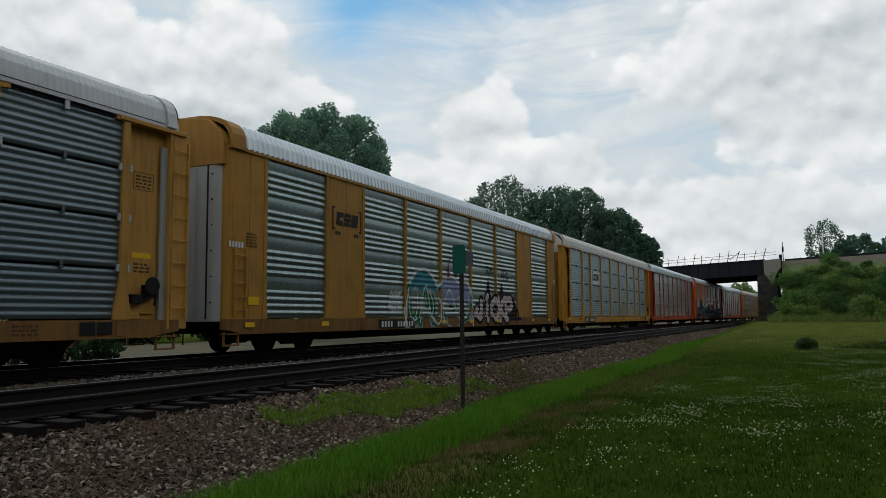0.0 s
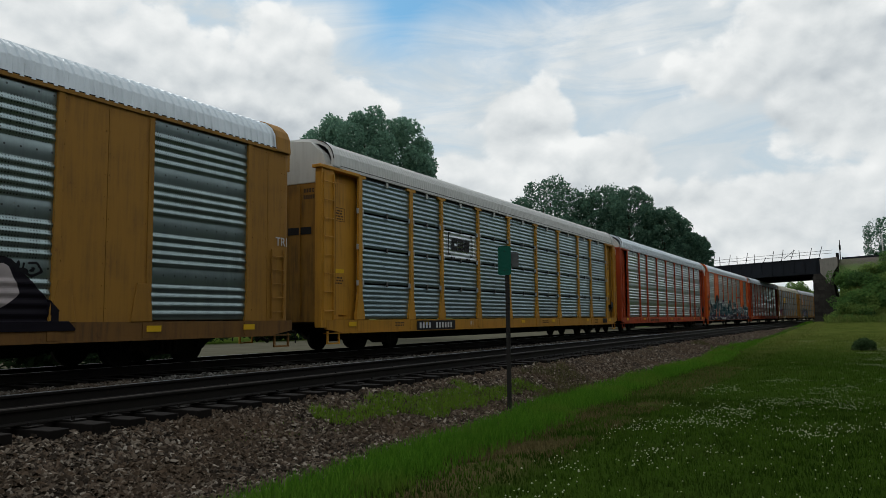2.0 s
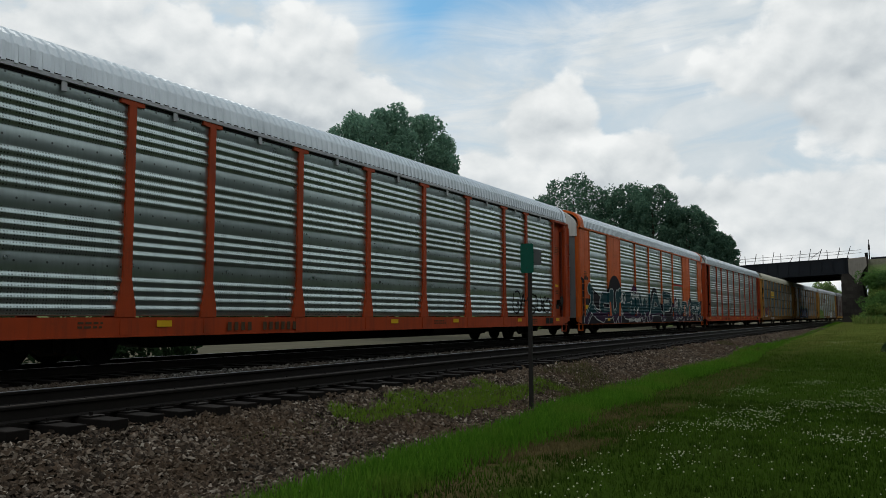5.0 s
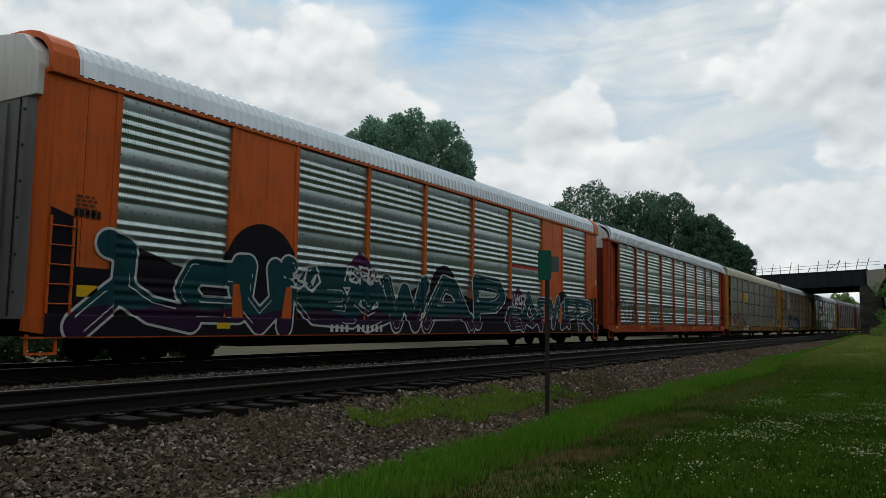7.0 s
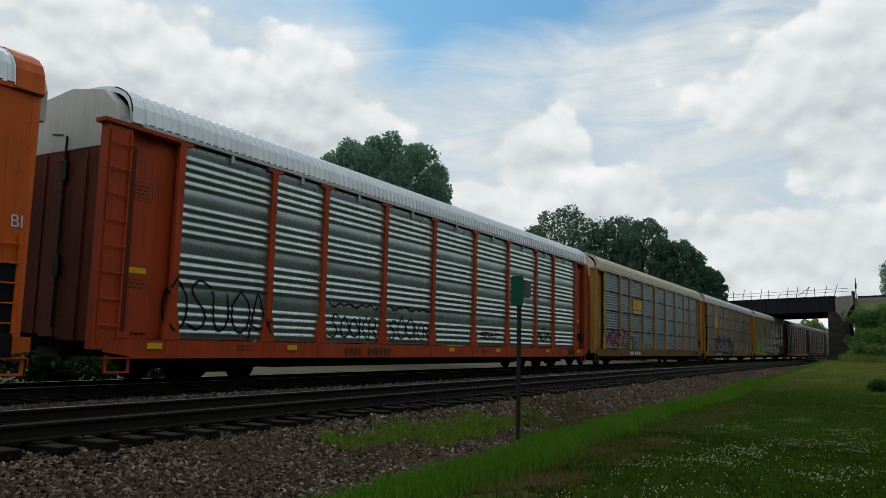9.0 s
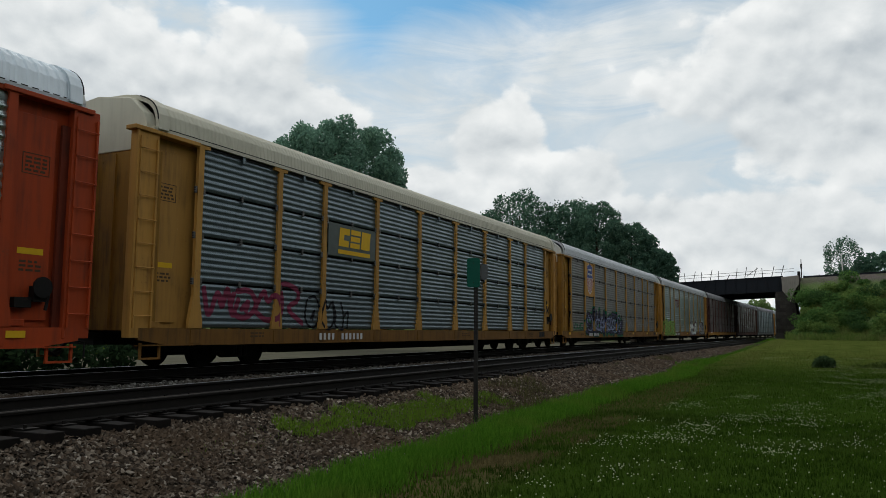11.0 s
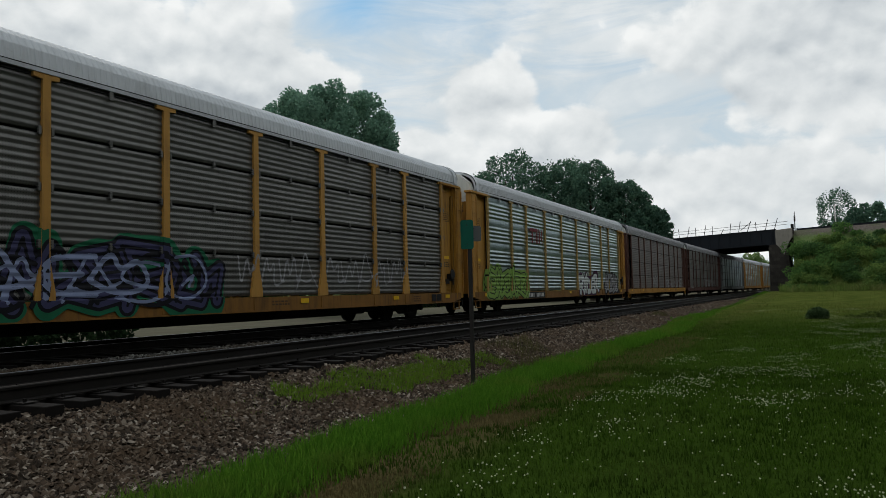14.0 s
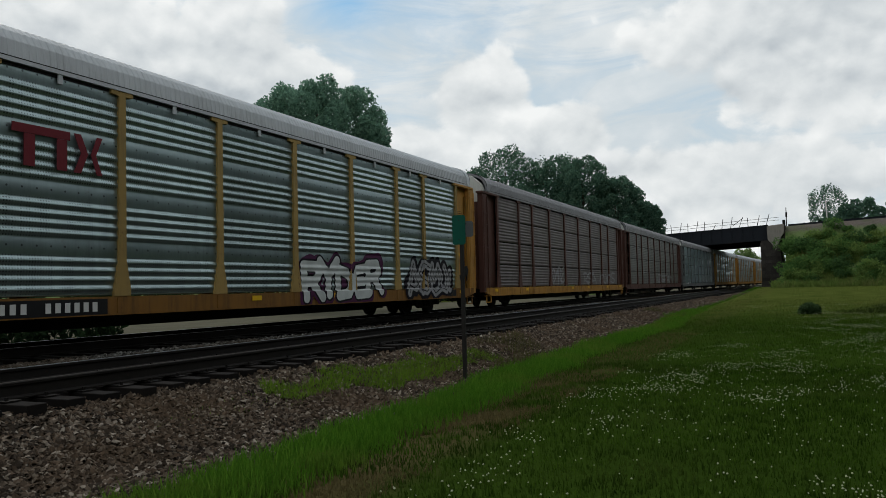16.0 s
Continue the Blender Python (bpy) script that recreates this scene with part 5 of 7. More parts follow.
def autorack(k, label, style, tiers, frame_mat, panel_mat, roof_mat, end_mat, cap_mat, eave_mat, sill_mat=None, post_mat=None):
    """A covered car carrier; k: its place in the train."""
    sill_mat = sill_mat or frame_mat
    root = empty("autorack_car", pose(FAR_C, car_y(k), 0), label, "railcar", "autorack train")
    CARS.append((k, root))
    bays = list(zip(POSTS, POSTS[1:]))
    for turn in (pose(0, 0, 0), TURN):
        for i, (a, b) in enumerate(bays):
            w, m = b - a, turn @ pose(0, (a + b) / 2, 0)
            if style == "plated" and i in (1, 7):
                for e in (-1, 1):
                    part("gusset", cached("gusset", gusset_mesh), frame_mat, root, "tapered foot plate", turn @ pose(0, (a + b) / 2 + e * (w / 2 - 0.16), 0))
                part("side_plate", cached(("plate", round(w, 2), 2), lambda: plate_mesh(w, 2)), frame_mat, root, "flat painted side plate", m)
            elif tiers == 1:
                part("side_panel", cached(("panel", round(w, 2), "grouped"), lambda: panel_mesh(w - 0.10, DECK + 0.03, EAVE - 0.06, "grouped")), panel_mat, root, "", m)
            else:
                for j in range(4):
                    z0 = DECK + 0.03 + j * 1.02
                    part("side_panel", cached(("tier", round(w, 2), j), lambda: panel_mesh(w - 0.10, z0, z0 + 0.975, "even")), panel_mat, root, "", m)
        pm = cached("tee_post", tee_post) if style == "tee" else cached("flat_post", flat_post)
        for y in POSTS:
            part("side_post", pm, post_mat or frame_mat, root, "", turn @ pose(0, y, 0))
        part("side_sill", cached("sill", sill_mesh), sill_mat, root, "stained steel side sill", turn)
        bm_key = "eave_rail"

        def eave():
            bm = bmesh.new()
            box(bm, 1.50, 1.615, -13.4, 13.4, EAVE - 0.06, EAVE + 0.015)
            return mesh_of(bm, "eave_rail")
        part("eave_rail", cached(bm_key, eave), eave_mat, root, "", turn)
        for s in (1, -1):
            if style == "plated":
                part("side_plate", cached(("plate", 1.2, 2), lambda: plate_mesh(1.20, 2)), frame_mat, root, "flat painted end plate", turn @ pose(0, s * 12.62, 0))
                if s > 0:
                    part("corner_post", cached("round_corner", round_corner_mesh), frame_mat, root, "rounded corner column", turn)
                    part("corner_post", cached("round_corner_other", lambda: mirrored(round_corner_mesh(), -1)), frame_mat, root, "rounded corner column", turn)
                part("ladder", cached("short_ladder", lambda: ladder_mesh(DECK + 0.05, 2.6, 0.42, 5)), frame_mat, root, "short steel ladder", turn @ pose(0, s * 12.98, 0))
            else:
                part("end_sheet", cached("end_sheet", door_recess_mesh), frame_mat, root, "recessed painted end sheet", turn @ pose(0, s * 12.72, 0))
                part("corner_post", cached("corner", corner_mesh), frame_mat, root, "", turn @ pose(0, s * 13.50, 0))
                part("ladder", cached("long_ladder", lambda: ladder_mesh(DECK, EAVE - 0.25, 0.44, 8)), frame_mat, root, "full-height steel ladder", turn @ pose(0, s * 13.50, 0))
                part("header", cached("header", header_mesh), frame_mat, root, "", turn @ (pose(0, 12.85, 0) if s > 0 else pose(0, -12.85, 0)))
        # this end: doors, cap, hood, coupler
        part("end_cap", cached("end_cap", lambda: end_cap_mesh(4.62)), cap_mat, root, "arched end cap above the doors", turn)
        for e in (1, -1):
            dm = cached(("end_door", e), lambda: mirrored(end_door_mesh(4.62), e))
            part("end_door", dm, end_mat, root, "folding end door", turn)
        if style == "plated":
            part("door_seam", cached("door_seam", door_seam_mesh), BLACK_IRON, root, "dark seam and bolts on the end doors", turn)
        part("roof_hood", cached(("hood", style), lambda: hood_mesh(EAVE - 0.05, 12.86, 13.36) if style == "plated" else hood_mesh(EAVE - 0.02, 13.05, 13.32)), roof_mat if style == "tee" else frame_mat, root, "", turn)
        part("coupler", cached("coupler", coupler_mesh), BLACK_IRON, root, "black coupler with air hose", turn)
        part("stirrup", cached("stirrup", stirrup_mesh), sill_mat, root, "open steel step below the sill", turn)
        part("door_gear", cached("gear", door_gear_mesh), BLACK_IRON, root, "black hinges and locking rod between the end doors", turn)
        if style == "tee":
            part("roof_seal", cached("seal", seal_mesh), BLACK_IRON, root, "black rubber seal over the roof end", turn)
    # unseen inner decks, set at the slot heights to block light from the far side
    for j in range(1, 4):
        def loading_deck():
            bm = bmesh.new()
            box(bm, -1.47, 1.47, -11.9, 11.9, DECK + j * 1.02 - 0.05, DECK + j * 1.02 + 0.09)
            return mesh_of(bm, "loading_deck")
        if tiers == 4 and j != 0:
            part("loading_deck", cached(("loading_deck", j), loading_deck), BLACK_IRON, root, "unseen dark inner deck added to block light through the slots")
    if roof_mat is ROOF_STEEL:
        part("roof", cached("ribbed_roof", lambda: roof_mesh(13.3, 0.21, 0.028)), roof_mat, root, "arched galvanised roof with deep cross ribs")
    else:
        part("roof", cached("roof", lambda: roof_mesh(13.3, 0.14)), roof_mat, root, "arched ribbed sheet-metal roof")

    # black strips along both eaves stand in for the roof edge's shadow
    def shadow_strip():
        bm = bmesh.new()
        for e in (-1, 1):
            box(bm, min(e * 1.595, e * 1.617), max(e * 1.595, e * 1.617), -13.0, 13.0, EAVE + 0.016, EAVE + 0.034)
        return mesh_of(bm, "roof_gasket")
    part("roof_gasket", cached("shadow_strip", shadow_strip), BLACK_IRON, root, "thin black strip standing in for the shadow under the roof edge")
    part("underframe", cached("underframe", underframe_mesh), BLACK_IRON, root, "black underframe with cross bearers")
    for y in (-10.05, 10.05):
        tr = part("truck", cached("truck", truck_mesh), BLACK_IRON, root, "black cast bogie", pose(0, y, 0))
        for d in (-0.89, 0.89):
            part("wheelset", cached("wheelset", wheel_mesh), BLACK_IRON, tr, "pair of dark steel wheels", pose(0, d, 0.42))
    return root


def gusset_mesh():
    bm = bmesh.new()
    extrude(bm, [(-0.26, DECK), (0.26, DECK), (0.12, DECK + 0.75), (-0.12, DECK + 0.75)], 0, 1.574, 1.604)
    return mesh_of(bm, "gusset", 0.006)


def stirrup_mesh():
    """Step frames under both corners of one end."""
    bm = bmesh.new()
    for s in (-1, 1):
        for y in (12.95, 13.45):
            box(bm, s * 1.54 - 0.02, s * 1.54 + 0.02, y - 0.025, y + 0.025, 0.28, 0.60)
        box(bm, s * 1.54 - 0.03, s * 1.54 + 0.03, 12.93, 13.47, 0.26, 0.30)
    return mesh_of(bm, "stirrup")


def door_seam_mesh():
    bm = bmesh.new()
    for e in (-1, 1):
        box(bm, e * 1.02 - 0.022, e * 1.02 + 0.022, 13.50, 13.512, DECK, 5.2)
        for z in np.arange(DECK + 0.4, 4.6, 0.62):
            rod(bm, (e * 1.16, 13.49, z), (e * 1.16, 13.52, z), 0.022, 6)
    return mesh_of(bm, "door_seam")


def door_gear_mesh():
    bm = bmesh.new()
    rod(bm, (0, 13.55, DECK + 0.2), (0, 13.55, 4.9), 0.022, 6)
    for z in (2.3, 4.2):
        box(bm, -0.09, 0.09, 13.50, 13.58, z - 0.2, z + 0.2)
    rod(bm, (0.15, 13.54, 4.95), (0.5, 13.54, 5.0), 0.014, 5)
    return mesh_of(bm, "door_gear")


def seal_mesh():
    """A dark strip that follows the arch where roof and end meet."""
    bm = bmesh.new()
    pts = [p for p in arch_outline(EAVE, 0.045, 28)[2:] if p[1] > EAVE + 0.03]
    for a, b in zip(pts, pts[1:]):
        if max(a[1], b[1]) < RIDGE - 0.05:
            rod(bm, (a[0], 13.34, a[1]), (b[0], 13.34, b[1]), 0.014, 5)
    return mesh_of(bm, "roof_seal")


def mirrored(me, e):
    if e < 0:
        me.transform(Matrix.Diagonal((-1, 1, 1, 1)))
        me.flip_normals()
    return me


CAR_A = autorack(0, "car carrier with steel-grey perforated panels and yellow posts", "tee", 4, YELLOW_WORN, GALV_NIGHT, ROOF_GREY, GREY_DOOR, WHITE, ROOF_GREY, SILL_BROWN)
CAR_B = autorack(1, "yellow-framed car carrier with plain silver panels and graffiti", "plated", 1, OCHRE, GALV, ROOF_STEEL, GREY_DOOR, OCHRE, OCHRE, SILL_BROWN)
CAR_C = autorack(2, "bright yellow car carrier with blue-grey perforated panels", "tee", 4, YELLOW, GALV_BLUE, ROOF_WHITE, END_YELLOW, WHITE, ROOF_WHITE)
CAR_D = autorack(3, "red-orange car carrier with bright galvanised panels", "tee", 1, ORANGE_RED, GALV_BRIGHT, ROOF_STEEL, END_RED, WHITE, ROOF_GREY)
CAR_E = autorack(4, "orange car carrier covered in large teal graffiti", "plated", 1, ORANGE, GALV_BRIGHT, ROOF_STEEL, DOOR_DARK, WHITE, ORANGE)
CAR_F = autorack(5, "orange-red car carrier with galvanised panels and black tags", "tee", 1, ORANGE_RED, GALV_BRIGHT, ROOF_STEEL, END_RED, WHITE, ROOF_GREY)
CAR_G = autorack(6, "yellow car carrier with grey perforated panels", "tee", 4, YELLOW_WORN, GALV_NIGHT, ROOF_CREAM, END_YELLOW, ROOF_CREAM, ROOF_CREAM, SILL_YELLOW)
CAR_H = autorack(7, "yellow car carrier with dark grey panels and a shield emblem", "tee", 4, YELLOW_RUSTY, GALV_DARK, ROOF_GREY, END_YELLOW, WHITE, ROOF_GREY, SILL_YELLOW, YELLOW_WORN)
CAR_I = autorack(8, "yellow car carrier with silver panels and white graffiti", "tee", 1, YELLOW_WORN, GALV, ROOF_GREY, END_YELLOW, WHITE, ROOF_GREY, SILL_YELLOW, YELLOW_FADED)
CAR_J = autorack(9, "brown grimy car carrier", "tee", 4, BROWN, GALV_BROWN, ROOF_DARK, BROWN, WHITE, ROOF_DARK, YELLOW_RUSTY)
for k, (st, ti, fm, pm, rm) in enumerate((("tee", 4, BROWN, GALV_DARK, ROOF_DARK), ("tee", 4, DOOR_DARK, GALV_BLUE, ROOF_DARK),
                                          ("tee", 1, YELLOW_WORN, GALV, ROOF_GREY), ("tee", 4, YELLOW_RUSTY, GALV_BLUE, ROOF_GREY), ("tee", 1, YELLOW_WORN, GALV, ROOF_GREY))):
    autorack(10 + k, "weathered grey car carrier farther back in the train", st, ti, fm, pm, rm, fm, WHITE, rm)


# ---- paint and lettering on the cars ----
def surface_x(y, z, style, ribs):
    """How far out the near side's skin stands at a place."""
    if z < DECK + 0.02:
        return 1.608
    for p in POSTS:
        if abs(y - p) < 0.10:
            return 1.604
    if style == "plated" and (-9.15 < y < -7.1 or 7.1 < y < 9.15 or abs(y) > 12):
        return 1.589
    if abs(y) > 12:
        return 1.63 if abs(y) > 13.1 else 1.45
    return 1.528 + rib_offset(z - DECK, ribs)


def painted(root, name, field, ys, zs, lift, mat, style, ribs, label):
    """Paint on the car's skin wherever the field is below zero, with clean edges."""
    verts, faces, index = [], [], {}

    def vert(y, z):
        key = (round(y, 4), round(z, 4))
        if key not in index:
            index[key] = len(verts)
            verts.append((surface_x(y, z, style, ribs) + lift, y, z))
        return index[key]
    neg = field < 0
    any_in = neg[:-1, :-1] | neg[1:, :-1] | neg[:-1, 1:] | neg[1:, 1:]
    for i, j in zip(*np.nonzero(any_in)):
        ring = [(i, j), (i + 1, j), (i + 1, j + 1), (i, j + 1)]
        poly = []
        for a, b in zip(ring, ring[1:] + ring[:1]):
            fa, fb = field[a], field[b]
            if fa < 0:
                poly.append(vert(ys[a[0]], zs[a[1]]))
            if (fa < 0) != (fb < 0):
                u = fa / (fa - fb)
                poly.append(vert(ys[a[0]] + u * (ys[b[0]] - ys[a[0]]), zs[a[1]] + u * (zs[b[1]] - zs[a[1]])))
        poly = list(dict.fromkeys(poly))
        if len(poly) > 2:
            faces.append(poly)
    # each separate patch of paint is a part
    boss = list(range(len(verts)))

    def top(i):
        while boss[i] != i:
            boss[i] = boss[boss[i]]
            i = boss[i]
        return i
    for f in faces:
        for v in f[1:]:
            boss[top(v)] = top(f[0])
    groups = {}
    for f in faces:
        groups.setdefault(top(f[0]), []).append(f)
    for fs in groups.values():
        used = sorted({v for f in fs for v in f})
        place = {v: i for i, v in enumerate(used)}
        if len(fs) > 3:
            part(name, raw_mesh(name, [verts[v] for v in used], [[place[v] for v in f] for f in fs]), mat, root, label)


def stroke_distance(Y, Z, lines):
    """Distance to a set of bent lines."""
    best = np.full(Y.shape, 9.0)
    for line in lines:
        for (y0, z0), (y1, z1) in zip(line, line[1:]):
            dy, dz = y1 - y0, z1 - z0
            u = np.clip(((Y - y0) * dy + (Z - z0) * dz) / (dy * dy + dz * dz + 1e-9), 0, 1)
            best = np.minimum(best, np.hypot(Y - y0 - u * dy, Z - z0 - u * dz))
    return best


# loose sprayed forms, each a few bent lines in a unit square
FORM_A = [[(0.30, 1.05), (0.02, 0.55), (0.28, 0.30), (-0.10, 0.0), (0.55, 0.18), (1.05, -0.05)], [(0.35, 1.0), (0.80, 0.78), (0.60, 0.42)]]
FORM_B = [[(0.10, 0.80), (-0.08, 0.25), (0.45, -0.05), (1.0, 0.35), (0.70, 0.95), (0.22, 0.88)], [(0.38, 0.30), (0.66, 0.60), (0.50, 0.25)]]
FORM_C = [[(-0.05, 1.0), (0.28, 0.55), (0.05, 0.15), (0.62, -0.04), (0.78, 0.50), (0.55, 0.98)], [(0.78, 0.50), (1.08, 0.75), (0.95, 0.0)]]
FORM_D = [[(1.0, 0.85), (0.35, 1.0), (-0.02, 0.60), (0.45, 0.42), (1.02, 0.30), (0.55, 0.02), (-0.05, 0.12)]]
FORM_E = [[(-0.05, 0.8), (0.12, 0.0), (0.38, 0.92), (0.52, 0.22), (0.74, 1.05), (0.90, 0.05), (1.10, 0.6)]]
FORM_F = [[(-0.05, 0.0), (0.22, 0.62), (0.40, 1.12), (0.66, 0.50), (1.05, 0.05)], [(0.05, 0.30), (0.50, 0.18), (0.95, 0.42)]]
FORM_G = [[(0.05, -0.05), (0.22, 0.50), (0.0, 1.0), (0.82, 0.92), (0.95, 0.58), (0.30, 0.36), (1.08, -0.02)]]
FORM_H = [[(0.0, 0.1), (0.30, 1.02), (0.42, 0.40), (0.70, 0.86), (0.60, 0.10), (1.08, 0.30)]]
FORM_I = [[(0.95, 1.0), (0.20, 0.78), (0.42, 0.52), (-0.04, 0.22), (0.50, 0.0), (1.02, 0.20)], [(0.42, 0.52), (0.88, 0.60)]]
FORM_J = [[(-0.04, 0.35), (0.32, 1.08), (0.48, 0.52), (0.80, 0.98), (1.06, 0.20), (0.42, -0.05), (-0.04, 0.35)]]
FORMS = [FORM_A, FORM_B, FORM_C, FORM_D, FORM_E, FORM_F, FORM_G, FORM_H, FORM_I, FORM_J]
# letter-like forms, by the same rule
LETTERS = {}
LETTERS["L"] = [[(0.22, 1.0), (0.38, 0.92), (0.36, 0.45), (0.02, 0.0)], [(0.36, 0.42), (0.60, 0.22), (1.0, 0.05)]]
LETTERS["C"] = [[(0.95, 0.62), (0.92, 0.88), (0.25, 0.95), (0.12, 0.5), (0.3, 0.12), (0.95, 0.08)]]
LETTERS["U"] = [[(0.08, 0.95), (0.22, 1.0), (0.18, 0.35), (0.5, 0.05), (0.85, 0.4), (0.78, 0.95)]]
LETTERS["I"] = [[(0.5, 0.62), (0.45, 0.0)], [(0.48, 0.95), (0.56, 0.98)]]
LETTERS["E"] = [[(0.95, 0.95), (0.22, 0.9), (0.05, 0.5), (0.25, 0.08), (0.95, 0.05)], [(0.1, 0.5), (0.75, 0.52)]]
LETTERS["W"] = [[(0.0, 0.95), (0.22, 0.05), (0.48, 0.75), (0.72, 0.05), (1.0, 1.0)]]
LETTERS["A"] = [[(0.0, 0.0), (0.40, 1.0), (0.60, 0.92), (1.0, 0.0)], [(0.2, 0.33), (0.8, 0.33)]]
LETTERS["P"] = [[(0.15, 0.0), (0.1, 0.98), (0.75, 0.95), (0.9, 0.65), (0.7, 0.45), (0.2, 0.42)]]
LETTERS["R"] = [[(0.12, 0.0), (0.1, 0.98), (0.75, 0.95), (0.88, 0.72), (0.65, 0.5), (0.2, 0.48)], [(0.5, 0.5), (0.95, 0.0)]]
LETTERS["Y"] = [[(0.05, 1.0), (0.5, 0.55), (0.45, 0.0)], [(0.95, 1.0), (0.5, 0.55)]]
LETTERS["D"] = [[(0.1, 0.0), (0.12, 0.98), (0.65, 0.88), (0.92, 0.5), (0.65, 0.1), (0.1, 0.02)]]
LETTERS["J"] = [[(0.72, 1.0), (0.75, 0.25), (0.45, 0.0), (0.1, 0.2), (0.3, 0.5)]]
LETTERS["O"] = [[(0.5, 1.0), (0.1, 0.7), (0.12, 0.25), (0.5, 0.0), (0.9, 0.28), (0.88, 0.72), (0.5, 1.0)]]
LETTERS["K"] = [[(0.15, 0.0), (0.12, 1.0)], [(0.9, 1.0), (0.25, 0.5), (0.95, 0.0)]]
LETTERS["S"] = [[(0.9, 0.85), (0.5, 1.0), (0.12, 0.75), (0.85, 0.35), (0.5, 0.0), (0.08, 0.15)]]


def word(order, y0, y1, z0, z1, seed, jitter=0.05):
    """A run of sprayed forms between two heights."""
    rng = random.Random(seed)
    lines, n = [], len(order)
    w = (y1 - y0) / n
    for k, f in enumerate(order):
        h0, h1 = z0 + rng.uniform(0, 0.12) * (z1 - z0), z1 - rng.uniform(0, 0.25) * (z1 - z0)
        for line in (LETTERS[f] if isinstance(f, str) else FORMS[f]):
            lines.append([(y0 + w * (k - 0.06 + 1.12 * u) + rng.uniform(-jitter, jitter), h0 + (h1 - h0) * v + rng.uniform(-jitter, jitter)) for u, v in line])
    return lines


def rounded(lines, times=2):
    """Cuts the corners of bent lines."""
    for _ in range(times):
        out = []
        for line in lines:
            q = [line[0]]
            for (a, b), (c, d) in zip(line, line[1:]):
                q += [(0.75 * a + 0.25 * c, 0.75 * b + 0.25 * d), (0.25 * a + 0.75 * c, 0.25 * b + 0.75 * d)]
            out.append(q + [line[-1]])
        lines = out
    return lines


def grid(y0, y1, z0, z1, s=0.045):
    ys, zs = np.arange(y0, y1 + s, s), np.arange(z0, z1 + s * 0.6, s * 0.6)
    return ys, zs, *np.meshgrid(ys, zs, indexing="ij")


def spray(name, color, rough=0.7):
    return plain(name, color, rough, 0, 0.35, 2.5)


S_TEAL, S_WHITE, S_BLACK = spray("teal_spray", (0.006, 0.050, 0.060)), spray("white_spray", (0.55, 0.58, 0.57)), spray("black_spray", (0.010, 0.010, 0.013))
S_PURPLE, S_NIGHT, S_SKY = spray("purple_spray", (0.075, 0.018, 0.06)), spray("dark_violet_spray", (0.008, 0.006, 0.011)), spray("pale_blue_spray", (0.22, 0.26, 0.40))
S_AQUA, S_GREEN, S_LIME = spray("aqua_spray", (0.035, 0.19, 0.24)), spray("green_spray", (0.014, 0.125, 0.06)), spray("lime_spray", (0.22, 0.36, 0.08))
S_BLUE, S_PINK, S_MIST = spray("indigo_spray", (0.05, 0.05, 0.11)), spray("dark_pink_spray", (0.20, 0.035, 0.07)), spray("faded_white_spray", (0.30, 0.30, 0.31))
S_PLUM = spray("dark_plum_spray", (0.028, 0.010, 0.036))
S_ROSE = spray("chalky_rose_spray", (0.46, 0.40, 0.40))
S_RED = spray("red_spray", (0.45, 0.05, 0.04))


def shield_of(Y, Z, cy, top, w, h):
    return np.maximum(np.abs(Y - cy) / w - np.sqrt(np.clip((top - Z) / h, 0, 1)), (Z - top)) * 0.3


def dome(Y, Z, cy, cz, r, rz):
    return (np.hypot((Y - cy) / r, (Z - cz) / rz) - 1) * min(r, rz)


def roof_shape(Y, Z, cy, apex, w):
    return np.maximum(Z - (apex - np.abs(Y - cy) * 0.75), np.abs(Y - cy) - w)


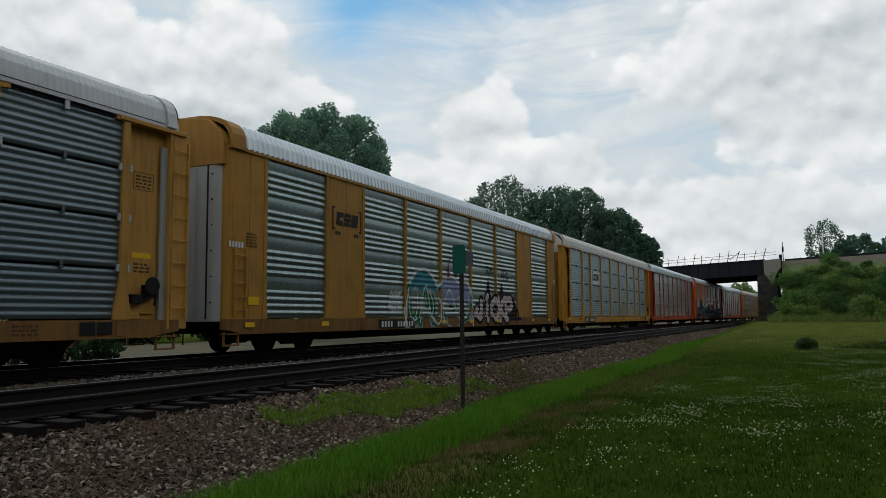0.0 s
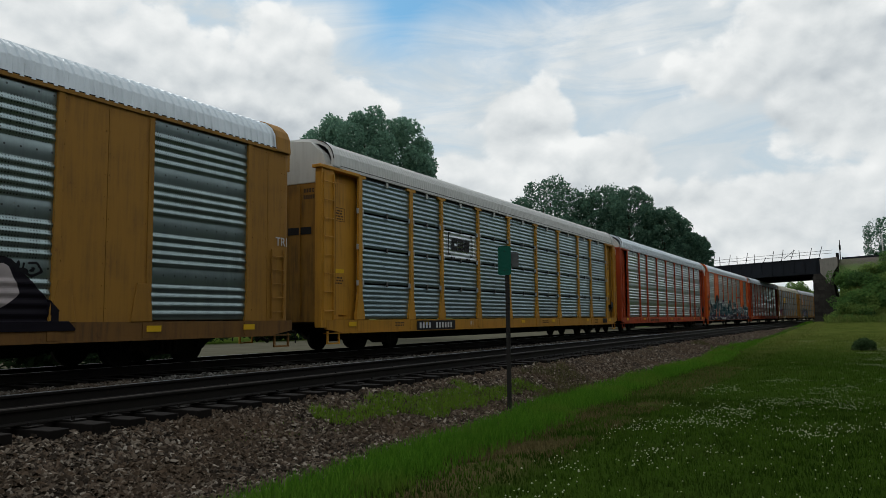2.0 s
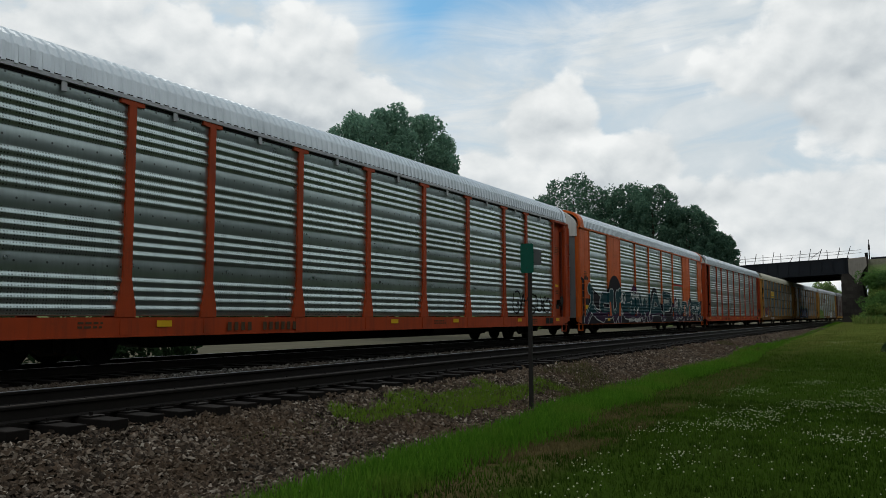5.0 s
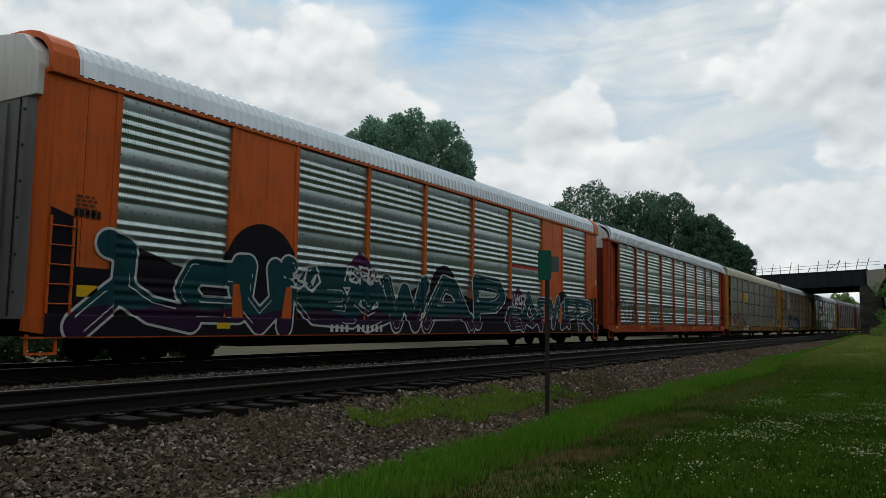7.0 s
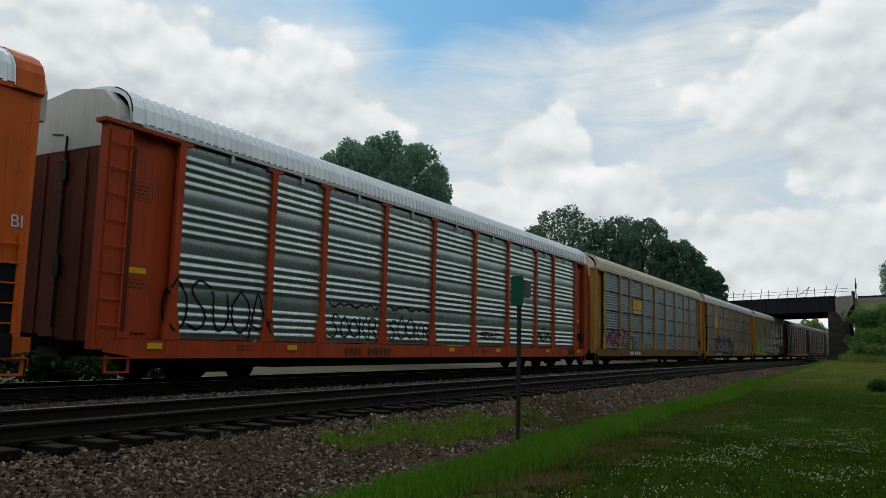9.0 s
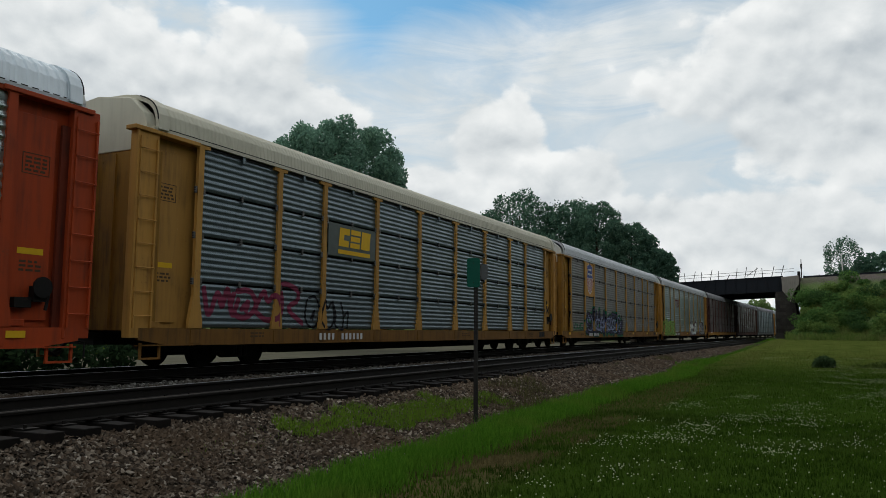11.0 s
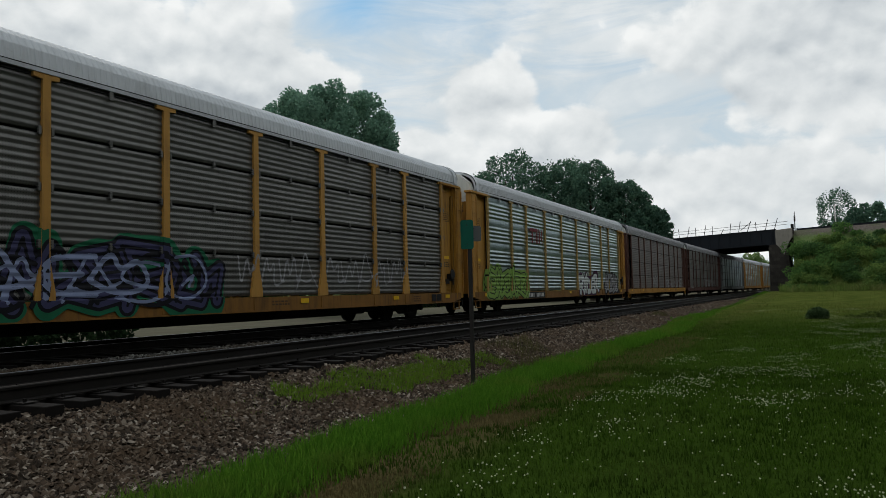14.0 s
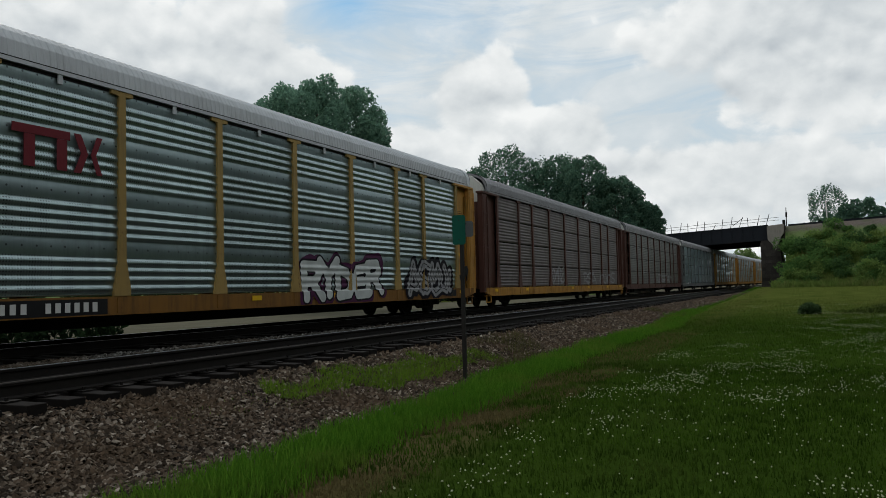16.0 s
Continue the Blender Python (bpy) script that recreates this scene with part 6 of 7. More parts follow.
def paint_car_e():
    a = dict(style="plated", ribs="grouped")
    ys, zs, Y, Z = grid(-13.2, 13.2, 0.56, 3.2)
    wob = np.vectorize(lambda y: noise.noise((y * 0.9, 3.0, 0.0)))(ys)[:, None]
    back = Z - (1.75 + 0.35 * wob - 0.25 * (Y > 6))
    back = np.where(Y < -10.6, Z - (2.75 - 0.30 * (Y + 13.2)), back)
    back = np.where(Y > 12.0, Z - (2.0 + 0.1 * (Y - 12.0)), back)
    back = np.where((Y > -12.7) & (Y < -12.05) & (Z > 1.75) & (Z < 2.6), 1, back)
    domes = np.minimum(np.minimum(dome(Y, Z, -8.2, 1.9, 1.15, 1.12), dome(Y, Z, -0.3, 1.7, 0.85, 0.95)), dome(Y, Z, 9.2, 1.5, 0.8, 0.75))
    roofs = np.minimum(roof_shape(Y, Z, -4.6, 2.72, 1.1), roof_shape(Y, Z, 5.0, 2.25, 1.0))
    painted(root=CAR_E, name="graffiti_shadow", field=np.minimum(back, domes), ys=ys, zs=zs, lift=0.003, mat=S_NIGHT, label="near-black sprayed shadow shapes", **a)
    painted(root=CAR_E, name="graffiti_roof", field=np.maximum(roofs, 1.4 - Z), ys=ys, zs=zs, lift=0.005, mat=S_PURPLE, label="dark purple sprayed peaks", **a)
    lines = (word("L", -12.5, -10.3, 0.75, 2.65, 1) + word("C", -10.4, -8.9, 0.85, 2.25, 2) + word("U", -8.9, -7.6, 0.75, 2.3, 3) + word("I", -7.75, -7.05, 0.75, 2.2, 4)
             + word("E", -6.9, -5.0, 0.85, 2.3, 5) + word([9], -4.9, -3.5, 0.8, 2.1, 6) + word("W", -3.3, -1.5, 0.75, 2.1, 7) + word("A", -1.2, 1.2, 0.75, 2.55, 8)
             + word("P", 1.6, 3.8, 0.8, 2.45, 9))
    small = (word("E", 4.1, 5.1, 0.75, 1.4, 10) + word([5, "P", 7, "P", 6], 5.4, 12.4, 0.7, 2.0, 11))
    d = np.minimum(stroke_distance(Y, Z, lines) - 0.05, stroke_distance(Y, Z, small) + 0.03)
    painted(root=CAR_E, name="graffiti_outline", field=d - 0.250, ys=ys, zs=zs, lift=0.007, mat=S_WHITE, label="white sprayed outlines", **a)
    painted(root=CAR_E, name="graffiti_fill", field=d - 0.200, ys=ys, zs=zs, lift=0.010, mat=S_TEAL, label="dark teal sprayed forms", **a)
    painted(root=CAR_E, name="graffiti_shade", field=np.maximum(d - 0.200, Z - 1.10 - 0.25 * wob), ys=ys, zs=zs, lift=0.0115, mat=S_PLUM, label="dark plum sprayed lower halves", **a)
    glint = np.maximum(np.abs(d - 0.10) - 0.014, np.vectorize(lambda y, z: noise.noise((y * 1.1, z * 1.1, 6.0)))(Y, Z) + 0.02)
    painted(root=CAR_E, name="graffiti_line", field=glint, ys=ys, zs=zs, lift=0.0125, mat=S_WHITE, label="thin white sprayed glints", **a)
    tags = word([7, 3, 6, 1, 5], -5.2, -3.7, 1.85, 2.35, 6, 0.02) + word([2, 7, 6], 4.5, 5.6, 1.5, 1.95, 7, 0.02) + word([3, 1], -7.2, -6.2, 1.6, 2.3, 8, 0.02)
    painted(root=CAR_E, name="graffiti_tag", field=stroke_distance(Y, Z, tags) - 0.03, ys=ys, zs=zs, lift=0.012, mat=S_WHITE, label="thin white sprayed tags", **a)
    ys, zs, Y, Z = grid(4.4, 7.0, 2.9, 3.1)
    painted(root=CAR_E, name="graffiti_dash", field=np.abs(Z - 3.0) - 0.06, ys=ys, zs=zs, lift=0.003, mat=S_RED, label="red sprayed dash", **a)


def paint_car_b():
    a = dict(style="plated", ribs="grouped")
    ys, zs, Y, Z = grid(-5.6, 8.2, 0.56, 3.4)
    blob = np.minimum(dome(Y, Z, -2.9, 0.9, 1.5, 1.75), np.minimum(dome(Y, Z, -0.6, 1.0, 1.5, 1.5), dome(Y, Z, 0.95, 0.9, 0.6, 1.5)))
    w = np.vectorize(lambda y, z: noise.noise((y * 1.6, z * 1.6, 2.0)))(Y, Z)
    painted(root=CAR_B, name="graffiti_outline", field=np.abs(blob) - 0.05, ys=ys, zs=zs, lift=0.003, mat=S_WHITE, label="white sprayed outline", **a)
    painted(root=CAR_B, name="graffiti_fill", field=np.maximum(blob + 0.02, w + 0.02), ys=ys, zs=zs, lift=0.005, mat=S_MIST, label="chalky sprayed ground", **a)
    painted(root=CAR_B, name="graffiti_cloud", field=np.maximum(np.maximum(blob + 0.05, 1.9 - Z + w * 0.4), Y + 1.5), ys=ys, zs=zs, lift=0.007, mat=S_AQUA, label="aqua sprayed cloud", **a)
    painted(root=CAR_B, name="graffiti_cloud", field=np.maximum(np.maximum(blob + 0.05, 1.55 - Z + w * 0.5), -1.45 - Y), ys=ys, zs=zs, lift=0.007, mat=S_SKY, label="pale blue sprayed cloud", **a)
    painted(root=CAR_B, name="graffiti_mark", field=np.maximum(np.hypot(Y + 0.4, (Z - 2.5) * 0.6) - 0.45, w - 0.05), ys=ys, zs=zs, lift=0.004, mat=S_PINK, label="faded pink spray", **a)
    lines = rounded(word(["U", "A", 2], -4.2, -1.3, 0.65, 2.2, 21) + word(["A", "U"], -1.3, 1.4, 0.65, 2.1, 22))
    painted(root=CAR_B, name="graffiti_shade", field=np.maximum(stroke_distance(Y, Z, lines) - 0.17, w + 0.05), ys=ys, zs=zs, lift=0.006, mat=S_GREEN, label="thin green sprayed shade", **a)
    painted(root=CAR_B, name="graffiti_line", field=stroke_distance(Y, Z, lines) - 0.035, ys=ys, zs=zs, lift=0.009, mat=S_WHITE, label="thin white sprayed lines", **a)
    lines = word("JIOKP", 1.9, 6.4, 0.80, 1.85, 23, 0.03)
    d = stroke_distance(Y, Z, lines)
    crown = np.minimum(np.minimum(np.maximum(np.abs(Y - 3.4) * 2.3 + Z - 2.6, 1.2 - Z), np.maximum(np.abs(Y - 5.05) * 2.3 + Z - 2.5, 1.2 - Z)), np.maximum(np.abs(Y - 6.4) * 1.0 + Z - 1.95, 0.75 - Z))
    painted(root=CAR_B, name="graffiti_shadow", field=np.minimum(crown, d - 0.27), ys=ys, zs=zs, lift=0.003, mat=S_NIGHT, label="black sprayed shadow with spikes", **a)
    painted(root=CAR_B, name="graffiti_fill", field=d - 0.15, ys=ys, zs=zs, lift=0.006, mat=S_ROSE, label="chalky white sprayed forms", **a)
    tags = word([3, 1, 7], 3.1, 4.0, 2.75, 3.2, 24, 0.02) + word([5, 6, 3], 5.0, 6.0, 2.6, 3.1, 25, 0.02) + word([4, 7, 1], 6.0, 6.9, 1.7, 1.95, 26, 0.02)
    painted(root=CAR_B, name="graffiti_tag", field=stroke_distance(Y, Z, tags) - 0.022, ys=ys, zs=zs, lift=0.004, mat=S_BLACK, label="small black tags", **a)
    tags = word([5, 1, 8], -5.4, -4.6, 1.5, 1.85, 27, 0.02) + word([7, 3, 1, 6], -5.5, -4.55, 1.15, 1.45, 28, 0.02)
    painted(root=CAR_B, name="graffiti_tag", field=stroke_distance(Y, Z, tags) - 0.03, ys=ys, zs=zs, lift=0.004, mat=S_WHITE, label="small white tags", **a)


def tag_on(root, order, y0, y1, z0, z1, seed, width, mat, label, style="tee", ribs="grouped", fill=None, halo=None, fill_w=0.16, lift=0.004, halo_w=0.14, core=True):
    """A sprayed piece: a halo behind, filled forms, and lines."""
    ys, zs, Y, Z = grid(y0 - 0.4, y1 + 0.4, max(0.56, z0 - 0.3), z1 + 0.35)
    lines = word(order, y0, y1, z0, z1, seed, 0.03)
    d = stroke_distance(Y, Z, lines if fill else rounded(lines))
    k = dict(root=root, ys=ys, zs=zs, style=style, ribs=ribs)
    if halo:
        w = np.vectorize(lambda y, z: noise.noise((y * 1.3, z * 1.3, seed)))(Y, Z)
        painted(name="graffiti_halo", field=d - fill_w - halo_w + w * (0.06 + halo_w), lift=0.003, mat=halo, label="soft sprayed ground behind", **k)
    if fill:
        painted(name="graffiti_outline", field=d - fill_w - width, lift=0.005, mat=mat, label=label, **k)
        painted(name="graffiti_fill", field=d - fill_w, lift=0.008, mat=fill, label="sprayed fill", **k)
        if core:
            painted(name="graffiti_line", field=d - width * 0.45, lift=0.011, mat=mat, label=label, **k)
    else:
        painted(name="graffiti_tag", field=d - width, lift=lift, mat=mat, label=label, **k)


def paint_others():
    tag_on(CAR_D, [1, 7, 3, 2, 9], 8.0, 11.6, 1.0, 2.0, 31, 0.035, S_BLACK, "black sprayed tag")
    tag_on(CAR_F, ["O", "S", "U", "O", 5], -12.2, -9.1, 0.95, 2.25, 41, 0.027, S_BLACK, "large black sprayed tag")
    tag_on(CAR_F, ["S", "O", "O", "K", "R"], -6.8, -4.6, 1.0, 1.7, 42, 0.024, S_BLACK, "black sprayed tag")
    tag_on(CAR_F, [4, 4], -6.7, -4.7, 1.85, 2.0, 49, 0.025, S_BLACK, "black sprayed zigzag")
    tag_on(CAR_F, ["S", "O", "O", "K", "R"], -4.0, -1.6, 1.0, 1.75, 43, 0.024, S_BLACK, "black sprayed tag")
    tag_on(CAR_F, [4, 4], -3.8, -1.8, 1.9, 2.05, 48, 0.025, S_BLACK, "black sprayed zigzag")
    tag_on(CAR_F, [3, 1, 2], 2.0, 3.4, 1.2, 1.5, 44, 0.022, S_BLACK, "faint black tag")
    tag_on(CAR_F, [7, 1, 4], 7.4, 8.8, 1.1, 1.8, 45, 0.028, S_BLACK, "black sprayed tag")
    tag_on(CAR_G, [4, 1, 9, 6], -11.6, -8.2, 1.0, 2.1, 51, 0.07, S_PINK, "dark pink sprayed piece", ribs="even")
    tag_on(CAR_G, [1, 9, 2], -7.9, -5.9, 0.8, 1.9, 52, 0.035, S_BLACK, "black sprayed scrawl", ribs="even")
    tag_on(CAR_G, ["J", "A", "S", 7, "O"], 12.22, 12.98, 1.75, 2.15, 54, 0.022, S_BLACK, "black sprayed tag on the end sheet", ribs="even")
    tag_on(CAR_G, ["O"], 12.42, 12.68, 2.25, 2.42, 55, 0.05, S_BLACK, "black sprayed blot on the end sheet", ribs="even")
    tag_on(CAR_G, [1], 9.9, 10.5, 1.25, 1.6, 53, 0.015, S_MIST, "faint scratched ring", ribs="even")
    tag_on(CAR_H, [3, 9, 5, 7, 8, 6, 2], -8.9, 0.0, 0.75, 2.05, 61, 0.07, S_BLACK, "black sprayed lines", ribs="even", fill=S_BLUE, halo=S_GREEN, fill_w=0.14, halo_w=0.16)
    tag_on(CAR_H, [9, 4, 2, 7, 5, 3, 1], -8.7, -0.2, 0.80, 1.95, 62, 0.034, S_SKY, "pale blue sprayed lines", ribs="even", lift=0.014)
    tag_on(CAR_H, [6, 0, 8, "S", 5, "A", 3, 7], -8.8, -0.1, 0.70, 2.0, 66, 0.05, S_BLACK, "black sprayed arrows", ribs="even", lift=0.012)
    tag_on(CAR_H, ["C", 5, "E", 9], -6.9, -2.0, 0.95, 1.85, 67, 0.055, S_SKY, "pale blue sprayed highlights", ribs="even", lift=0.013)
    tag_on(CAR_H, [4, 7, 4, 5], 0.9, 4.0, 1.0, 2.2, 63, 0.028, S_MIST, "thin white scrawl", ribs="even")
    tag_on(CAR_H, [7, 4, 5, 7, 4], 4.5, 9.0, 1.0, 2.3, 64, 0.028, S_MIST, "thin white scrawl", ribs="even")
    tag_on(CAR_H, [9, 2, 3], -11.3, -9.6, 1.0, 1.4, 65, 0.03, S_GREEN, "small green tag", ribs="even")
    tag_on(CAR_I, [3, 7, 8, 4, 6, 1], -12.0, -7.3, 0.72, 1.9, 71, 0.05, S_BLACK, "black outline of a lime piece", fill=S_LIME, halo=S_LIME, fill_w=0.20)
    tag_on(CAR_I, "RYDER", 1.8, 6.0, 0.74, 1.80, 72, 0.055, S_BLACK, "black outline of white letters", fill=S_WHITE, halo=S_PURPLE, fill_w=0.145, core=False)
    tag_on(CAR_I, [5, 3, 9, 2], 8.0, 11.2, 0.75, 1.85, 73, 0.045, S_BLACK, "black outline of grey forms", fill=S_MIST, halo=S_NIGHT, fill_w=0.14)
    tag_on(CAR_J, [1, 4, 6, 8], -4.0, -1.7, 1.0, 2.0, 81, 0.05, S_MIST, "faded white piece", ribs="even")
    tag_on(CAR_J, [6, 3, 5], 2.5, 5.5, 1.0, 1.8, 82, 0.05, S_MIST, "faded white piece", ribs="even")
    tag_on(CAR_J, [8, 2, 1, 3], 6.5, 11.0, 1.0, 1.8, 83, 0.045, S_MIST, "faded white piece", ribs="even")
    for k, root in CARS:
        if k > 9:
            tag_on(root, [5, 1, 3, 7, 2][k % 3:], -4.0 + 2 * (k % 4), 3.5 + 2 * (k % 4), 1.0, 1.9, 90 + k, 0.06, S_MIST, "faded white piece", ribs="even")


paint_car_e()
paint_car_b()
paint_others()


def text_mesh(body, size):
    cu = bpy.data.curves.new("lettering", "FONT")
    cu.body, cu.size, cu.align_x, cu.align_y, cu.extrude = body, size, "CENTER", "CENTER", 0.002
    ob = bpy.data.objects.new("lettering", cu)
    me = bpy.data.meshes.new_from_object(ob)
    bpy.data.objects.remove(ob)
    me.materials.clear()
    me.materials.append(None)
    return me


def bars(root, m, mat, counts, w, h, gap, space):
    """A row of plain bars in groups, standing for marks, in the y-z plane of m."""
    def bar():
        bm = bmesh.new()
        box(bm, -0.002, 0.002, -w / 2, w / 2, -h / 2, h / 2)
        return mesh_of(bm, "marking")
    me = cached(("bar", w, h), bar)
    y = -(sum(counts) * (w + gap) + (len(counts) - 1) * space) / 2
    for c in counts:
        for _ in range(c):
            part("marking", me, mat, root, "", m @ pose(0, y + w / 2, 0))
            y += w + gap
        y += space


def number_board(root, y, mat=BAR_WHITE, plate=True, width=2.6):
    if plate:
        part("number_board", slab(y - width / 2, y + width / 2, 0.56, 0.86, 1.606), BAR_BLACK, root, "black board with white marks")
    bars(root, pose(1.624 if root in (CAR_B, CAR_E, CAR_H, CAR_I) else 1.613, y, 0.71), mat, (4, 6), 0.11, 0.18, 0.09, 0.28)


def stencils(root, y, z, x, mat, rows=4, w=0.5, frame_line=True):
    """A block of small unreadable stencil lines."""
    bm = bmesh.new()
    rng = random.Random(int(y * 10 + z * 100))
    for r in range(rows):
        yy = -w / 2
        while yy < w / 2 - 0.05:
            l = rng.uniform(0.05, 0.14)
            box(bm, -0.002, 0.002, yy, min(yy + l, w / 2), -r * 0.075 - 0.02, -r * 0.075 + 0.02)
            yy += l + 0.04
    if frame_line:
        h0, h1 = 0.07, -(rows - 1) * 0.075 - 0.07
        for a, b, c, d in ((-w / 2 - 0.06, w / 2 + 0.06, h0, h0 + 0.015), (-w / 2 - 0.06, w / 2 + 0.06, h1, h1 + 0.015), (-w / 2 - 0.06, -w / 2 - 0.045, h1, h0), (w / 2 + 0.045, w / 2 + 0.06, h1, h0)):
            box(bm, -0.002, 0.002, a, b, c, d)
    part("stencil", bm, mat, root, "small stencilled block", pose(x, y, z))


def sticker(root, y, z, x=1.612, w=0.36, h=0.12):
    part("reflector", slab(y - w / 2, y + w / 2, z, z + h, x), BAR_YELLOW, root, "yellow sill sticker")


def emblem_piece(root, pts, x, y, z, mat):
    bm = bmesh.new()
    extrude(bm, pts, 0, -0.003, 0.003)
    part("emblem_block", bm, mat, root, "plain block of a company emblem", pose(x, y, z))


def emblem_blocks(root, y, z, x, mat, scale=1.0, brackets=True, underline=False):
    """A company mark drawn as plain shapes: three leaning blocks, two of them slit, between brackets or over a bar."""
    def leaning(a, b, c, d):
        return [(scale * (a + 0.12 * c), scale * c), (scale * (b + 0.12 * c), scale * c), (scale * (b + 0.12 * d), scale * d), (scale * (a + 0.12 * d), scale * d)]

    def square(a, b, c, d):
        return [(scale * a, scale * c), (scale * b, scale * c), (scale * b, scale * d), (scale * a, scale * d)]
    shapes = [leaning(-0.62, -0.24, 0.06, 0.20), leaning(-0.62, -0.24, -0.20, -0.06), leaning(-0.62, -0.44, -0.059, 0.059), leaning(-0.18, 0.20, 0.09, 0.20), leaning(-0.18, 0.20, -0.055, 0.055),
              leaning(-0.18, 0.20, -0.20, -0.09), leaning(0.26, 0.62, -0.20, 0.20)]
    if brackets:
        for e in (-1, 1):
            shapes.append([(scale * e * a, scale * b) for a, b in ((0.85, -0.36), (0.85, 0.36), (0.70, 0.36), (0.70, 0.31), (0.80, 0.31), (0.80, -0.31), (0.70, -0.31), (0.70, -0.36))])
        shapes += [square(a - 0.05, a + 0.05, -0.51, -0.41) for a in (-0.62, -0.46, 0.46, 0.62)]
    if underline:
        shapes.append(square(-0.66, 0.62, -0.36, -0.27))
    for pts in shapes:
        emblem_piece(root, pts, x, y, z, mat)


def shield_emblem(root, y, z):
    """A shield with a blue top and red and white stripes."""
    part("emblem_plate", slab(y - 0.94, y + 0.94, DECK + 2.07, EAVE - 0.1, 1.575, 0.006), YELLOW, root, "flat yellow plate")

    def outline(w, h, top):
        pts = []
        for u, v in ((0.0, -1.0), (0.55, -0.82), (0.92, -0.35), (0.95, 0.1), (0.72, 0.55), (0.95, 0.82), (0.5, 0.88), (0.0, 1.0)):
            pts.append((u * w, v * h))
        pts += [(-a, b) for a, b in reversed(pts[1:-1])]
        return pts
    blue, red = plain("emblem_blue", (0.02, 0.05, 0.25), 0.5, 0, 0.1), plain("emblem_red", (0.30, 0.03, 0.05), 0.5, 0, 0.1)
    bm = bmesh.new()
    extrude(bm, outline(0.66, 0.92, 1), 0, 0, 0.004)
    part("shield", bm, BAR_WHITE, root, "white shield", pose(1.582, y, z))
    bm = bmesh.new()
    extrude(bm, [(-0.60, 0.06), (0.60, 0.06), (0.46, 0.5), (0.60, 0.74), (0.32, 0.80), (0, 0.90), (-0.32, 0.80), (-0.60, 0.74), (-0.46, 0.5)], 0, 0.004, 0.008)
    part("shield_top", bm, blue, root, "blue upper field", pose(1.582, y, z))
    for k in range(7):
        a = -0.51 + k * 0.17
        low = -0.84 + 0.55 * (a / 0.62) ** 2
        part("stripe", slab(a - 0.04, a + 0.04, low, 0.03, 0.004, 0.004), red, root, "", pose(1.582, y, z))
    bars(root, pose(1.594, y, z + 0.55), BAR_WHITE, (5,), 0.09, 0.11, 0.04, 0)
    bars(root, pose(1.594, y, z + 0.28), BAR_WHITE, (7,), 0.09, 0.11, 0.04, 0)


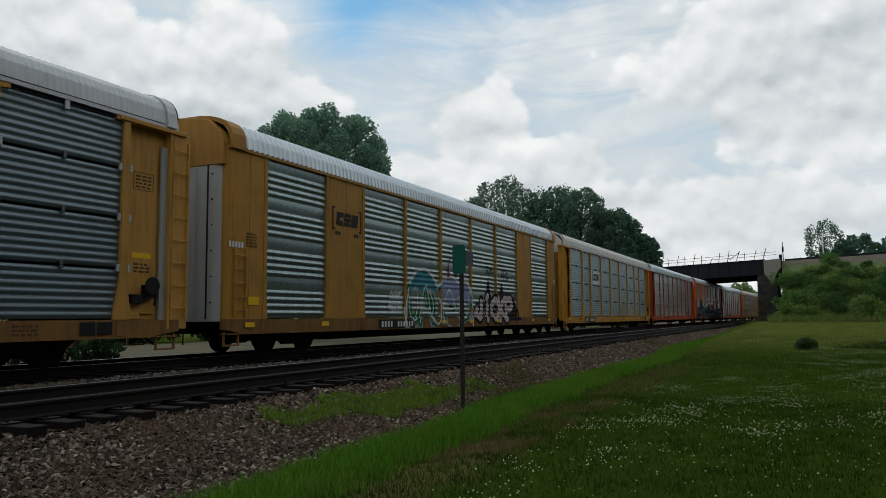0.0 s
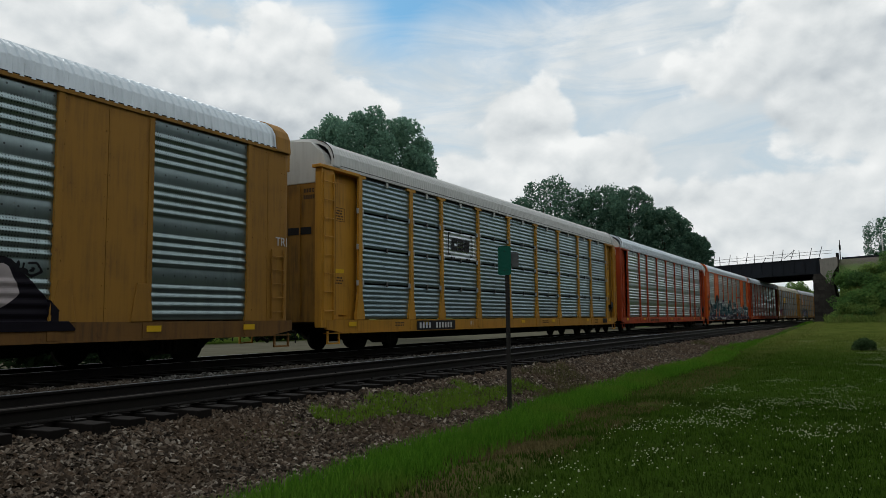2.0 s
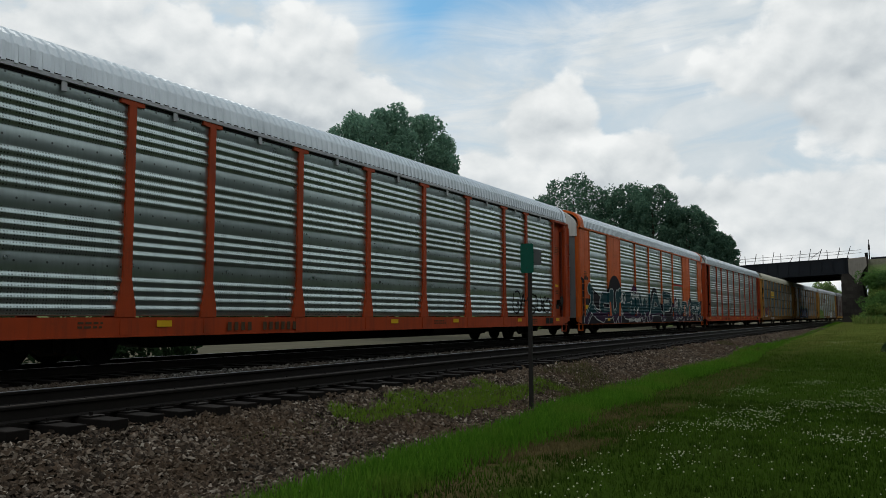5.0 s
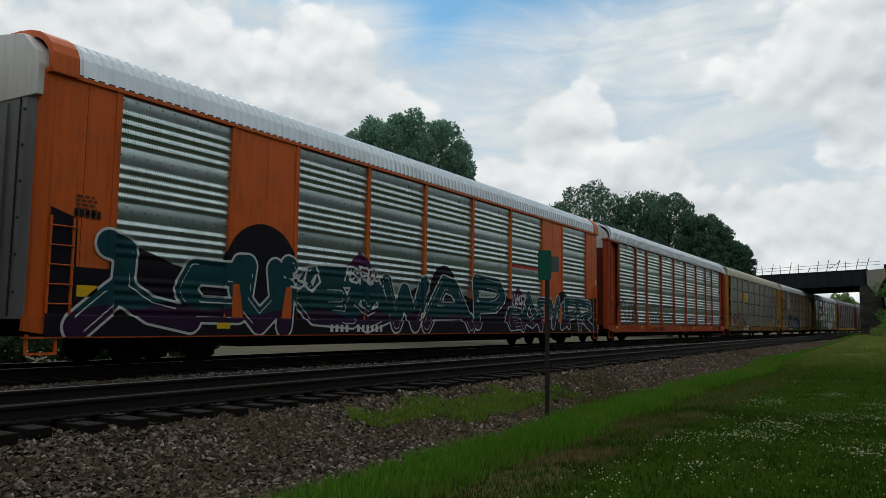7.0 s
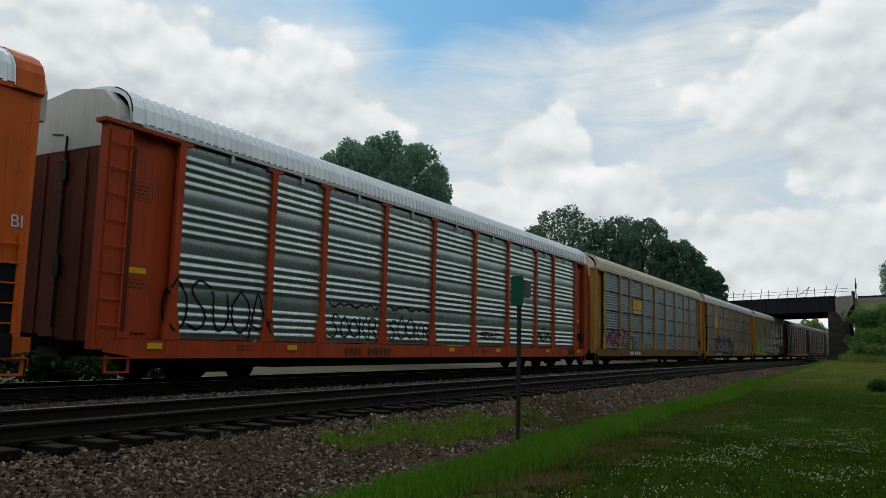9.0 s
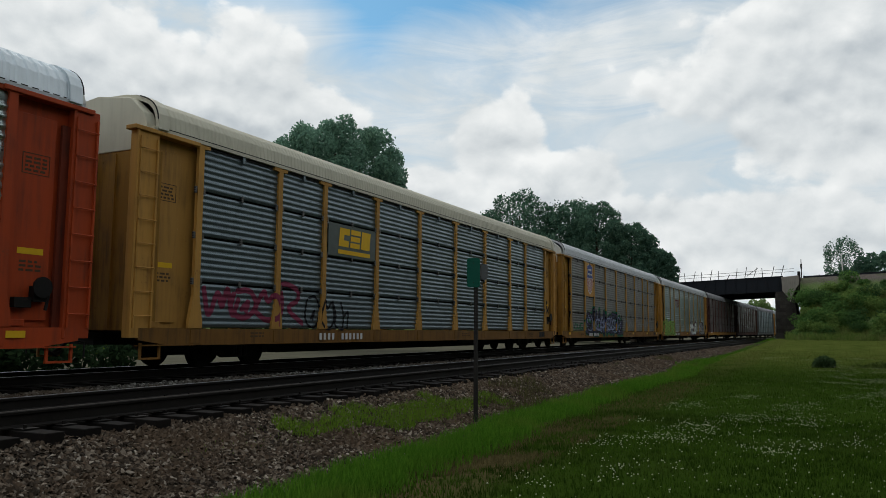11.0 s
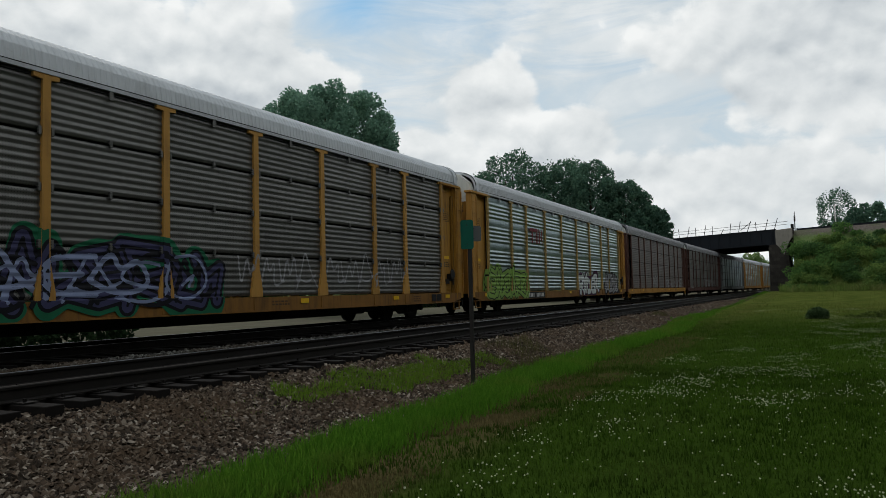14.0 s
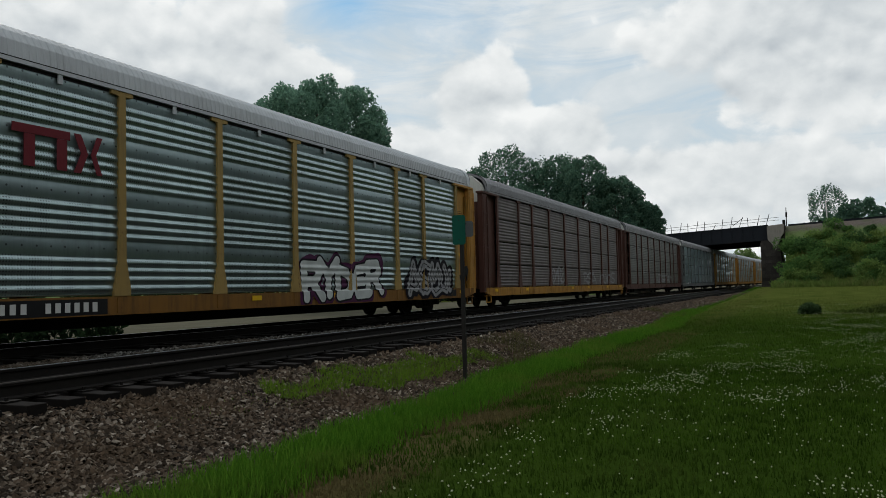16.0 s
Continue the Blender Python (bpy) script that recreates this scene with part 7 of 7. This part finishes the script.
def build_marks():
    height = text_mesh("EXCESS HEIGHT CAR", 0.095)
    for k, root in CARS:
        if root in (CAR_C, CAR_D, CAR_F, CAR_H, CAR_I, CAR_J) or k > 9:
            part("lettering", height, BAR_BLACK, root, "black words on the white end cap", pose(0.78, -13.487, 5.12, 90, 0, 0))
            bars(root, pose(0.95, -13.507, 4.42, 0, 0, -90), BAR_BROWN, (4,), 0.065, 0.11, 0.03, 0)
            bars(root, pose(0.95, -13.507, 4.24, 0, 0, -90), BAR_BROWN, (6,), 0.045, 0.11, 0.02, 0)
    for root, y, plate, mat in ((CAR_A, 5.5, False, BAR_BROWN), (CAR_B, -4.95, True, BAR_WHITE), (CAR_C, -7.6, True, BAR_WHITE), (CAR_D, -5.5, False, BAR_BROWN), (CAR_E, -4.7, False, BAR_WHITE),
                                (CAR_F, -5.0, False, BAR_BROWN), (CAR_G, -6.2, False, BAR_WHITE), (CAR_H, -7.4, False, BAR_WHITE), (CAR_I, -6.0, True, BAR_WHITE)):
        number_board(root, y, mat, plate)
    emblem_blocks(CAR_B, -8.12, 3.85, 1.590, BAR_BLACK, 0.95)
    part("emblem_plate", cached(("tier", 2.8, 9), lambda: panel_mesh(2.70, DECK + 2.09, DECK + 3.03, "even")), ROOF_STEEL, CAR_C, "bright unperforated panel", pose(0.006, -5.74, 0))
    emblem_blocks(CAR_C, -5.74, DECK + 2.60, 1.568, BAR_BLACK, 1.1)
    part("emblem_plate", slab(-6.98, -4.42, DECK + 2.10, DECK + 3.03, 1.575, 0.006), plain("grey_green_plate", (0.10, 0.12, 0.11), 0.5, 0.2), CAR_G, "flat grey-green plate")
    emblem_blocks(CAR_G, -5.6, DECK + 2.66, 1.588, BAR_YELLOW, 1.35, False, True)
    shield_emblem(CAR_H, -8.12, 4.02)
    for pts in ([(-0.95, 0.38), (-0.95, 0.22), (0.22, 0.22), (0.22, 0.38)], [(-0.72, 0.215), (-0.72, -0.36), (-0.50, -0.36), (-0.50, 0.215)], [(-0.06, 0.215), (-0.06, -0.36), (0.16, -0.36), (0.16, 0.215)],
                [(0.30, 0.38), (0.46, 0.38), (0.62, 0.02), (0.46, -0.36), (0.30, -0.36), (0.46, 0.02)], [(0.95, 0.38), (0.82, 0.38), (0.68, 0.02), (0.82, -0.36), (0.95, -0.36), (0.80, 0.02)]):
        emblem_piece(CAR_I, pts, 1.588, -5.75, 3.6, BAR_MAROON)
    for root, body in ((CAR_B, "TRI"), (CAR_E, "BI")):
        part("lettering", text_mesh(body, 0.30), BAR_WHITE, root, "white letters on the end plate", pose(1.592, 13.12, 2.80, 90, 0, 90))
    bm = bmesh.new()
    box(bm, 0.22, 1.02, -13.515, -13.500, 3.22, 3.42)
    part("door_slot", bm, BAR_BLACK, CAR_C, "long black slot across the end door")
    mark = text_mesh("R1", 0.24)
    part("lettering", mark, BAR_WHITE, CAR_C, "white letters on the sill", pose(1.590, -4.95, 0.74, 90, 0, 90))
    for root in (CAR_A, CAR_C, CAR_D, CAR_F, CAR_G, CAR_H, CAR_I):
        dark = BAR_BROWN
        for s in (-1, 1):
            stencils(root, s * 12.72 - 0.12, 3.9, 1.443, dark, 4, 0.42)
            stencils(root, s * 12.72 - 0.12, 2.05, 1.443, dark, 3, 0.42, False)
            part("sticker", slab(s * 12.72 - 0.38, s * 12.72 + 0.12, 2.18, 2.29, 1.441), BAR_YELLOW, root, "yellow warning sticker")
        part("hand_brake", cached("brake", brake_mesh), BLACK_IRON, root, "dark hand brake housing and wheel", pose(0, 12.75, 0))
        stencils(root, 9.9, 0.80, 1.590, dark, 3, 0.5, False)
        stencils(root, -9.9, 0.80, 1.590, dark, 2, 0.5, False)
        stencils(root, 2.4, 0.78, 1.590, dark, 2, 0.7, False)
        part("placard", slab(11.0, 11.35, 0.62, 0.86, 1.606), BAR_BLACK, root, "dark inspection placard")
        part("placard", slab(11.4, 11.75, 0.62, 0.86, 1.606), BAR_BLACK, root, "dark inspection placard")
    for root in (CAR_B, CAR_E):
        stencils(root, -12.55, 3.0, 1.592, BAR_BROWN, 5, 0.4, False)
        bars(root, pose(1.592, -13.1 if root is CAR_B else -12.5, 2.7), BAR_WHITE if root is CAR_B else BAR_BLACK, (5,), 0.07, 0.14, 0.04, 0)
        for y in (-12.45,):
            sticker(root, y, 1.25, 1.592, 0.40, 0.20)
        for y in (-12.6, -9.3, -1.3, 1.4, 4.4, 9.3, 12.0):
            sticker(root, y, 0.70)
    for root in (CAR_H, CAR_C, CAR_F, CAR_D, CAR_J, CAR_I):
        for y in (-12.4, -8.3, -0.2, 3.4, 8.4, 12.3):
            sticker(root, y, 0.72, 1.606)


build_marks()


def build_latches():
    """Small pale clips that hold the tiered panels to their posts, and dark tie bars between the tiers."""
    def clip(w, x1):
        bm = bmesh.new()
        box(bm, 1.545, x1, -w, w, -0.09, 0.06)
        return mesh_of(bm, "clip", 0.006)
    clip_me, bar_me = cached("latch", lambda: clip(0.03, 1.60)), cached("tie_bar", lambda: clip(0.035, 1.59))
    for root in (CAR_A, CAR_C, CAR_G, CAR_H):
        for j in range(1, 4):
            z = DECK + 0.03 + j * 1.02
            for y in POSTS:
                for s in (-1, 1):
                    part("latch", clip_me, GREY_DOOR if root is CAR_C or root is CAR_A else GALV_DARK, root, "", pose(0, y + s * 0.13, z))
            for a, b in zip(POSTS, POSTS[1:]):
                part("tie_bar", bar_me, GALV_DARK, root, "", pose(0, (a + b) / 2, z))


build_latches()


def build_brackets():
    """Small brackets that hang the panels from the eave, one over each bay, with black strips beside them painted in
    for the gap's shade.
    """
    def bracket():
        bm = bmesh.new()
        box(bm, 1.56, 1.60, -0.05, 0.05, EAVE - 0.24, EAVE - 0.05)
        return mesh_of(bm, "eave_bracket", 0.006)

    def gap(w):
        bm = bmesh.new()
        box(bm, 1.548, 1.553, -w / 2 + 0.3, w / 2 - 0.3, EAVE - 0.125, EAVE - 0.068)
        return mesh_of(bm, "eave_gap")
    for root, mat in ((CAR_A, ROOF_GREY), (CAR_C, ROOF_WHITE), (CAR_D, ROOF_GREY), (CAR_F, ROOF_GREY), (CAR_G, GALV_NIGHT), (CAR_H, GALV_DARK), (CAR_I, ROOF_GREY)):
        for a, b in zip(POSTS, POSTS[1:]):
            w = b - a
            part("eave_bracket", cached("eave_bracket", bracket), mat, root, "", pose(0, (a + b) / 2, 0))
            part("eave_gap", cached(("eave_gap", round(w, 2)), lambda: gap(w)), BLACK_IRON, root, "", pose(0, (a + b) / 2, 0))


build_brackets()


# ---- what moves ----
def motions():
    times = [0, 1 / FPS] + list(range(1, 16)) + [16 - 1 / FPS, 16]
    for k, root in CARS:
        rows = []
        for t in times:
            y = car_y(k) - SPEED * t - GAIN * t * t
            rows.append((t, pose(FAR_C + curve(y), y, 0, 0, 0, curve_turn(y))))
        walk(root, rows)
        for truck in [c for c in root.children if c.name.startswith("truck")]:
            for wheels in truck.children:
                d = wheels.location.y
                walk(wheels, [(i / FPS, pose(0, d, 0.42, math.degrees((SPEED * i / FPS + GAIN * (i / FPS) ** 2) / 0.42), 0, 0)) for i in range(16 * FPS + 1)])


motions()
